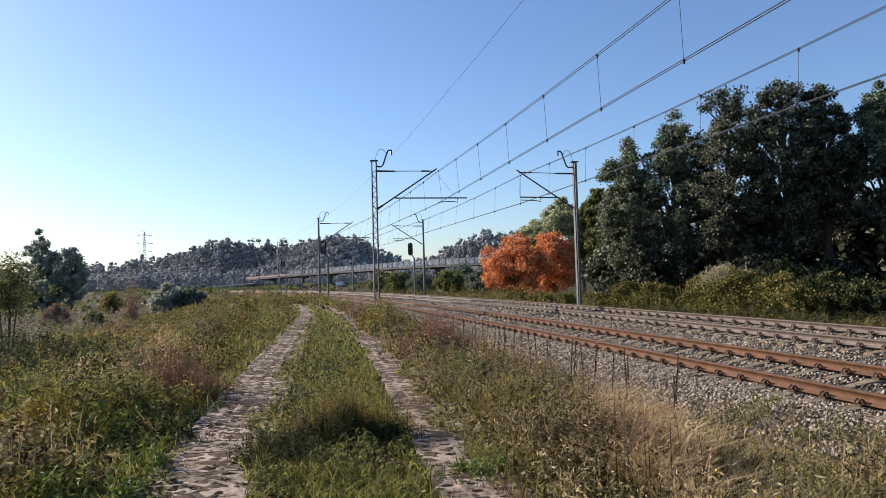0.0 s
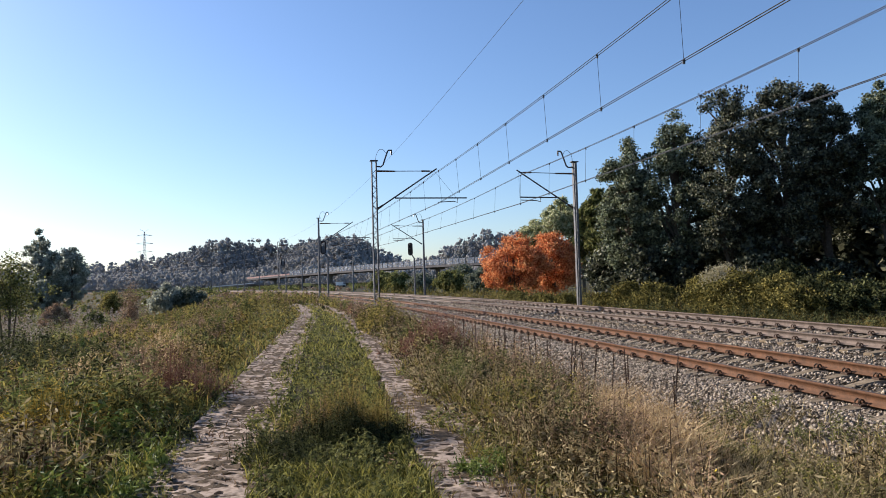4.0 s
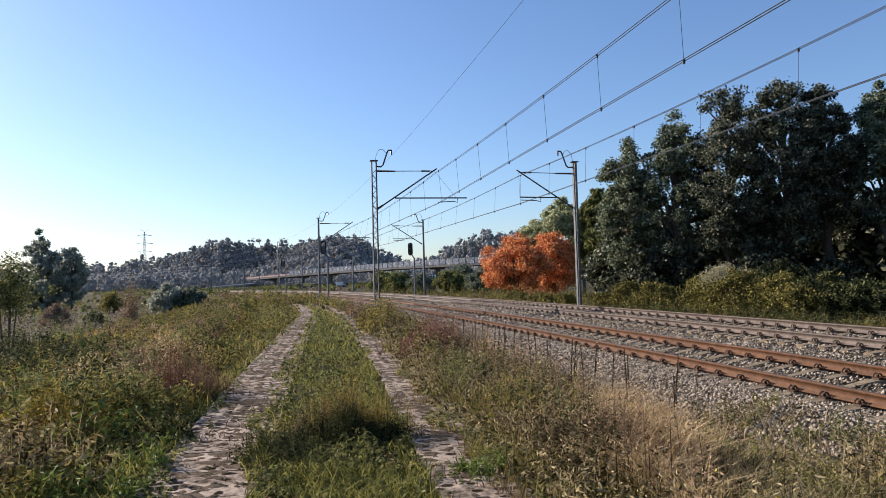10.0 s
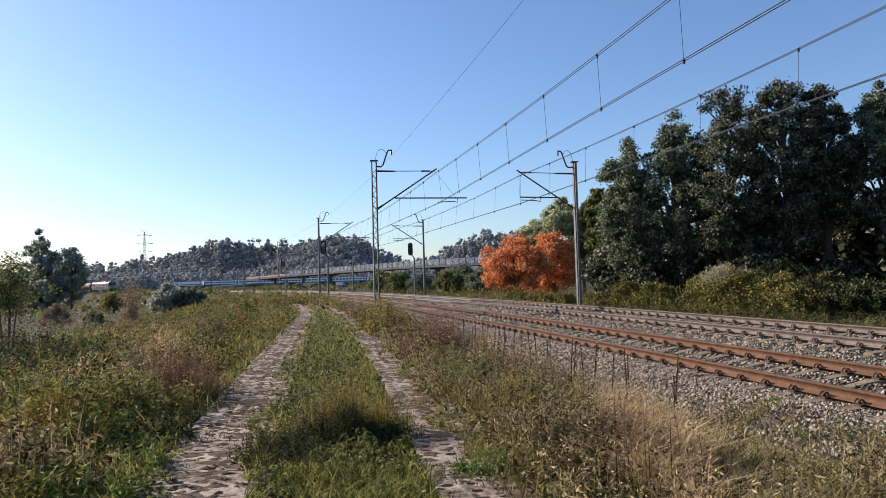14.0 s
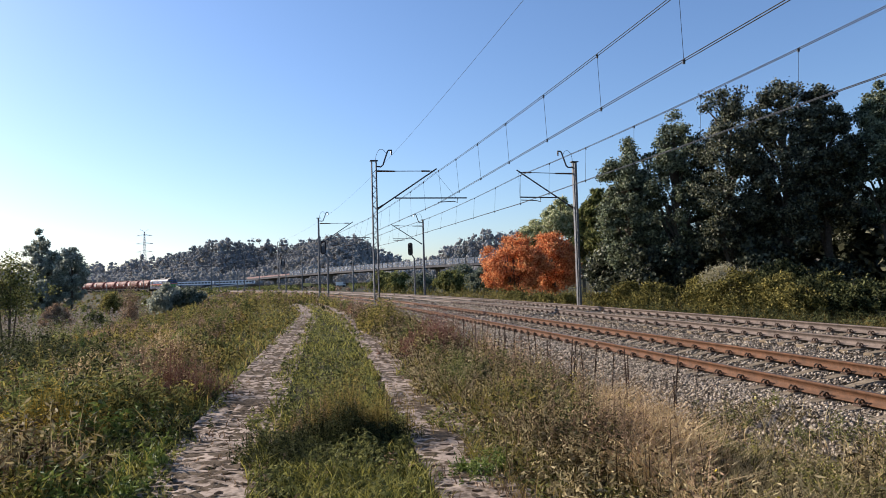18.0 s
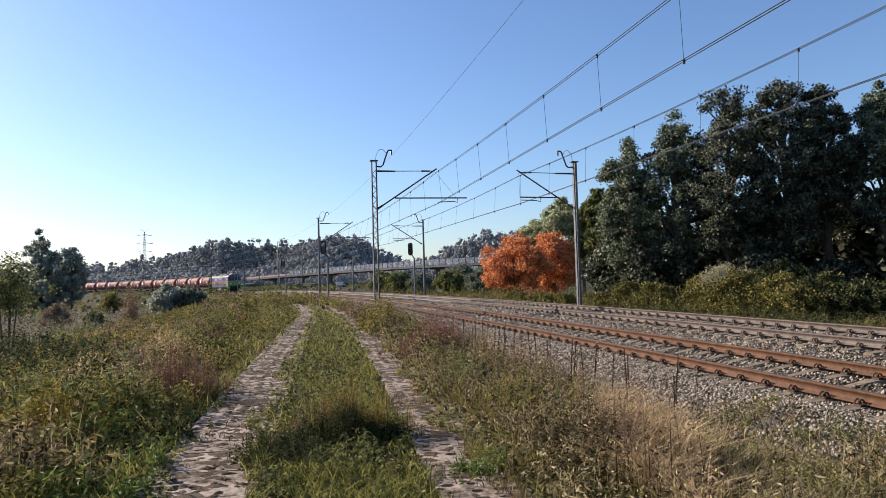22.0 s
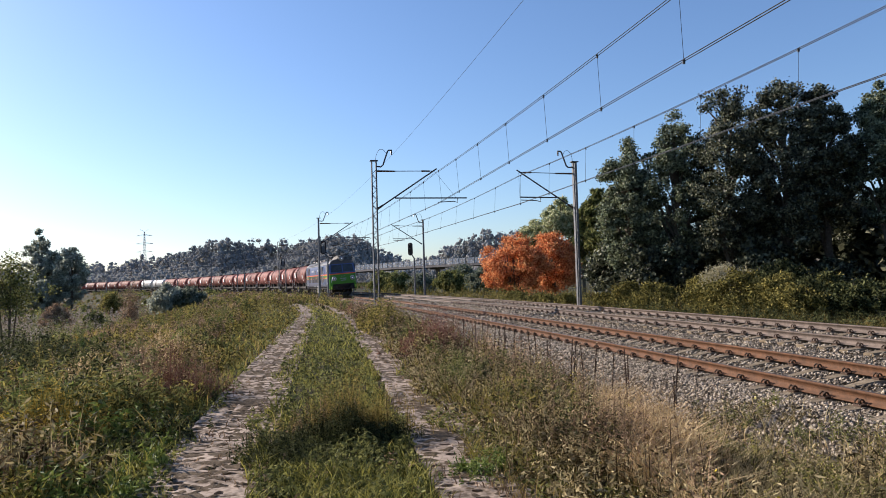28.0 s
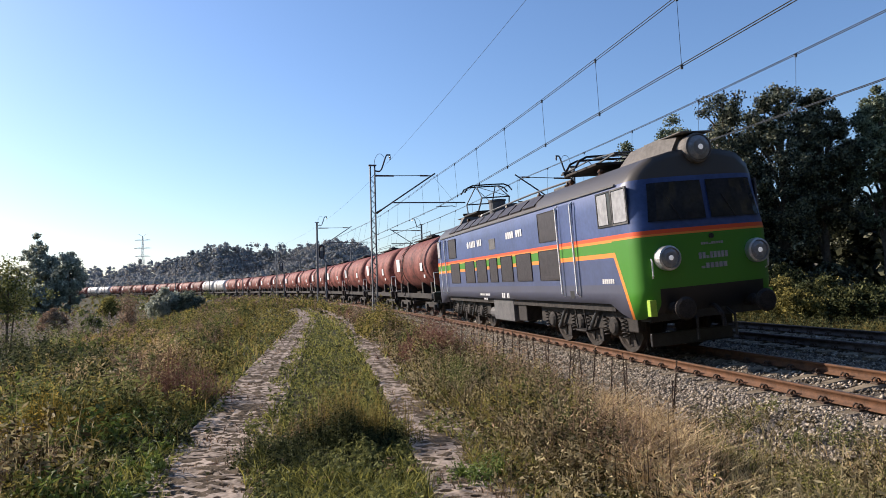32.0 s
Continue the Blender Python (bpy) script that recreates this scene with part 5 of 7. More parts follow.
def stands():
    """Single clumps of taller plants scattered through meadow and verge, each of one kind."""
    rng = np.random.default_rng(77)
    kinds = ((M_GREEN, 46, 0.7, 0.040, 0.5, "dark green leafy clumps among the weeds"), (M_DRY, 16, 0.8, 0.018, 0.35, "withered brown clumps among the weeds"), (M_VERGE, 44, 0.65, 0.034, 0.5, "pale yellow-green clumps among the weeds"), (M_NETTLE, 20, 0.55, 0.045, 0.6, "green nettle clumps among the weeds"), (M_STRAW, 22, 0.6, 0.016, 0.4, "bleached straw clumps among the weeds"))
    for m_, n, hh, size, spr, lab in kinds:
        c, rr, s, u = scatter(n * 9, 6.5, 48, lambda s, u, x, y: ((u < -10.2) & (u > -16.5)) | ((u > -5.5) & (u < -3.2) & (s > 13)), rng)
        k = rng.permutation(len(c))[:n]
        c = c[k]
        q = rng.integers(26, 60, len(c))
        idx = np.repeat(np.arange(len(c)), q)
        wid = rng.uniform(0.16, 0.42, len(c))[idx]
        tall = rng.uniform(0.55, 1.15, len(c))[idx] * hh
        d = rng.normal(0, 1, (len(idx), 2))
        x, y = c[idx, 0] + d[:, 0] * wid, c[idx, 1] + d[:, 1] * wid
        _, uu = beside(x, y)
        ok = ((uu < -9.6) | ((uu > -5.6) & (uu < -2.6)))
        P = np.stack([x, y, ground_z(x, y) - 0.01], 1)[ok]
        tall = tall * np.interp(uu, [-22, -17, -13, -10.5], [0.5, 0.5, 0.62, 1.0])
        h = (tall * np.exp(-0.18 * (d ** 2).sum(1)) * rng.uniform(0.7, 1.15, len(idx)))[ok]
        stuff("weed_clumps", *herbs(P, h, 20, size + 0.0007 * np.hypot(P[:, 0], P[:, 1]), rng, spr), m_, lab, "weeds")


stands()


def far_woods():
    """Woods on the hills: each crown a few rounded lumps with leaf sprays round them."""
    rng = np.random.default_rng(9)
    n = 8500
    a = np.radians(rng.uniform(-35, 22, n))
    r = rng.uniform(500, 900, n)
    x, y = r * np.sin(a), r * np.cos(a)
    z = ground_z(x, y)
    k = (z > 8 + 3 * np.sin(x * 0.03)) | ((r > 560) & (rng.uniform(0, 1, n) < 0.3))
    x, y, z = x[k], y[k], z[k]
    n = len(x)
    h = 13.5 * np.exp(rng.normal(0, 0.2, n))
    lump = 8
    lev = rng.uniform(0.12, 0.82, (n, lump))
    c0 = np.stack([x, y, z], 1)[:, None] + np.concatenate([rng.normal(0, 0.2, (n, lump, 2)) * (1.15 - lev)[..., None], lev[..., None]], 2) * h[:, None, None]
    base = [(0, 0, 1)] + [(0.89 * math.cos(k * 1.2566), 0.89 * math.sin(k * 1.2566), 0.45) for k in range(5)] + [(0.89 * math.cos(k * 1.2566 + 0.628), 0.89 * math.sin(k * 1.2566 + 0.628), -0.45) for k in range(5)]
    q = np.array(base)[None, None] * rng.uniform(0.5, 1.3, (n, lump, 11, 1)) * (h * 0.105)[:, None, None, None] + c0[:, :, None]
    tri = np.array([(0, 1 + k, 1 + (k + 1) % 5) for k in range(5)] + [(1 + k, 6 + k, 1 + (k + 1) % 5) for k in range(5)] + [(6 + k, 6 + (k + 1) % 5, 1 + (k + 1) % 5) for k in range(5)])
    cf = (tri[None] + (np.arange(n * lump) * 11)[:, None, None]).reshape(-1, 3)
    m = 8
    d = rng.normal(0, 1, (n, lump, m, 3))
    d /= np.linalg.norm(d, axis=3)[..., None]
    C = c0[:, :, None] + d * (h * 0.16)[:, None, None, None] * rng.uniform(0.55, 1.15, (n, lump, m, 1))
    v, f = leaves(C.reshape(-1, 3), (h[:, None, None] * rng.uniform(0.036, 0.07, (n, lump, m))).ravel(), rng, 0.0, 1.3)
    f = np.concatenate([f[:, [0, 1, 2]], f[:, [0, 2, 3]], cf + len(v)])
    v = np.concatenate([v, q.reshape(-1, 3)])
    me = quick_mesh("far_woods", v, f, M_HAZY_TREE, True)
    me.materials.append(M_HAZY_CORE)
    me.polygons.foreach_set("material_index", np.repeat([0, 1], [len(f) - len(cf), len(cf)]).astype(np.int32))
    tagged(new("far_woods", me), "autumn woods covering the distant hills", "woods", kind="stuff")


far_woods()


def scrub(name, label, material, n, m, x0, x1, y0, y1, keep, h0, h1, leaf, seed):
    """Ragged low bushes over a stretch of rough ground."""
    rng = np.random.default_rng(seed)
    x, y = rng.uniform(x0, x1, n), rng.uniform(y0, y1, n)
    s, u = beside(x, y)
    k = keep(s, u, x, y)
    x, y = x[k], y[k]
    n = len(x)
    h = rng.uniform(h0, h1, n) * rng.uniform(0.6, 1.0, n)
    d = rng.normal(0, 1, (n, m, 3))
    d /= np.linalg.norm(d, axis=2)[..., None]
    C = np.stack([x, y, ground_z(x, y) + h * 0.45], 1)[:, None] + d * np.stack([h * 0.6, h * 0.6, h * 0.5], 1)[:, None] * rng.uniform(0.3, 1.05, (n, m, 1))
    v, f = leaves(C.reshape(-1, 3), leaf * rng.uniform(0.5, 1.4, n * m), rng, 0.0, 1.6)
    tagged(new(name, quick_mesh(name, v, f, material)), label, "scrub", kind="stuff")


open_view = lambda x, y: (np.abs(x / y + 0.1985) > 0.013) & (np.abs(x / y + 0.151) > 0.012)
scrub("far_scrub", "dull green scrub under the viaduct", M_GREEN, 900, 60, -140, 25, 130, 300, lambda s, u, x, y: (u > 10) & open_view(x, y), 1.2, 2.3, 0.24, 31)
scrub("far_scrub", "brownish scrub beside the far line", M_DRY, 420, 50, -160, 25, 130, 330, lambda s, u, x, y: (u > 9), 0.6, 1.2, 0.2, 32)
scrub("meadow_scrub", "olive scrub along the edge of the meadow", M_BUSH, 1500, 40, -150, -8, 60, 230, lambda s, u, x, y: (u < -5.5) & (u > -90) & ((x > -0.30 * y) | (y > 100)), 0.5, 1.1, 0.15, 33)
scrub("meadow_scrub", "withered brown scrub along the edge of the meadow", M_DRY, 900, 40, -150, -8, 60, 230, lambda s, u, x, y: (u < -5.5) & (u > -90) & ((x > -0.30 * y) | (y > 100)), 0.5, 1.0, 0.14, 34)
scrub("meadow_scrub", "dark green scrub along the edge of the meadow", M_GREEN, 900, 46, -190, -20, 100, 330, lambda s, u, x, y: (u < -7) & (u > -130), 0.9, 1.9, 0.26, 35)


def dock(x, y, h, seed):
    """Dead dock stalk: bent stem with side sprays of seeds."""
    rng = np.random.default_rng(seed)
    z = float(ground_z(x, y))
    top = empty("dock_stalk", "dead rust-brown dock stalk with seed sprays", "weed", "dead stalks by the ballast", Matrix.Translation((x, y, z - 0.05)))
    l = rng.uniform(-0.08, 0.08, 2)
    part("stem", tube([(0, 0, 0), (l[0] * 0.3, l[1] * 0.3, h * 0.5), (l[0], l[1], h)], [0.013, 0.011, 0.007], 5), M_CLIP, top)
    t = rng.uniform(0.45, 1, 90)
    C = np.stack([l[0] * t + rng.normal(0, 0.009, 90), l[1] * t + rng.normal(0, 0.009, 90), h * t], 1)
    part("seed_spray", quick_mesh("seed_spray", *leaves(C, 0.016, rng), M_CLIP), None, top)


for i in range(26):
    s_ = 10.8 + 0.52 * i + 0.3 * math.sin(i * 3.1)
    x, y, _ = line(s_, -2.75 + 0.35 * math.sin(i * 1.9))
    dock(float(x), float(y), 0.75 + 0.3 * abs(math.sin(i * 2.3)), 200 + i)

# ---------------------------------------------------------------- railway vehicles
WL = 11.546          # tank wagon length over buffers


def vehicle_pose(s, half, u0=0.0, zoff=0.0):
    """Pose of a vehicle whose centre is at chainage s, running towards smaller chainage."""
    xa, ya, _ = line(s - half, u0)
    xb, yb, _ = line(s + half, u0)
    d = Vector((float(xa - xb), float(ya - yb), -GRADE * 2 * half)).normalized()
    z = float(rail_z(s, u0)) + zoff
    right = d.cross(Vector((0, 0, 1))).normalized()
    # far rail stands higher: the vehicle's left is the +u side
    right = (right - Vector((0, 0, CANT))).normalized()
    up = right.cross(d).normalized()
    m = Matrix((right, d, up)).transposed().to_4x4()
    m.translation = Vector((float((xa + xb) / 2), float((ya + yb) / 2), z))
    return m


def train_s(t):
    """Chainage of the gap between locomotive and first wagon."""
    return 32.7 + 15.75 * (32 - t) - 0.027 * (32 - t) ** 2


M_LIVERY = mat("livery_blue", (0.03, 0.058, 0.158), (0.056, 0.096, 0.25), 1.2, 0.42, bump=0.04)


def paint_livery(m):
    """Painted bands: blue above, red line, green belt, orange lines; green cab ends behind a slanting orange line."""
    nt = m.node_tree
    bs = nt.nodes["Principled BSDF"]
    blue = bs.inputs["Base Color"].links[0].from_socket
    co = nt.nodes.new("ShaderNodeTexCoord")
    sp = nt.nodes.new("ShaderNodeSeparateXYZ")
    nt.links.new(co.outputs["Object"], sp.inputs[0])

    def op(kind, a, b=None, c=None):
        n = nt.nodes.new("ShaderNodeMath")
        n.operation = kind
        for i, v in enumerate((a, b, c)):
            if v is None:
                continue
            if isinstance(v, (int, float)):
                n.inputs[i].default_value = v
            else:
                nt.links.new(v, n.inputs[i])
        return n.outputs[0]

    def mixc(fac, base, col):
        n = nt.nodes.new("ShaderNodeMixRGB")
        nt.links.new(fac, n.inputs[0])
        nt.links.new(base, n.inputs[1])
        n.inputs[2].default_value = (*col, 1)
        return n.outputs[0]
    z = sp.outputs[2]
    ay = op("ABSOLUTE", sp.outputs[1])
    below = lambda h: op("LESS_THAN", z, h)
    # slanting line
    e = op("MULTIPLY_ADD", z, 0.45, sp.outputs[1])
    dust = op("MULTIPLY_ADD", below(1.55), 0.35, 0.42)
    # sides a little paler than the nose: sunlight put into the paint
    lit_side = mixc(op("MULTIPLY", op("LESS_THAN", ay, 8.55), 0.12), blue, (0.19, 0.18, 0.205))
    dirt = mixc(dust, blue, (0.1, 0.097, 0.106))
    col = mixc(below(2.58), lit_side, (0.75, 0.10, 0.03))
    col = mixc(below(2.50), col, (0.85, 0.27, 0.05))
    col = mixc(below(2.44), col, (0.064, 0.238, 0.024))
    col = mixc(below(2.22), col, (0.85, 0.27, 0.05))
    n = nt.nodes.new("ShaderNodeMixRGB")
    nt.links.new(below(2.12), n.inputs[0])
    nt.links.new(col, n.inputs[1])
    nt.links.new(dirt, n.inputs[2])
    low = n.outputs[0]
    # cab end
    low2 = mixc(op("MULTIPLY", op("GREATER_THAN", e, 8.73), below(2.22)), low, (0.85, 0.27, 0.05))
    low3 = mixc(op("MULTIPLY", op("GREATER_THAN", e, 8.84), below(2.46)), low2, (0.064, 0.238, 0.024))
    nose = mixc(op("MULTIPLY", op("GREATER_THAN", ay, 8.72), below(2.46)), low3, (0.064, 0.238, 0.024))
    # near black low down, across the middle of the nose
    ax = op("ABSOLUTE", sp.outputs[0])
    chin = op("MULTIPLY", op("MULTIPLY", op("GREATER_THAN", ay, 8.5), below(1.44)), op("LESS_THAN", ax, 1.14))
    nose = mixc(chin, nose, (0.02, 0.02, 0.022))
    roof = mixc(op("GREATER_THAN", z, 3.60), nose, (0.078, 0.069, 0.06))
    nt.links.new(roof, bs.inputs["Base Color"])


paint_livery(M_LIVERY)
M_GREY = mat("grey_frame", (0.07, 0.07, 0.073), (0.15, 0.146, 0.142), 3, 0.7, bump=0.15)
M_ROOF = mat("roof_grey", (0.078, 0.071, 0.063), (0.155, 0.14, 0.124), 2, 0.7, bump=0.1)
M_BOGIE = mat("bogie_grime", (0.010, 0.009, 0.009), (0.05, 0.043, 0.038), 5, 0.75, 0.2, bump=0.3)
M_WHEEL = mat("wheel_steel", (0.02, 0.017, 0.015), (0.065, 0.055, 0.048), 6, 0.6, 0.4, bump=0.1)
M_LIME = mat("lime_plate", (0.30, 0.48, 0.05), (0.42, 0.62, 0.08), 4, 0.5, bump=0.02)
M_CHROME = mat("chrome_rim", (0.5, 0.5, 0.5), (0.66, 0.66, 0.66), 6, 0.4, 0.7, bump=0)
M_LENS = mat("lamp_glass", (0.2, 0.205, 0.21), (0.37, 0.375, 0.38), 9, 0.22, 0.2, bump=0)
# Bulb glows faintly, in place of the bright reflection in the lamp glass.
M_BULB = mat("glint_bulb", (0.8, 0.8, 0.78), (0.9, 0.9, 0.88), 9, 0.3, bump=0)
M_BULB.node_tree.nodes["Principled BSDF"].inputs["Emission Color"].default_value = (1.0, 0.97, 0.92, 1)
M_BULB.node_tree.nodes["Principled BSDF"].inputs["Emission Strength"].default_value = 0.2
M_CURTAIN = mat("curtain", (0.24, 0.245, 0.25), (0.40, 0.40, 0.41), 4, 0.6, bump=0.1, fine=2)
M_VENT = mat("vent_grille", (0.018, 0.015, 0.017), (0.046, 0.038, 0.042), 6, 0.5, bump=0.2)
M_TANK = mat("tank_red", (0.07, 0.024, 0.021), (0.30, 0.10, 0.08), 1.1, 0.68, bump=0.08, spec=0.22, spread=0.2, c=(0.195, 0.056, 0.043), lo=0.52, hi=0.88)
M_MARK = mat("marking_white", (0.5, 0.5, 0.5), (0.7, 0.7, 0.69), 6, 0.6, bump=0)
M_TANKW = mat("tank_white", (0.34, 0.32, 0.30), (0.52, 0.50, 0.475), 0.9, 0.5, bump=0.06, spread=0.05)


def wheelset(parent, y, r=0.625, axle=True):
    bm = bmesh.new()
    for sx in (-1, 1):
        prof = [(0.10, sx * 0.60), (r * 0.35, sx * 0.62), (r * 0.8, sx * 0.68), (r * 0.84, sx * 0.685), (r + 0.03, sx * 0.685), (r + 0.03, sx * 0.71), (r, sx * 0.72), (r - 0.01, sx * 0.82), (r * 0.86, sx * 0.82), (r * 0.80, sx * 0.76), (r * 0.35, sx * 0.76), (0.13, sx * 0.82), (0.10, sx * 0.9)]
        lathe(prof, "X", 22, bm)
        for k in range(8):
            a = k * math.pi / 4
            rod((sx * 0.73, 0.2 * math.cos(a), 0.2 * math.sin(a)), (sx * 0.745, r * 0.8 * math.cos(a), r * 0.8 * math.sin(a)), 0.05, 0.04, 5, bm)
    rod((-0.9, 0, 0), (0.9, 0, 0), 0.09, seg=8, bm=bm)
    return part("wheelset", bm, M_WHEEL, parent, "steel wheelset", at=Matrix.Translation((0, y, r)))


def buffers(parent, y, sgn, z=1.05):
    for sx in (-0.875, 0.875):
        bm = lathe([(0.12, 0.0), (0.12, 0.30), (0.085, 0.31), (0.085, 0.50), (0.20, 0.52), (0.225, 0.58), (0.18, 0.62)], "Y", 16, m=Matrix.Translation((sx, y, z)) @ Matrix.Diagonal((1, sgn, 1, 1)))
        part("buffer", bm, M_BOGIE, parent, "greasy dark buffer")
    part("coupling", tube([(0, y, z - 0.02), (0, y + sgn * 0.25, z - 0.05), (0, y + sgn * 0.42, z - 0.2), (0, y + sgn * 0.45, z - 0.42)], 0.045, 6), M_BOGIE, parent)


def narrow(y, z):
    """How much the body's width draws in at a height above the waist near its ends."""
    q = min(1.0, max(0.0, (abs(y) - 8.35) / 0.6))
    return 1 - 0.085 * q * q * (3 - 2 * q) * min(1.0, max(0.0, (z - 2.5) / 1.0))


def shell(prof, yend, n, material, name):
    """Body lofted from a closed cross profile, with shaped ends: yend(x, z) gives half its length there."""
    m = len(prof)
    v, f = [], []
    ts = np.concatenate([[-1], np.linspace(-0.97, 0.97, n), [1]])
    for t in ts:
        for x, z in prof:
            y = t * yend(x, z)
            v.append((x * narrow(y, z), y, max(z, float(np.interp(abs(y), [7.5, 8.1], [1.15, 0.86])))))
    for i in range(len(ts) - 1):
        for k in range(m):
            f.append((i * m + k, i * m + (k + 1) % m, (i + 1) * m + (k + 1) % m, (i + 1) * m + k))
    zc = 2.3
    for sg, base in ((-1, 0), (1, (len(ts) - 1) * m)):
        prev = list(range(base, base + m))
        for r in (0.93, 0.82, 0.65, 0.45, 0.2):
            ring = []
            for x, z in prof:
                X, Z = x * r, zc + (z - zc) * r
                ring.append(len(v))
                v.append((X * narrow(yend(X, Z), Z), sg * yend(X, Z), Z))
            for k in range(m):
                q = (prev[k], prev[(k + 1) % m], ring[(k + 1) % m], ring[k])
                f.append(q if sg < 0 else q)
            prev = ring
        f.append(tuple(prev))
    bm = bmesh.new()
    bv = [bm.verts.new(p) for p in v]
    for q in f:
        try:
            bm.faces.new([bv[k] for k in q])
        except ValueError:
            pass
    return finish(bm, name, material, True)


HW = 1.475


def loco_end(x, z):
    a = abs(x) / HW
    rake = 0.14 * max(0.0, (z - 2.5) / 1.05) ** 1.1 if z > 2.5 else 0.0
    chin = 0.25 * max(0.0, (1.25 - z) / 0.4)
    return 9.0 - rake - (0.26 + 0.1 * min(1.0, max(0.0, z - 2.5))) * a ** 8 - 0.09 * a ** 2 - chin * 0.4


def side_panel(name, y0, y1, z0, z1, material, parent, label="", proud=0.012, frame=0.0, fm=None, lean=0.0):
    """A flush panel on both flanks at once would join two parts, so one per flank."""
    out = []
    for sx in (1, -1):
        x = sx * (HW + proud)
        bm = box(min(x, x - sx * 0.03), max(x, x - sx * 0.03), y0, y1, z0, z1, 0.008)
        ob = part(name, bm, material, parent, label)
        if frame:
            bm = bmesh.new()
            xo = sx * (HW + proud + 0.012)
            for a, b, c, d in ((y0 - frame, y1 + frame, z1, z1 + frame), (y0 - frame, y1 + frame, z0 - frame, z0), (y0 - frame, y0, z0, z1), (y1, y1 + frame, z0, z1)):
                box(min(xo, xo - sx * 0.035), max(xo, xo - sx * 0.035), a, b, c, d, 0, bm)
            part("window_frame", bm, fm or M_GREY, ob)
        out.append(ob)
    return out


def pantograph(parent, y, up):
    """Folding roof collector, raised or folded."""
    z0 = 4.40
    pan = part("pantograph", box(-0.75, 0.75, y - 0.95, y + 0.95, z0 - 0.06, z0, 0.01, rod((-0.8, y - 0.9, z0 + 0.04), (0.8, y - 0.9, z0 + 0.04), 0.05)), M_BOGIE, parent, "raised steel pantograph" if up else "folded steel pantograph")
    for sx in (-0.6, 0.6):
        for dy in (-0.85, 0.85):
            part("insulator", lathe([(0.05, 4.0), (0.09, 4.03), (0.05, 4.07), (0.09, 4.11), (0.05, 4.15), (0.09, 4.19), (0.05, 4.25)], seg=8, m=Matrix.Translation((sx, y + dy, 0))), M_PORC, pan)
    zt = 5.42 if up else 4.62
    zk = (z0 + zt) / 2 - (0.05 if up else 0.0)
    dk = 1.12 if up else 1.55
    for sg in (-1, 1):
        for sx in (-1, 1):
            part("lower_arm", rod((sx * 0.62, y + sg * 0.75, z0), (sx * 0.55, y + sg * dk, zk), 0.028, seg=6), M_DKSTEEL, pan)
            part("upper_arm", rod((sx * 0.55, y + sg * dk, zk), (sx * 0.42, y + sg * 0.12, zt), 0.022, seg=6), M_DKSTEEL, pan)
        part("cross_tube", rod((-0.55, y + sg * dk, zk), (0.55, y + sg * dk, zk), 0.025, seg=6), M_DKSTEEL, pan)
        part("brace", rod((0.42, y + sg * 0.12, zt), (-0.55, y + sg * dk, zk), 0.012, seg=5), M_DKSTEEL, pan)
    for sg in (-0.28, 0.28):
        pts = [(-0.98, y + sg, zt - 0.22), (-0.85, y + sg, zt - 0.04), (-0.65, y + sg, zt + 0.04), (0, y + sg, zt + 0.05), (0.65, y + sg, zt + 0.04), (0.85, y + sg, zt - 0.04), (0.98, y + sg, zt - 0.22)]
        part("contact_strip", tube(pts, 0.03, 6), M_BOGIE, pan)


def bogie_loco(parent, y):
    bg = part("bogie", box(-1.12, -0.95, y - 2.7, y + 2.7, 0.52, 1.0, 0.03, box(0.95, 1.12, y - 2.7, y + 2.7, 0.52, 1.0, 0.03, box(-1.0, 1.0, y - 0.3, y + 0.3, 0.55, 0.9))), M_BOGIE, parent, "grimy three-axle bogie")
    sets = [wheelset(bg, y + d) for d in (-1.75, 0, 1.75)]
    for d in (-1.75, 0, 1.75):
        for sx in (-1, 1):
            part("axle_box", lathe([(0.21, 0.0), (0.21, 0.16), (0.15, 0.21), (0.08, 0.22)], "X", 12, m=Matrix.Translation((sx * 1.02, y + d, 0.625)) @ Matrix.Diagonal((sx, 1, 1, 1))), M_BOGIE, bg)
            for e in (-0.42, 0.42):
                bm = bmesh.new()
                pts = [(sx * 1.12 + 0.085 * math.cos(a), y + d + e + 0.085 * math.sin(a), 0.42 + 0.40 * a / (2 * math.pi * 5)) for a in np.linspace(0, 2 * math.pi * 5, 50)]
                part("spring", tube(pts, 0.02, 4), M_BOGIE, bg)
    for d in (-0.9, 0.9):
        for sx in (-1, 1):
            part("brake_rigging", box(sx * 1.0 - 0.09, sx * 1.0 + 0.09, y + d - 0.1, y + d + 0.1, 0.22, 0.75, 0.02), M_BOGIE, bg)
            part("damper", rod((sx * 1.2, y + d - 0.35, 0.45), (sx * 1.2, y + d + 0.15, 0.98), 0.05, 0.035, 8), M_DKSTEEL, bg)
    for sg in (-1, 1):
        for sx in (-1, 1):
            part("sand_pipe", tube([(sx * 1.0, y + sg * 2.5, 0.9), (sx * 0.95, y + sg * 2.55, 0.5), (sx * 0.78, y + sg * 2.42, 0.12)], 0.03, 5), M_BOGIE, bg)
    return sets


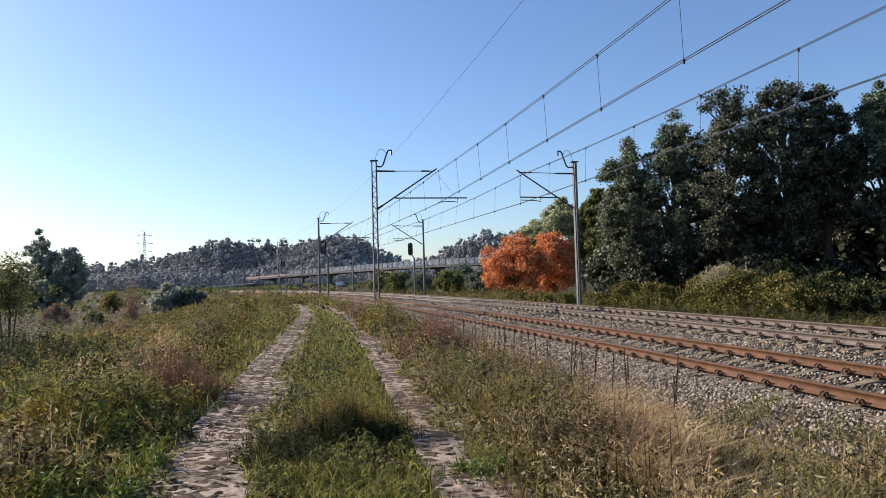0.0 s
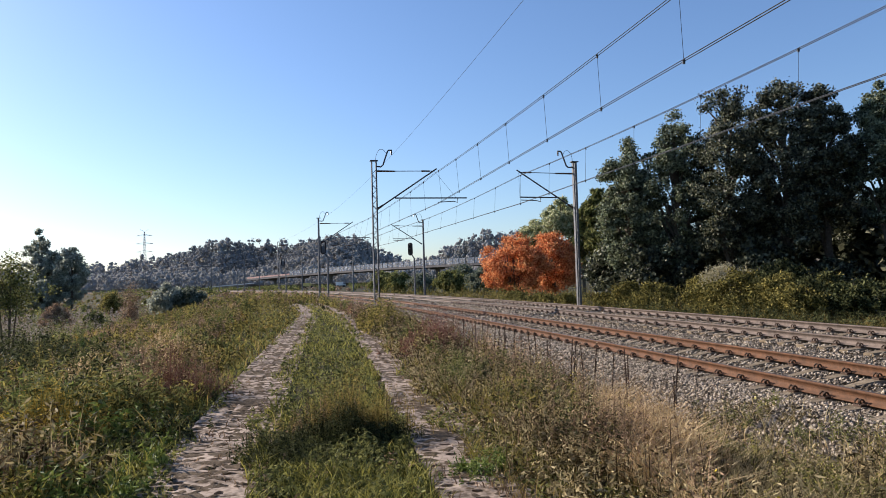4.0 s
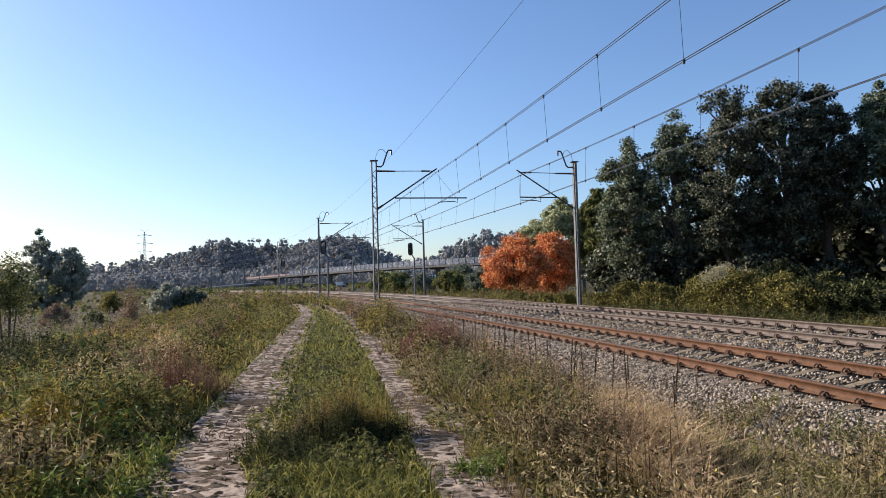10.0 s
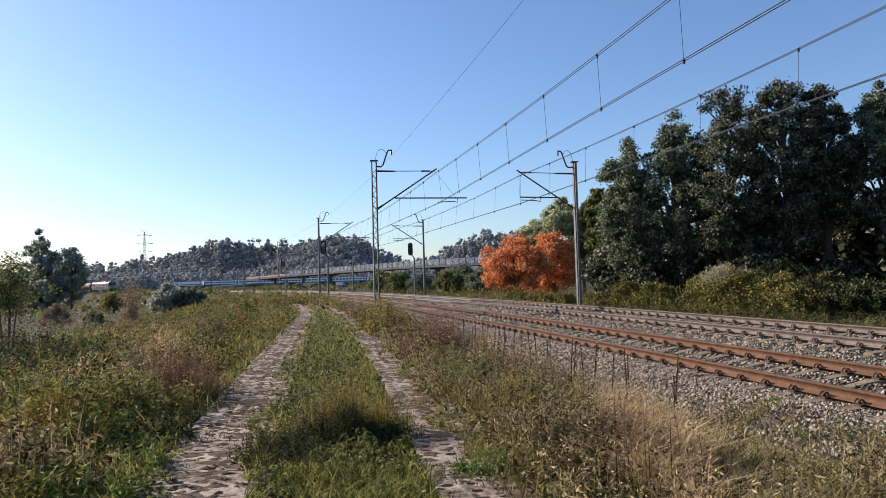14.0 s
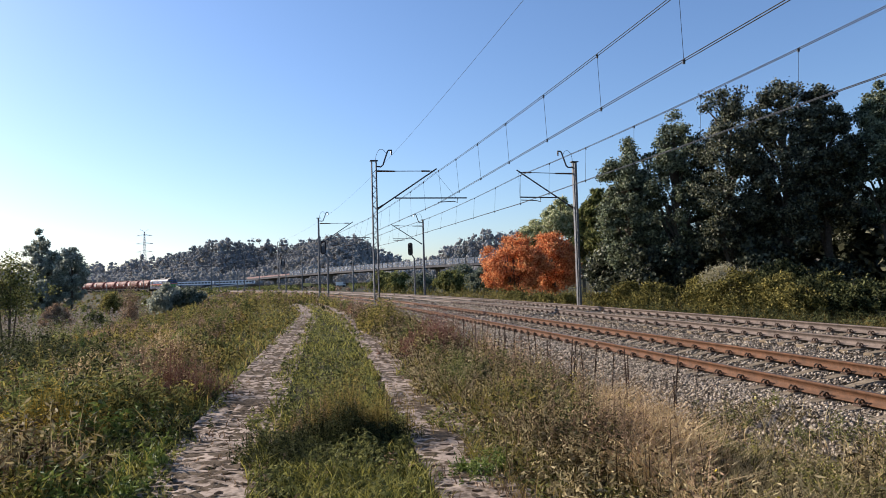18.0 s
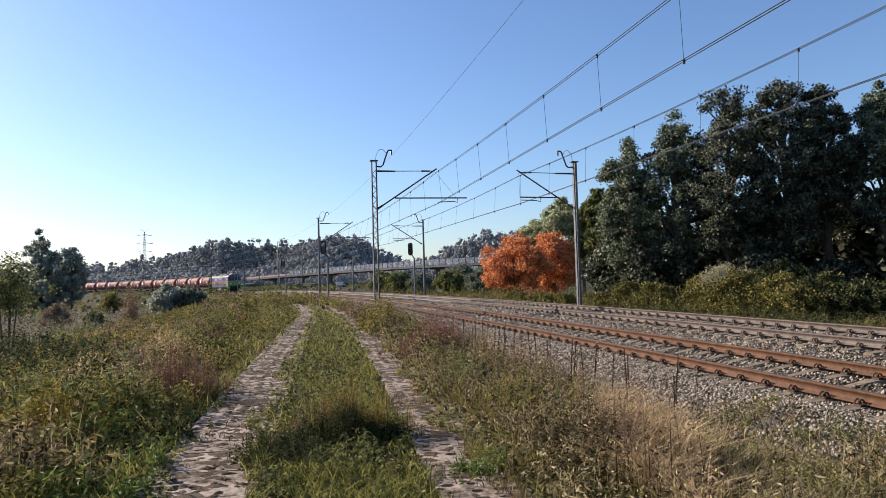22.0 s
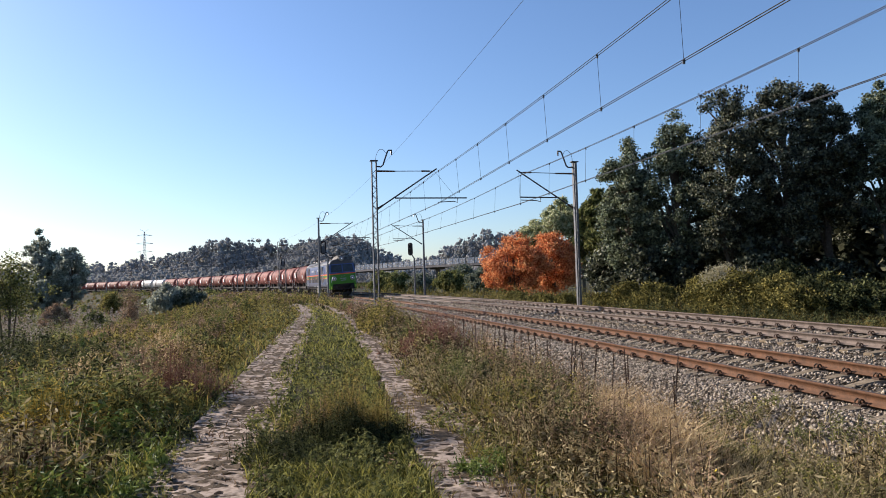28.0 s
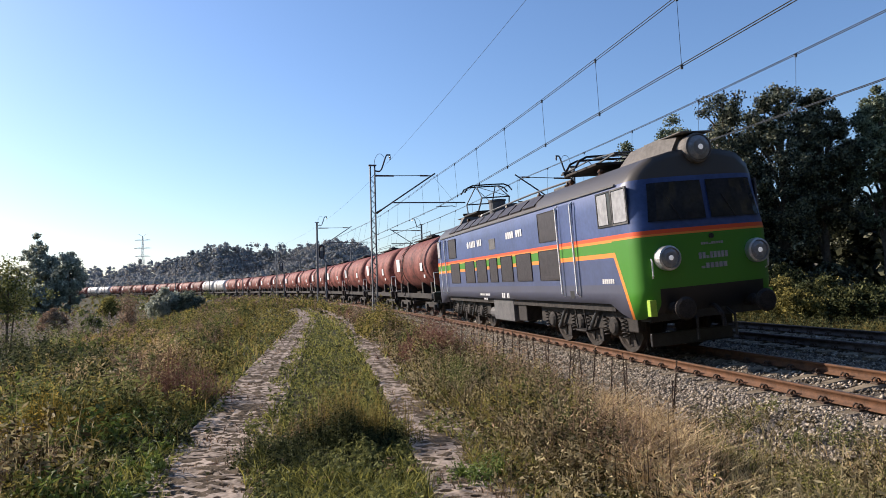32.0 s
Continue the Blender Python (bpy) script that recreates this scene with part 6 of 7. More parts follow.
def build_loco():
    lo = empty("locomotive", "blue and green electric locomotive with orange stripes", "locomotive")
    prof = [(HW, 0.86), (HW, 1.4), (HW, 2.0), (HW, 2.3), (HW, 2.5), (HW, 2.7), (HW - 0.01, 3.2), (HW - 0.03, 3.52), (HW - 0.07, 3.60), (1.29, 3.80), (1.0, 4.02), (0.6, 4.11), (0.3, 4.13)]
    prof = prof + [(-x, z) for x, z in reversed(prof)]
    body = part("body", shell(prof, loco_end, 40, M_LIVERY, "body"), None, lo, "blue body with green and orange bands")
    sole = box(-1.36, 1.36, -7.4, 7.4, 0.98, 1.2)
    part("underframe", sole, M_BOGIE, lo)
    # cab side windows, doors, grilles
    for sg, wins, door in ((1, ((7.26, 7.86), (7.94, 8.52)), (5.15, 5.91)), (-1, ((7.95, 8.45),), (7.02, 7.72))):
        for w0, w1 in wins:
            for ob, sx in zip(side_panel("cab_window", *sorted((sg * w0, sg * w1)), 2.80, 3.48, M_GLASS, lo, "side window with a pale curtain", frame=0.03, fm=M_BLACK if w0 < 7.5 else M_GREY), (1, -1)):
                # drawn curtain in folds
                bm = bmesh.new()
                k = 23
                rows_ = []
                for i in range(k):
                    yy = sg * (w0 + 0.02 + (w1 - w0 - (0.16 if w0 < 7.5 else 0.04)) * i / (k - 1))
                    xx = sx * (HW + 0.0185 + 0.0022 * math.sin(i * 0.9) + 0.001 * math.sin(i * 0.37))
                    rows_.append([bm.verts.new((xx, yy + 0.01 * math.sin(i), 2.82)), bm.verts.new((xx * 0.9995, yy, 3.46))])
                for c_, d_ in zip(rows_, rows_[1:]):
                    bm.faces.new((c_[0], d_[0], d_[1], c_[1]))
                part("curtain", bm, M_CURTAIN, ob, "pale grey curtain", smooth=True)
        side_panel("cab_door", *sorted((sg * door[0], sg * door[1])), 1.3, 3.5, M_LIVERY, lo, "blue cab door", proud=0.006)
        for yy in (door[0] - 0.06, door[1] + 0.06):
            for sx in (1, -1):
                part("handrail", tube([(sx * HW, sg * yy, 1.3), (sx * (HW + 0.07), sg * yy, 1.36), (sx * (HW + 0.07), sg * yy, 3.45), (sx * HW, sg * yy, 3.5)], 0.026, 6), M_WHITE, lo, "white handrail")
        yd = sg * (door[0] + door[1]) / 2
        for sx in (1, -1):
            st = part("footstep", box(sx * 1.2 - 0.16, sx * 1.2 + 0.16, yd - 0.3, yd + 0.3, 0.45, 0.49, 0.01), M_BOGIE, lo)
            for d in (-0.25, 0.25):
                part("hanger", rod((sx * 1.3, yd + d, 0.45), (sx * 1.35, yd + d, 1.16), 0.02, seg=5), M_BOGIE, st)
            part("step_hole", box(min(sx * 1.44, sx * 1.482), max(sx * 1.44, sx * 1.482), yd - 0.12, yd + 0.12, 1.24, 1.42), M_BLACK, lo)
    for y0, y1 in ((-6.3, -4.95), (-4.05, -2.85), (-2.5, -1.35), (-0.95, -0.15), (0.28, 1.35), (1.75, 2.95), (3.58, 4.96)):
        gr = side_panel("grille", y0, y1, 1.70, 2.46, M_VENT, lo, "dark ventilation grille", frame=0.012, fm=M_VENT)
        for ob, sx in zip(gr, (1, -1)):
            for z in np.arange(1.74, 2.42, 0.085):
                xo = sx * (HW + 0.014)
                part("louvre", box(min(xo, xo + sx * 0.006), max(xo, xo + sx * 0.006), y0 + 0.02, y1 - 0.02, z, z + 0.06), M_VENT, ob)
    for y0, y1 in ((3.72, 4.96), (-6.45, -5.3)):
        side_panel("upper_grille", y0, y1, 2.70, 3.44, M_VENT, lo, "dark upper ventilation grille", frame=0.012, fm=M_VENT)
    side_panel("hatch", -0.85, -0.2, 2.75, 3.1, M_GREY, lo, proud=0.008)
    # roof edge skylights
    for k in range(9):
        y0 = -6.6 + k * 1.12
        for sx in (1, -1):
            bm = bmesh.new()
            q = [(1.365, 3.70), (1.05, 3.985)]
            vs = []
            for (x, z) in q:
                for yy in (y0, y0 + 0.92):
                    vs.append(bm.verts.new((sx * x, yy, z)))
                    vs.append(bm.verts.new((sx * (x + 0.02), yy, z + 0.03)))
            bmesh.ops.convex_hull(bm, input=vs)
            part("skylight", bm, M_VENT, lo, "dark roof-edge window")
    for sx in (1, -1):
        part("gutter", box(sx * 1.45 - 0.02, sx * 1.45 + 0.02, -8.05, 8.05, 3.57, 3.61), M_GREY, lo)
    # markings, as plain bars
    for sx in (1, -1):
        for y0, y1, z0, z1 in ((0.72, 2.2, 2.98, 3.18), (-3.45, -1.9, 2.95, 3.17), (-2.6, -1.45, 1.24, 1.31), (-2.2, -1.75, 1.1, 1.16), (-0.15, 0.2, 1.18, 1.34), (0.35, 0.6, 1.18, 1.34), (6.95, 7.5, 1.58, 1.68)):
            xo = sx * (HW + 0.004)
            y0, y1 = y0 + 0.23, y1 + 0.23
            gl = max(1, round((y1 - y0) / (z1 - z0) / 0.9))
            st = (y1 - y0) / gl
            for q in range(gl):
                if gl > 6 and q == gl // 2:
                    continue
                part("marking", box(min(xo, xo + sx * 0.004), max(xo, xo + sx * 0.004), y0 + st * q, y0 + st * (q + 0.72), z0, z1), M_MARK, lo, "white marking")
        part("emblem", lathe([(0.12, 0), (0.12, 0.006)], "X", 16, m=Matrix.Translation((sx * (HW + 0.003), -3.47, 3.06)) @ Matrix.Diagonal((sx, 1, 1, 1))), M_WHITE, lo, "white round emblem")
    # fronts
    for sg in (1, -1):
        for sx in (-1, 1):
            bm = bmesh.new()
            nx_, nz_ = 9, 5
            g1, g2 = [], []
            for i in range(nx_):
                for j in range(nz_):
                    q = j / (nz_ - 1)
                    a = sx * (0.06 + (1.20 - 0.04 * q) * i / (nx_ - 1))
                    b = 2.74 + 0.76 * q
                    yy = sg * (loco_end(a, b) + 0.03)
                    g1.append(bm.verts.new((a * narrow(yy, b), yy, b)))
                    g2.append(bm.verts.new((a * narrow(yy, b), yy - sg * 0.08, b)))
            for i in range(nx_ - 1):
                for j in range(nz_ - 1):
                    k = i * nz_ + j
                    bm.faces.new((g1[k], g1[k + 1], g1[k + nz_ + 1], g1[k + nz_]))
                    bm.faces.new((g2[k], g2[k + 1], g2[k + nz_ + 1], g2[k + nz_]))
            bmesh.ops.recalc_face_normals(bm, faces=bm.faces)
            x = sx * 0.6
            ws = part("windscreen", bm, M_GLASS, lo, "dark windscreen")
            part("wiper", rod((x, sg * (loco_end(x, 2.75) + 0.05), 2.72), (x + 0.25, sg * (loco_end(x, 3.2) + 0.06), 3.2), 0.008, seg=5), M_BLACK, ws)
            # round headlight
            xl = sx * 0.98
            y = loco_end(xl, 2.02) - 0.06
            m = Matrix.Translation((xl, sg * y, 2.02)) @ Matrix.Diagonal((1, sg, 1, 1))
            hl = part("headlight", lathe([(0.235, 0.0), (0.245, 0.14), (0.235, 0.2), (0.20, 0.215), (0.195, 0.17)], "Y", 24, m=m), M_CHROME, lo, "round chrome headlight")
            part("lens", lathe([(0.195, 0.15), (0.185, 0.195), (0.12, 0.225), (0.03, 0.232)], "Y", 20, m=m), M_LENS, hl, "clear lens")
            part("bulb", lathe([(0.055, 0.228), (0.04, 0.238), (0.01, 0.243)], "Y", 14, m=m), M_BULB, hl, "headlight bulb glowing for the glint in its glass")
            part("grab_iron", tube([(sx * 1.25, sg * (loco_end(1.25, 1.8) - 0.02), 1.65), (sx * 1.28, sg * (loco_end(1.25, 1.8) + 0.06), 1.7), (sx * 1.28, sg * (loco_end(1.25, 1.8) + 0.06), 1.98), (sx * 1.25, sg * (loco_end(1.25, 1.8) - 0.02), 2.03)], 0.016, 5), M_WHITE, lo)
        # top lamp under a flat-topped hood
        m = Matrix.Translation((0, sg * 8.66, 4.14)) @ Matrix.Diagonal((1, sg, 1, 1))
        tl = part("top_lamp", lathe([(0.20, -0.5), (0.29, -0.15), (0.30, 0.2), (0.285, 0.25), (0.255, 0.26), (0.25, 0.2)], "Y", 28, m=m), M_ROOF, lo, "large roof headlight")
        part("lens", lathe([(0.255, 0.18), (0.245, 0.25), (0.15, 0.30), (0.03, 0.315)], "Y", 24, m=m), M_LENS, tl, "clear lens")
        part("bulb", lathe([(0.06, 0.310), (0.045, 0.318), (0.01, 0.325)], "Y", 14, m=m), M_BULB, tl, "headlight bulb glowing for the glint in its glass")
        bm = bmesh.new()
        vs = [bm.verts.new((sx * x, sg * y, z)) for sx in (-1, 1) for x, y, z in ((0.27, 8.62, 4.42), (0.52, 8.50, 3.86), (0.50, 7.15, 4.40), (0.82, 7.0, 3.98), (0.40, 8.0, 4.46))]
        bmesh.ops.convex_hull(bm, input=vs)
        hood = part("lamp_hood", bm, M_ROOF, lo, "grey-brown hood behind the roof headlight")
        part("visor", box(-0.36, 0.36, min(sg * 7.5, sg * 8.86), max(sg * 7.5, sg * 8.86), 4.45, 4.48, 0.012), M_ROOF, hood)
        # plates in white bars on the nose
        for z0, w, h, gl in ((2.22, 0.50, 0.045, 9), (1.95, 0.66, 0.12, 8), (1.76, 0.58, 0.10, 6)):
            y = loco_end(w / 2, z0) + 0.004
            for q in range(gl):
                x0 = -w / 2 + w * q / gl
                part("marking", box(x0, x0 + 0.72 * w / gl, min(sg * (y - 0.1), sg * (y + 0.006)), max(sg * (y - 0.1), sg * (y + 0.006)), z0, z0 + h * (0.45 if q == 5 else 1)), M_CURTAIN, lo, "pale nose marking")
        part("lamp_socket", lathe([(0.05, 0.0), (0.05, 0.05)], "Y", 12, m=Matrix.Translation((0, sg * (loco_end(0, 2.38) - 0.02), 2.38)) @ Matrix.Diagonal((1, sg, 1, 1))), M_BLACK, lo)
        part("buffer_beam", box(-1.3, 1.3, min(sg * 8.3, sg * 8.7), max(sg * 8.3, sg * 8.7), 0.80, 1.28, 0.02), M_BLACK, lo)
        part("snow_plough", box(-0.95, 0.95, min(sg * 7.98, sg * 8.06), max(sg * 7.98, sg * 8.06), 0.22, 0.5, 0.03), M_BLACK, lo)
        for sx in (-1, 1):
            # plain yellow-green plate above the buffer
            part("beam_plate", box(sx * 1.30 - 0.07, sx * 1.30 + 0.07, min(sg * 8.74, sg * 8.86), max(sg * 8.74, sg * 8.86), 0.92, 1.24, 0.01), M_LIME, lo, "small yellow-green plate")
            part("hose", tube([(sx * 0.4, sg * 8.65, 0.95), (sx * 0.42, sg * 8.9, 0.8), (sx * 0.42, sg * 8.9, 0.4)], 0.03, 6), M_BLACK, lo)
        buffers(lo, sg * 8.7, sg)
    # under the body
    part("equipment_box", box(-1.38, 1.38, -1.2, 0.8, 0.45, 1.14, 0.03), M_GREY, lo, "grey equipment box")
    part("equipment_box", box(-1.30, 1.30, 1.0, 1.7, 0.5, 1.14, 0.03), M_BOGIE, lo)
    for sx in (-1, 1):
        part("air_tank", rod((sx * 1.0, -2.3, 0.62), (sx * 1.0, -1.35, 0.62), 0.2, seg=14), M_GREY, lo)
    # roof gear
    for y0, y1, x0, x1, h in ((-3.9, -3.1, -0.45, 0.35, 0.5), (-0.8, 1.6, -0.7, 0.5, 0.22), (2.2, 3.0, -0.3, 0.3, 0.3), (-2.6, -1.6, -0.5, 0.5, 0.18)):
        part("roof_box", box(x0, x1, y0, y1, 3.95, 3.98 + h, 0.03), M_ROOF if h < 0.4 else M_GREY, lo)
    part("roof_barrel", lathe([(0.30, 4.0), (0.30, 4.55), (0.33, 4.56), (0.33, 4.62), (0.1, 4.64)], seg=18, m=Matrix.Translation((0.35, -3.0, 0))), M_GREY, lo, "grey round roof housing")
    for sx in (-0.55, 0.6):
        part("roof_cable", tube([(sx, -4.5, 4.2), (sx, -2, 4.25), (sx * 0.9, 1, 4.3), (sx, 4.2, 4.25)], 0.03, 6), M_DKSTEEL, lo)
        for yy in (-4.2, -1.2, 1.8, 3.9):
            part("roof_insulator", lathe([(0.04, 3.92), (0.075, 3.98), (0.04, 4.02), (0.075, 4.07), (0.04, 4.12), (0.07, 4.16), (0.03, 4.24)], seg=8, m=Matrix.Translation((sx, yy, 0))), M_PORC, lo)
    pantograph(lo, -5.3, True)
    pantograph(lo, 5.0, False)
    return lo, bogie_loco(lo, -5.15) + bogie_loco(lo, 5.15)


def build_wagon(material, label):
    w = empty("tank_wagon", label, "tank wagon", "tank wagons of the train")
    L = 5.08
    prof = [(0.03, -L), (0.6, -L + 0.04), (1.0, -L + 0.13), (1.22, -L + 0.27), (1.33, -L + 0.45), (1.36, -L + 0.6), (1.36, 0), (1.36, L - 0.6), (1.33, L - 0.45), (1.22, L - 0.27), (1.0, L - 0.13), (0.6, L - 0.04), (0.03, L)]
    tank = part("tank", lathe(prof, "Y", 36, m=Matrix.Translation((0, 0, 2.66))), material, w, smooth=True)
    for y in (-4.3, -2.9, -1.45, 1.45, 2.9, 4.3):
        part("weld_band", lathe([(1.36, y - 0.03), (1.368, y - 0.02), (1.368, y + 0.02), (1.36, y + 0.03)], "Y", 36, m=Matrix.Translation((0, 0, 2.66))), material, tank)
    for y in (-1.75,):
        part("strap", lathe([(1.362, y - 0.07), (1.385, y - 0.06), (1.385, y + 0.06), (1.362, y + 0.07)], "Y", 36, m=Matrix.Translation((0, 0, 2.66))), M_BOGIE, tank, "dark steel strap")
    dome = part("manhole", lathe([(0.36, 3.95), (0.36, 4.16), (0.33, 4.2), (0.1, 4.23)], seg=18, m=Matrix.Translation((0, 0.7, 0))), M_BOGIE, tank)
    part("lid_wheel", lathe([(0.12, 4.23), (0.12, 4.27)], seg=10, m=Matrix.Translation((0, 0.7, 0))), M_DKSTEEL, dome)
    part("walkway", box(-0.45, 0.45, -2.2, 2.2, 4.04, 4.09), M_BOGIE, w)
    bm = bmesh.new()
    for sx in (-0.5, 0.5):
        rod((sx, -2.2, 4.09), (sx, -2.2, 4.35), 0.015, seg=5, bm=bm)
        rod((sx, -2.2, 4.35), (sx, 2.2, 4.35), 0.015, seg=5, bm=bm)
        rod((sx, 2.2, 4.09), (sx, 2.2, 4.35), 0.015, seg=5, bm=bm)
    part("top_rail", bm, M_DKSTEEL, w)
    for sx in (-1, 1):
        bm = bmesh.new()
        for dy in (-0.2, 0.2):
            tube([(sx * 1.42, dy - 1.35, 1.05), (sx * 1.5, dy - 1.35, 2.2), (sx * 1.35, dy - 1.35, 3.3), (sx * 0.75, dy - 1.35, 4.05)], 0.018, 5, bm)
        for t in np.linspace(0.05, 0.95, 9):
            z = 1.05 + 3.0 * t
            x = np.interp(z, [1.05, 2.2, 3.3, 4.05], [1.42, 1.5, 1.35, 0.75])
            rod((sx * x, -1.55, z), (sx * x, -1.15, z), 0.014, seg=5, bm=bm)
        part("ladder", bm, M_BOGIE, w, "dark steel ladder")
        # label boards standing off the tank
        for y0, y1, z0, z1 in ((-3.3, -2.35, 2.45, 3.15), (3.0, 3.5, 2.35, 2.75), (3.15, 3.45, 2.0, 2.15)):
            zc = (z0 + z1) / 2 - 2.66
            xo = sx * (math.sqrt(1.37 ** 2 - zc ** 2) + 0.01)
            part("label_board", box(min(xo, xo + sx * 0.012), max(xo, xo + sx * 0.012), y0, y1, z0, z1), M_WHITE, w, "white label panel")
        part("sole_bar", box(sx * 1.12 - 0.06, sx * 1.12 + 0.06, -5.1, 5.1, 0.95, 1.2, 0.01), M_BOGIE, w)
        for y in (-3.9, -1.9, 1.9, 3.9):
            part("saddle", box(sx * 0.85 - 0.25, sx * 0.85 + 0.25, y - 0.14, y + 0.14, 1.15, 1.75, 0.02), M_BOGIE, w)
    part("centre_sill", box(-0.4, 0.4, -5.1, 5.1, 0.85, 1.2), M_BOGIE, w)
    for sg in (-1, 1):
        part("end_beam", box(-1.3, 1.3, min(sg * 5.02, sg * 5.15), max(sg * 5.02, sg * 5.15), 0.88, 1.25), M_BOGIE, w)
        part("end_platform", box(-1.25, 1.25, min(sg * 4.7, sg * 5.1), max(sg * 4.7, sg * 5.1), 1.25, 1.29), M_GREY, w)
        bm = bmesh.new()
        for sx in (-1.2, 1.2):
            rod((sx, sg * 5.08, 1.25), (sx, sg * 5.08, 2.2), 0.02, seg=5, bm=bm)
        rod((-1.2, sg * 5.08, 2.2), (1.2, sg * 5.08, 2.2), 0.02, seg=5, bm=bm)
        part("end_rail", bm, M_WHITE, w)
        buffers(w, sg * 5.15, sg)
        bg = part("bogie", box(-1.02, -0.9, sg * 3.3 - 1.35, sg * 3.3 + 1.35, 0.5, 0.75, 0.02, box(0.9, 1.02, sg * 3.3 - 1.35, sg * 3.3 + 1.35, 0.5, 0.75, 0.02, box(-0.95, 0.95, sg * 3.3 - 0.2, sg * 3.3 + 0.2, 0.5, 0.8))), M_BOGIE, w, "grimy two-axle bogie")
        for d in (-0.9, 0.9):
            bm = bmesh.new()
            for sx in (-1, 1):
                lathe([(0.1, sx * 0.68), (0.46, sx * 0.68), (0.49, sx * 0.685), (0.46, sx * 0.72), (0.455, sx * 0.82), (0.38, sx * 0.82), (0.34, sx * 0.76), (0.1, sx * 0.8)], "X", 18, bm)
            rod((-0.9, 0, 0), (0.9, 0, 0), 0.08, seg=8, bm=bm)
            part("wheelset", bm, M_WHEEL, bg, at=Matrix.Translation((0, sg * 3.3 + d, 0.46)))
            for sx in (-1, 1):
                part("axle_box", box(sx * 1.0 - 0.12, sx * 1.0 + 0.12, sg * 3.3 + d - 0.17, sg * 3.3 + d + 0.17, 0.3, 0.66, 0.04), M_BOGIE, bg)
    part("brake_cylinder", rod((-0.3, 0.6, 0.72), (-0.3, 1.6, 0.72), 0.2, seg=12), M_BOGIE, w)
    part("outlet_pipe", tube([(0, 0, 1.3), (0, 0, 0.75), (0.9, 0, 0.7), (1.25, 0, 0.7)], 0.09, 8), M_BOGIE, w)
    return w


loco, loco_wheels = build_loco()
wagons = []
_red = build_wagon(M_TANK, "red-brown bogie tank wagon coupled in the train")
_white = build_wagon(M_TANKW, "pale grey bogie tank wagon coupled in the train")
NW = 27
for i in range(NW):
    src = _white if i in (12, 13, 22, 23, 25) else _red
    wagons.append(src if src not in wagons else copy_thing(src, Matrix()))

# ---------------------------------------------------------------- viaduct, far line, small fixtures
def deck_piece(a, b, top_a, top_b, thick, half, bm=None):
    bm = bm or bmesh.new()
    a, b = Vector(a), Vector(b)
    d = (b - a).normalized()
    n = Vector((-d.y, d.x))
    vs = []
    for p, zt in ((a, top_a), (b, top_b)):
        for sg in (-1, 1):
            for z in (zt, zt - thick):
                q = p + n * half * sg
                vs.append(bm.verts.new((q.x, q.y, z)))
    bmesh.ops.convex_hull(bm, input=vs)
    return bm


def build_viaduct():
    v = empty("viaduct", "long grey concrete road viaduct with noise barriers", "viaduct")
    rows = [(34.0, 200.0, 7.2), (11.0, 221.0, 7.2), (-14.5, 250.0, 7.3), (-43.5, 285.0, 6.9), (-67.0, 310.0, 6.4), (-92.0, 336.0, 5.6)]
    for (x0, y0, z0), (x1, y1, z1) in zip(rows, rows[1:]):
        part("deck", deck_piece((x0, y0), (x1, y1), z0, z1, 0.7, 5.5), M_CONC, v, "grey concrete deck")
        L = math.hypot(x1 - x0, y1 - y0)
        n = int(L / 3.0)
        nx, ny = (y1 - y0) / L, -(x1 - x0) / L
        sg = -1 if (nx * x0 + ny * y0) > 0 else 1
        for k in range(n):
            t0, t1 = k / n, (k + 0.95) / n
            xa, ya, za = x0 + (x1 - x0) * t0, y0 + (y1 - y0) * t0, z0 + (z1 - z0) * t0
            xb, yb, zb = x0 + (x1 - x0) * t1, y0 + (y1 - y0) * t1, z0 + (z1 - z0) * t1
            tall = xa > -63
            ox, oy = nx * sg * 5.2, ny * sg * 5.2
            m_ = M_BARRIER if tall else M_PARAPET
            part("barrier_panel" if tall else "parapet_panel", deck_piece((xa + ox, ya + oy), (xb + ox, yb + oy), za + (1.9 if tall else 0.8), zb + (1.9 if tall else 0.8), 1.8 if tall else 0.7, 0.06), m_, v)
            if tall:
                part("post", box(xa + ox - 0.1, xa + ox + 0.1, ya + oy - 0.1, ya + oy + 0.1, za, za + 1.95), M_GALV, v)
    for x, y, z in ((22, 211, 6.4), (-2, 236, 6.4), (-26, 264, 6.3), (-48, 290, 6.0), (-63, 306, 5.6), (-80, 324, 5.0)):
        g = float(ground_z(x, y))
        p_ = part("pier", lathe([(0.75, g - 1), (0.75, z - 0.9), (1.1, z - 0.3), (1.3, z)], seg=14, m=Matrix.Translation((x, y, 0))), M_CONC, v, "round concrete pier")
        part("pier_cap", box(x - 2.6, x + 2.6, y - 0.9, y + 0.9, z - 0.5, z + 0.1, 0.05), M_CONC, p_)


build_viaduct()


def build_ramp():
    r = empty("road_ramp", "low grey road ramp with pale guard rails", "road ramp")
    part("ramp_deck", deck_piece((-119.0, 348.0), (-92.0, 342.0), 1.9, 3.4, 0.8, 4.0), M_CONC, r)
    for off, z in ((-4.0, 0.9), (-7.0, -0.9)):
        part("guard_rail", deck_piece((-120.0, 348.0 + off), (-94.0 , 342.0 + off), 1.5 + z, 2.9 + z, 0.45, 0.1), M_MARK, r)
    for k in range(7):
        x = -118 + 4 * k
        part("rail_post", box(x - 0.1, x + 0.1, 343.5, 343.8, 0.2, 2.6), M_GALV, r)
    part("embankment", deck_piece((-130.0, 350.0), (-88.0, 342.0), 0.9, 2.2, 2.6, 6.0), M_SOIL, r)


build_ramp()


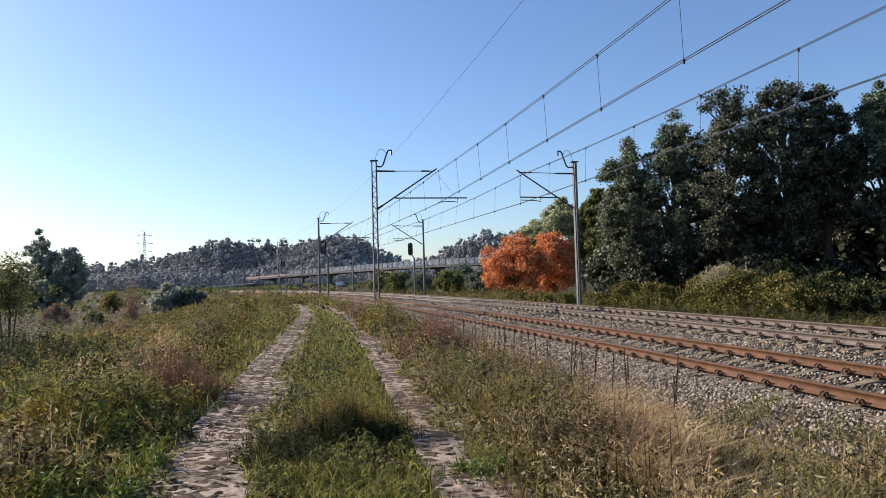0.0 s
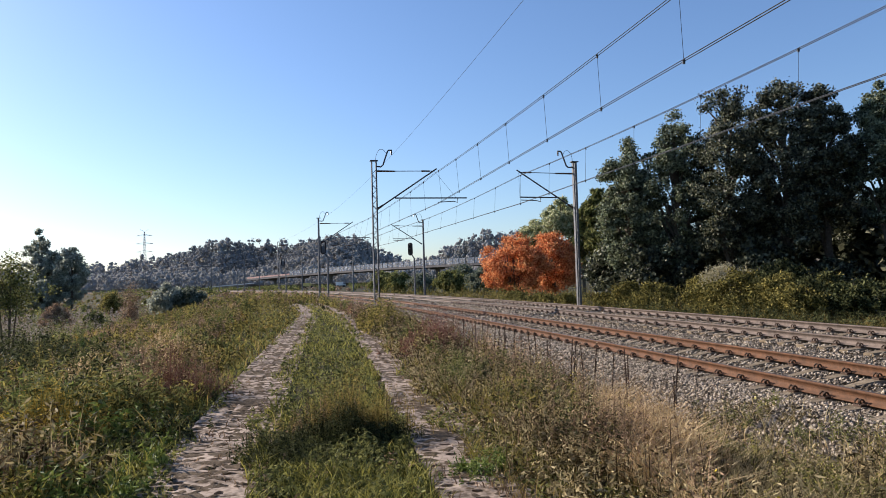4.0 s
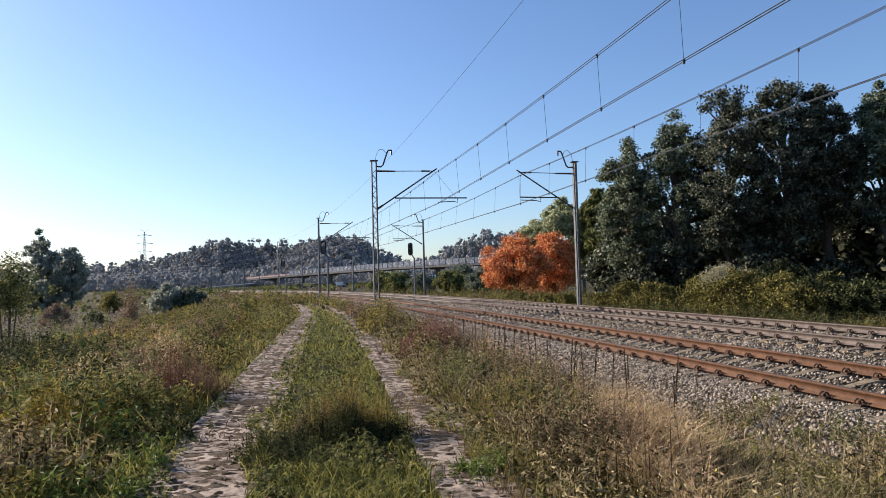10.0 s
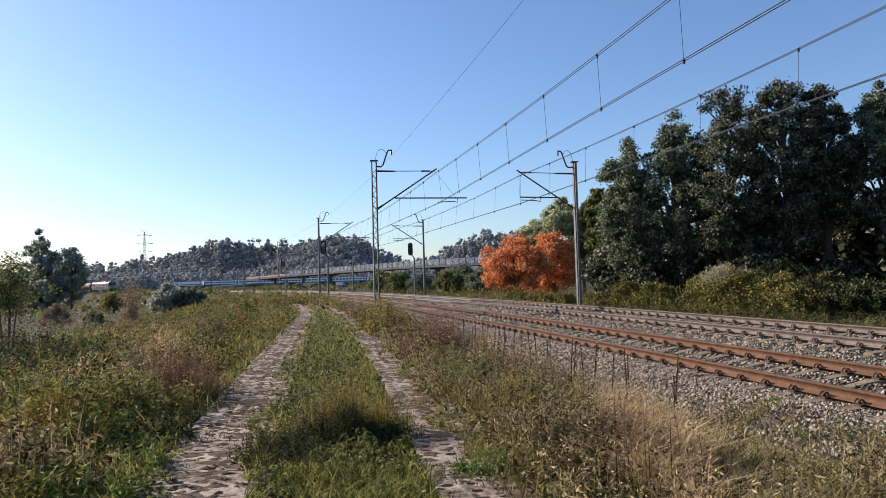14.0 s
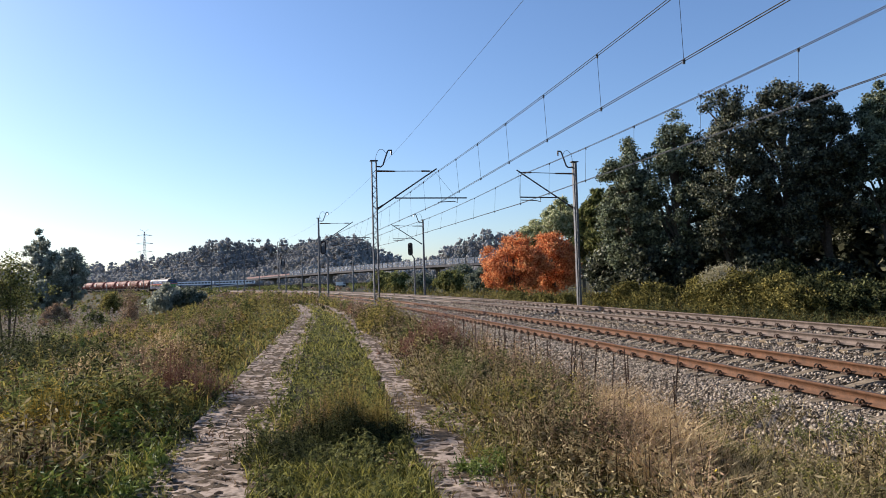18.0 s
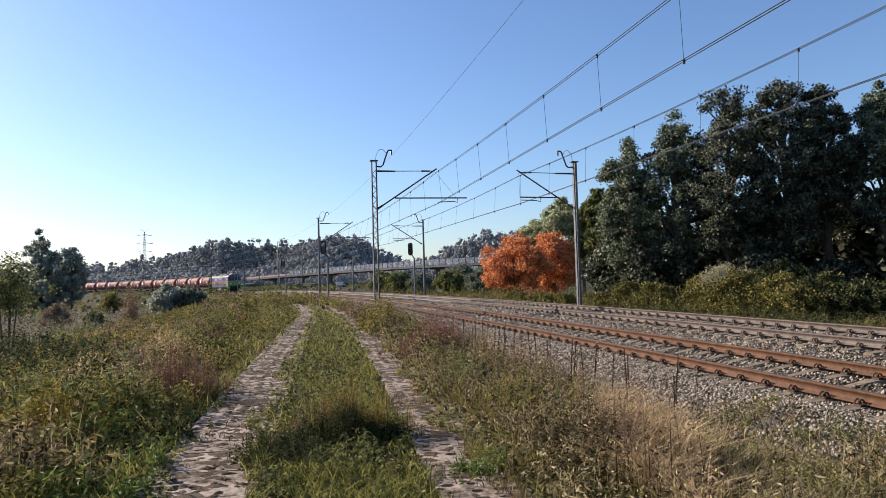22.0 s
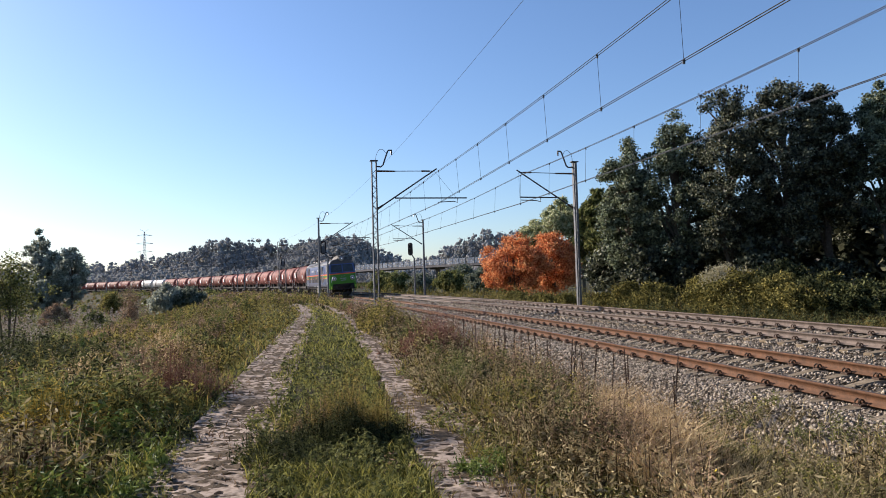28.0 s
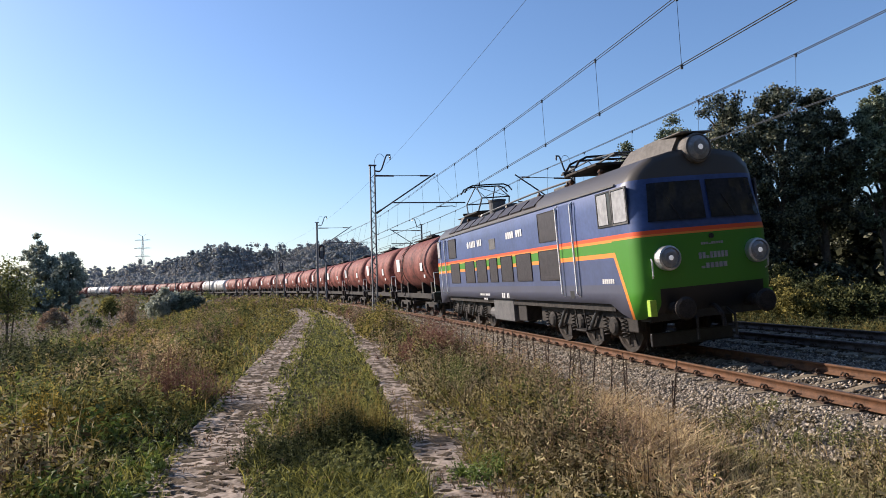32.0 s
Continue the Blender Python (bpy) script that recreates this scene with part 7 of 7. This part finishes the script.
# Grey-painted steel, paled further to stand for distance haze.
M_PYLON = mat("pylon_steel", (0.30, 0.31, 0.33), (0.46, 0.47, 0.49), 0.5, 0.6, 0.3, bump=0)


def build_pylon(x, y, h):
    z0 = float(ground_z(x, y)) - 1
    p_ = empty("power_pylon", "tall lattice power pylon on the distant ridge", "pylon", at=Matrix.Translation((x, y, z0)))
    w = lambda z: np.interp(z, [0, h * 0.55, h], [4.0, 1.5, 0.5])
    for sx in (-1, 1):
        for sy in (-1, 1):
            part("leg", tube([(sx * w(z), sy * w(z), z) for z in np.linspace(0, h, 6)], 0.22, 4), M_PYLON, p_)
    zs = np.linspace(0, h, 12)
    for a, b in zip(zs, zs[1:]):
        for sy in (-1, 1):
            for sx in (-1, 1):
                part("brace", rod((-sx * w(a), sy * w(a), a), (sx * w(b), sy * w(b), b), 0.13, seg=4), M_PYLON, p_)
    for z, r in ((h * 0.62, 11), (h * 0.77, 12), (h * 0.92, 11)):
        bm = bmesh.new()
        for sg in (-1, 1):
            rod((0, 0, z), (sg * r, 0, z + 0.3), 0.25, seg=4, bm=bm)
            rod((0, 0, z + 2.2), (sg * r, 0, z + 0.3), 0.18, seg=4, bm=bm)
        part("cross_arm", bm, M_PYLON, p_)
    for sg in (-1, 1):
        part("earth_peak", rod((sg * 0.4, 0, h), (sg * 6, 0, h + 3), 0.2, seg=4), M_PYLON, p_)


build_pylon(-416.0, 950.0, 84.5 - float(ground_z(-416.0, 950.0)))


def signal(s, u, zh, front, label, k_=1.0):
    x, y, a = line(s, u)
    zb = float(ground_z(x, y)) - 0.1
    zr = float(rail_z(s, 0))
    t = empty("railway_signal", label, "signal", "railway signals", Matrix.Translation((float(x), float(y), 0)) @ Matrix.Rotation(-float(a), 4, "Z"))
    part("post", rod((0, 0, zb), (0, 0, zr + zh - 0.9), 0.09, 0.08, 10), M_GALV, t)
    part("bracket", tube([(0, 0, zr + zh - 1.0), (-0.15, 0, zr + zh - 0.75), (-0.4, 0, zr + zh - 0.4)], 0.06, 6), M_DKSTEEL, t)
    bm = bmesh.new()
    n = 20
    pts = [(-0.4 + 0.30 * k_ * math.cos(q), 0, zr + zh + k_ * (0.30 * math.sin(q) + (0.5 if math.sin(q) > 0 else -0.5))) for q in np.linspace(0, 2 * math.pi, n)]
    if front:
        f1 = [bm.verts.new((px, -0.03, pz)) for px, _, pz in pts[:-1]]
        f2 = [bm.verts.new((px, 0.03, pz)) for px, _, pz in pts[:-1]]
        bm.faces.new(f1)
        bm.faces.new(f2)
        for k in range(n - 1):
            bm.faces.new((f1[k], f1[(k + 1) % (n - 1)], f2[(k + 1) % (n - 1)], f2[k]))
        part("backplate", bm, M_BLACK, t, "black oval backplate")
        for k in range(3):
            ln = part("lamp_hood", rod((-0.4, -0.30, zr + zh + 0.5 - 0.5 * k), (-0.4, -0.03, zr + zh + 0.5 - 0.5 * k), 0.12, seg=12), M_BLACK, t)
            part("lamp_glass", rod((-0.4, -0.26, zr + zh + 0.5 - 0.5 * k), (-0.4, -0.24, zr + zh + 0.5 - 0.5 * k), 0.1, seg=12), M_GLASS, ln)
    else:
        part("backplate", tube(pts, 0.075, 6), M_BLACK, t, "black oval backplate rim")
        part("lamp_housing", box(-0.55, -0.25, -0.1, 0.25, zr + zh - 0.55, zr + zh + 0.1, 0.03), M_DKSTEEL, t)
    part("ladder", box(-0.06, 0.06, 0.09, 0.13, zb + 0.5, zr + zh - 1.1), M_DKSTEEL, t)


signal(71.8, D2 + 2.6, 4.85, True, "black oval railway signal on a bent grey post", 0.85)
signal(66.0, -3.1, 4.85, False, "black oval railway signal seen beside the mast", 0.72)
signal(103.0, -3.0, 4.7, False, "small black railway signal far along the track", 0.7)
signal(150.0, -3.4, 5.3, False, "black oval railway signal far along the track")


# far line with its passenger train
FAR_Y, FAR_Z = 440.0, 2.6
fl = empty("far_railway", "far straight railway embankment", "railway", kind="structure")
part("far_embankment", deck_piece((-330.0, FAR_Y), (260.0, FAR_Y), FAR_Z - 0.2, FAR_Z - 0.2, 3.5, 4.0), M_SOIL, fl)
part("far_rail", box(-330, 260, FAR_Y - 0.8, FAR_Y - 0.7, FAR_Z - 0.2, FAR_Z), M_RUST, fl)
M_COACH = mat("coach_white", (0.78, 0.79, 0.81), (0.88, 0.89, 0.90), 0.5, 0.4, bump=0.02)
M_COACHB = mat("coach_blue", (0.05, 0.08, 0.16), (0.08, 0.12, 0.22), 0.5, 0.4, bump=0.02)


def build_coach():
    c = empty("passenger_coach", "white passenger coach with a dark blue lower band", "railway coach", "coaches of the passenger train")
    part("body", box(-12.9, 12.9, -1.42, 1.42, 1.5, 3.7, 0.12), M_COACH, c)
    part("roof", box(-12.85, 12.85, -1.3, 1.3, 3.66, 4.05, 0.18), M_GALV, c)
    part("skirt", box(-12.9, 12.9, -1.43, 1.43, 1.05, 1.5, 0.04), M_COACHB, c, "dark blue lower band")
    for k in range(11):
        x = -10.6 + k * 2.12
        part("window", box(x - 0.7, x + 0.7, -1.46, -1.38, 2.25, 3.1, 0.02), M_GLASS, c)
    for x in (-12.2, 12.2):
        part("door", box(x - 0.4, x + 0.4, -1.46, -1.38, 1.2, 3.3, 0.02), M_COACHB, c)
    for x in (-9.3, 9.3):
        part("bogie", box(x - 1.8, x + 1.8, -1.1, 1.1, 0.35, 1.05, 0.05), M_BOGIE, c)
        for d in (-1.25, 1.25):
            part("wheelset", rod((x + d, -0.8, 0.46), (x + d, 0.8, 0.46), 0.46, seg=14), M_WHEEL, c)
    return c


def build_far_loco():
    c = empty("express_locomotive", "pale electric locomotive of the passenger train", "locomotive")
    part("body", box(-9.2, 9.2, -1.45, 1.45, 1.1, 3.75, 0.25), M_COACH, c)
    part("roof", box(-8.6, 8.6, -1.2, 1.2, 3.7, 4.1, 0.12), M_GREY, c)
    part("band", box(-8.8, 8.8, -1.48, -1.42, 1.5, 2.0), M_COACHB, c, "dark blue side band")
    for x in (-8.0, 8.0):
        part("cab_window", box(x - 0.5, x + 0.5, -1.49, -1.42, 2.6, 3.3), M_GLASS, c)
    for x in (-5.2, 5.2):
        part("bogie", box(x - 1.9, x + 1.9, -1.15, 1.15, 0.3, 1.1, 0.05), M_BOGIE, c)
    part("pantograph", tube([(5.0, 0, 4.1), (6.2, 0, 4.8), (5.1, 0, 5.5)], 0.06, 5), M_DKSTEEL, c)
    return c


far_cars = [build_far_loco(), build_coach()]
for i in range(6):
    far_cars.append(copy_thing(far_cars[1], Matrix()))


def far_pose(t, k):
    """The k-th vehicle of the passenger train, running to the left."""
    front = -60.0 - 38.0 * (t - 11.0)
    mid = front + 9.7 + (0 if k == 0 else 9.9 + 13.2 + 26.4 * (k - 1))
    return pose(mid, FAR_Y, FAR_Z)


def build_vehicle(x, y, z, l, h, m1, label, name):
    v = empty(name, label, "vehicle", at=Matrix.Translation((x, y, z)))
    part("body", box(-l / 2, l * 0.2, -1.1, 1.1, 0.7, h, 0.1), m1, v)
    part("cab", box(l * 0.23, l / 2, -1.05, 1.05, 0.6, h * 0.8, 0.15), m1, v)
    part("windscreen", box(l * 0.3, l / 2 + 0.01, -1.07, 1.07, h * 0.5, h * 0.72, 0.02), M_GLASS, v)
    for xx in (-l * 0.32, l * 0.34):
        for sy in (-1, 1):
            part("wheel", rod((xx, sy * 0.75, 0.45), (xx, sy * 1.1, 0.45), 0.45, seg=14), M_BLACK, v)


M_YPAINT = mat("yellow_paint", (0.55, 0.42, 0.12), (0.72, 0.56, 0.2), 1, 0.5, bump=0.05)
xx, yy = -52.0, 262.0
build_vehicle(xx, yy, float(ground_z(xx, yy)) + 0.0, 4.6, 2.0, M_YPAINT, "yellow works lorry parked under the viaduct", "works_lorry")
xx, yy = -39.5, 262.0
build_vehicle(xx, yy, float(ground_z(xx, yy)) + 0.0, 3.6, 2.1, M_WHITE, "white van parked under the viaduct", "parked_van")


# ---------------------------------------------------------------- what moves
def motions():
    times = [float(t) for t in range(0, 28)] + [27.0 + 0.5 * k for k in range(2, 11)]
    walk(loco, [(t, vehicle_pose(train_s(t) - 10.10, 5.15)) for t in times])
    for w in loco_wheels:
        rest = w.matrix_basis.translation.copy()
        rows = []
        for k in range(961):
            t = k / 30.0
            rows.append((t, Matrix.Translation(rest) @ Matrix.Rotation(-((train_s(0.0) - train_s(t)) / 0.625) % (2 * math.pi), 4, "X")))
        walk(w, rows)
    for i, w in enumerate(wagons):
        walk(w, [(t, vehicle_pose(train_s(t) + WL * (i + 0.5), 3.3)) for t in times])
    for k, c in enumerate(far_cars):
        walk(c, [(t, far_pose(t, k)) for t in (0.0, 16.0, 32.0)])


motions()
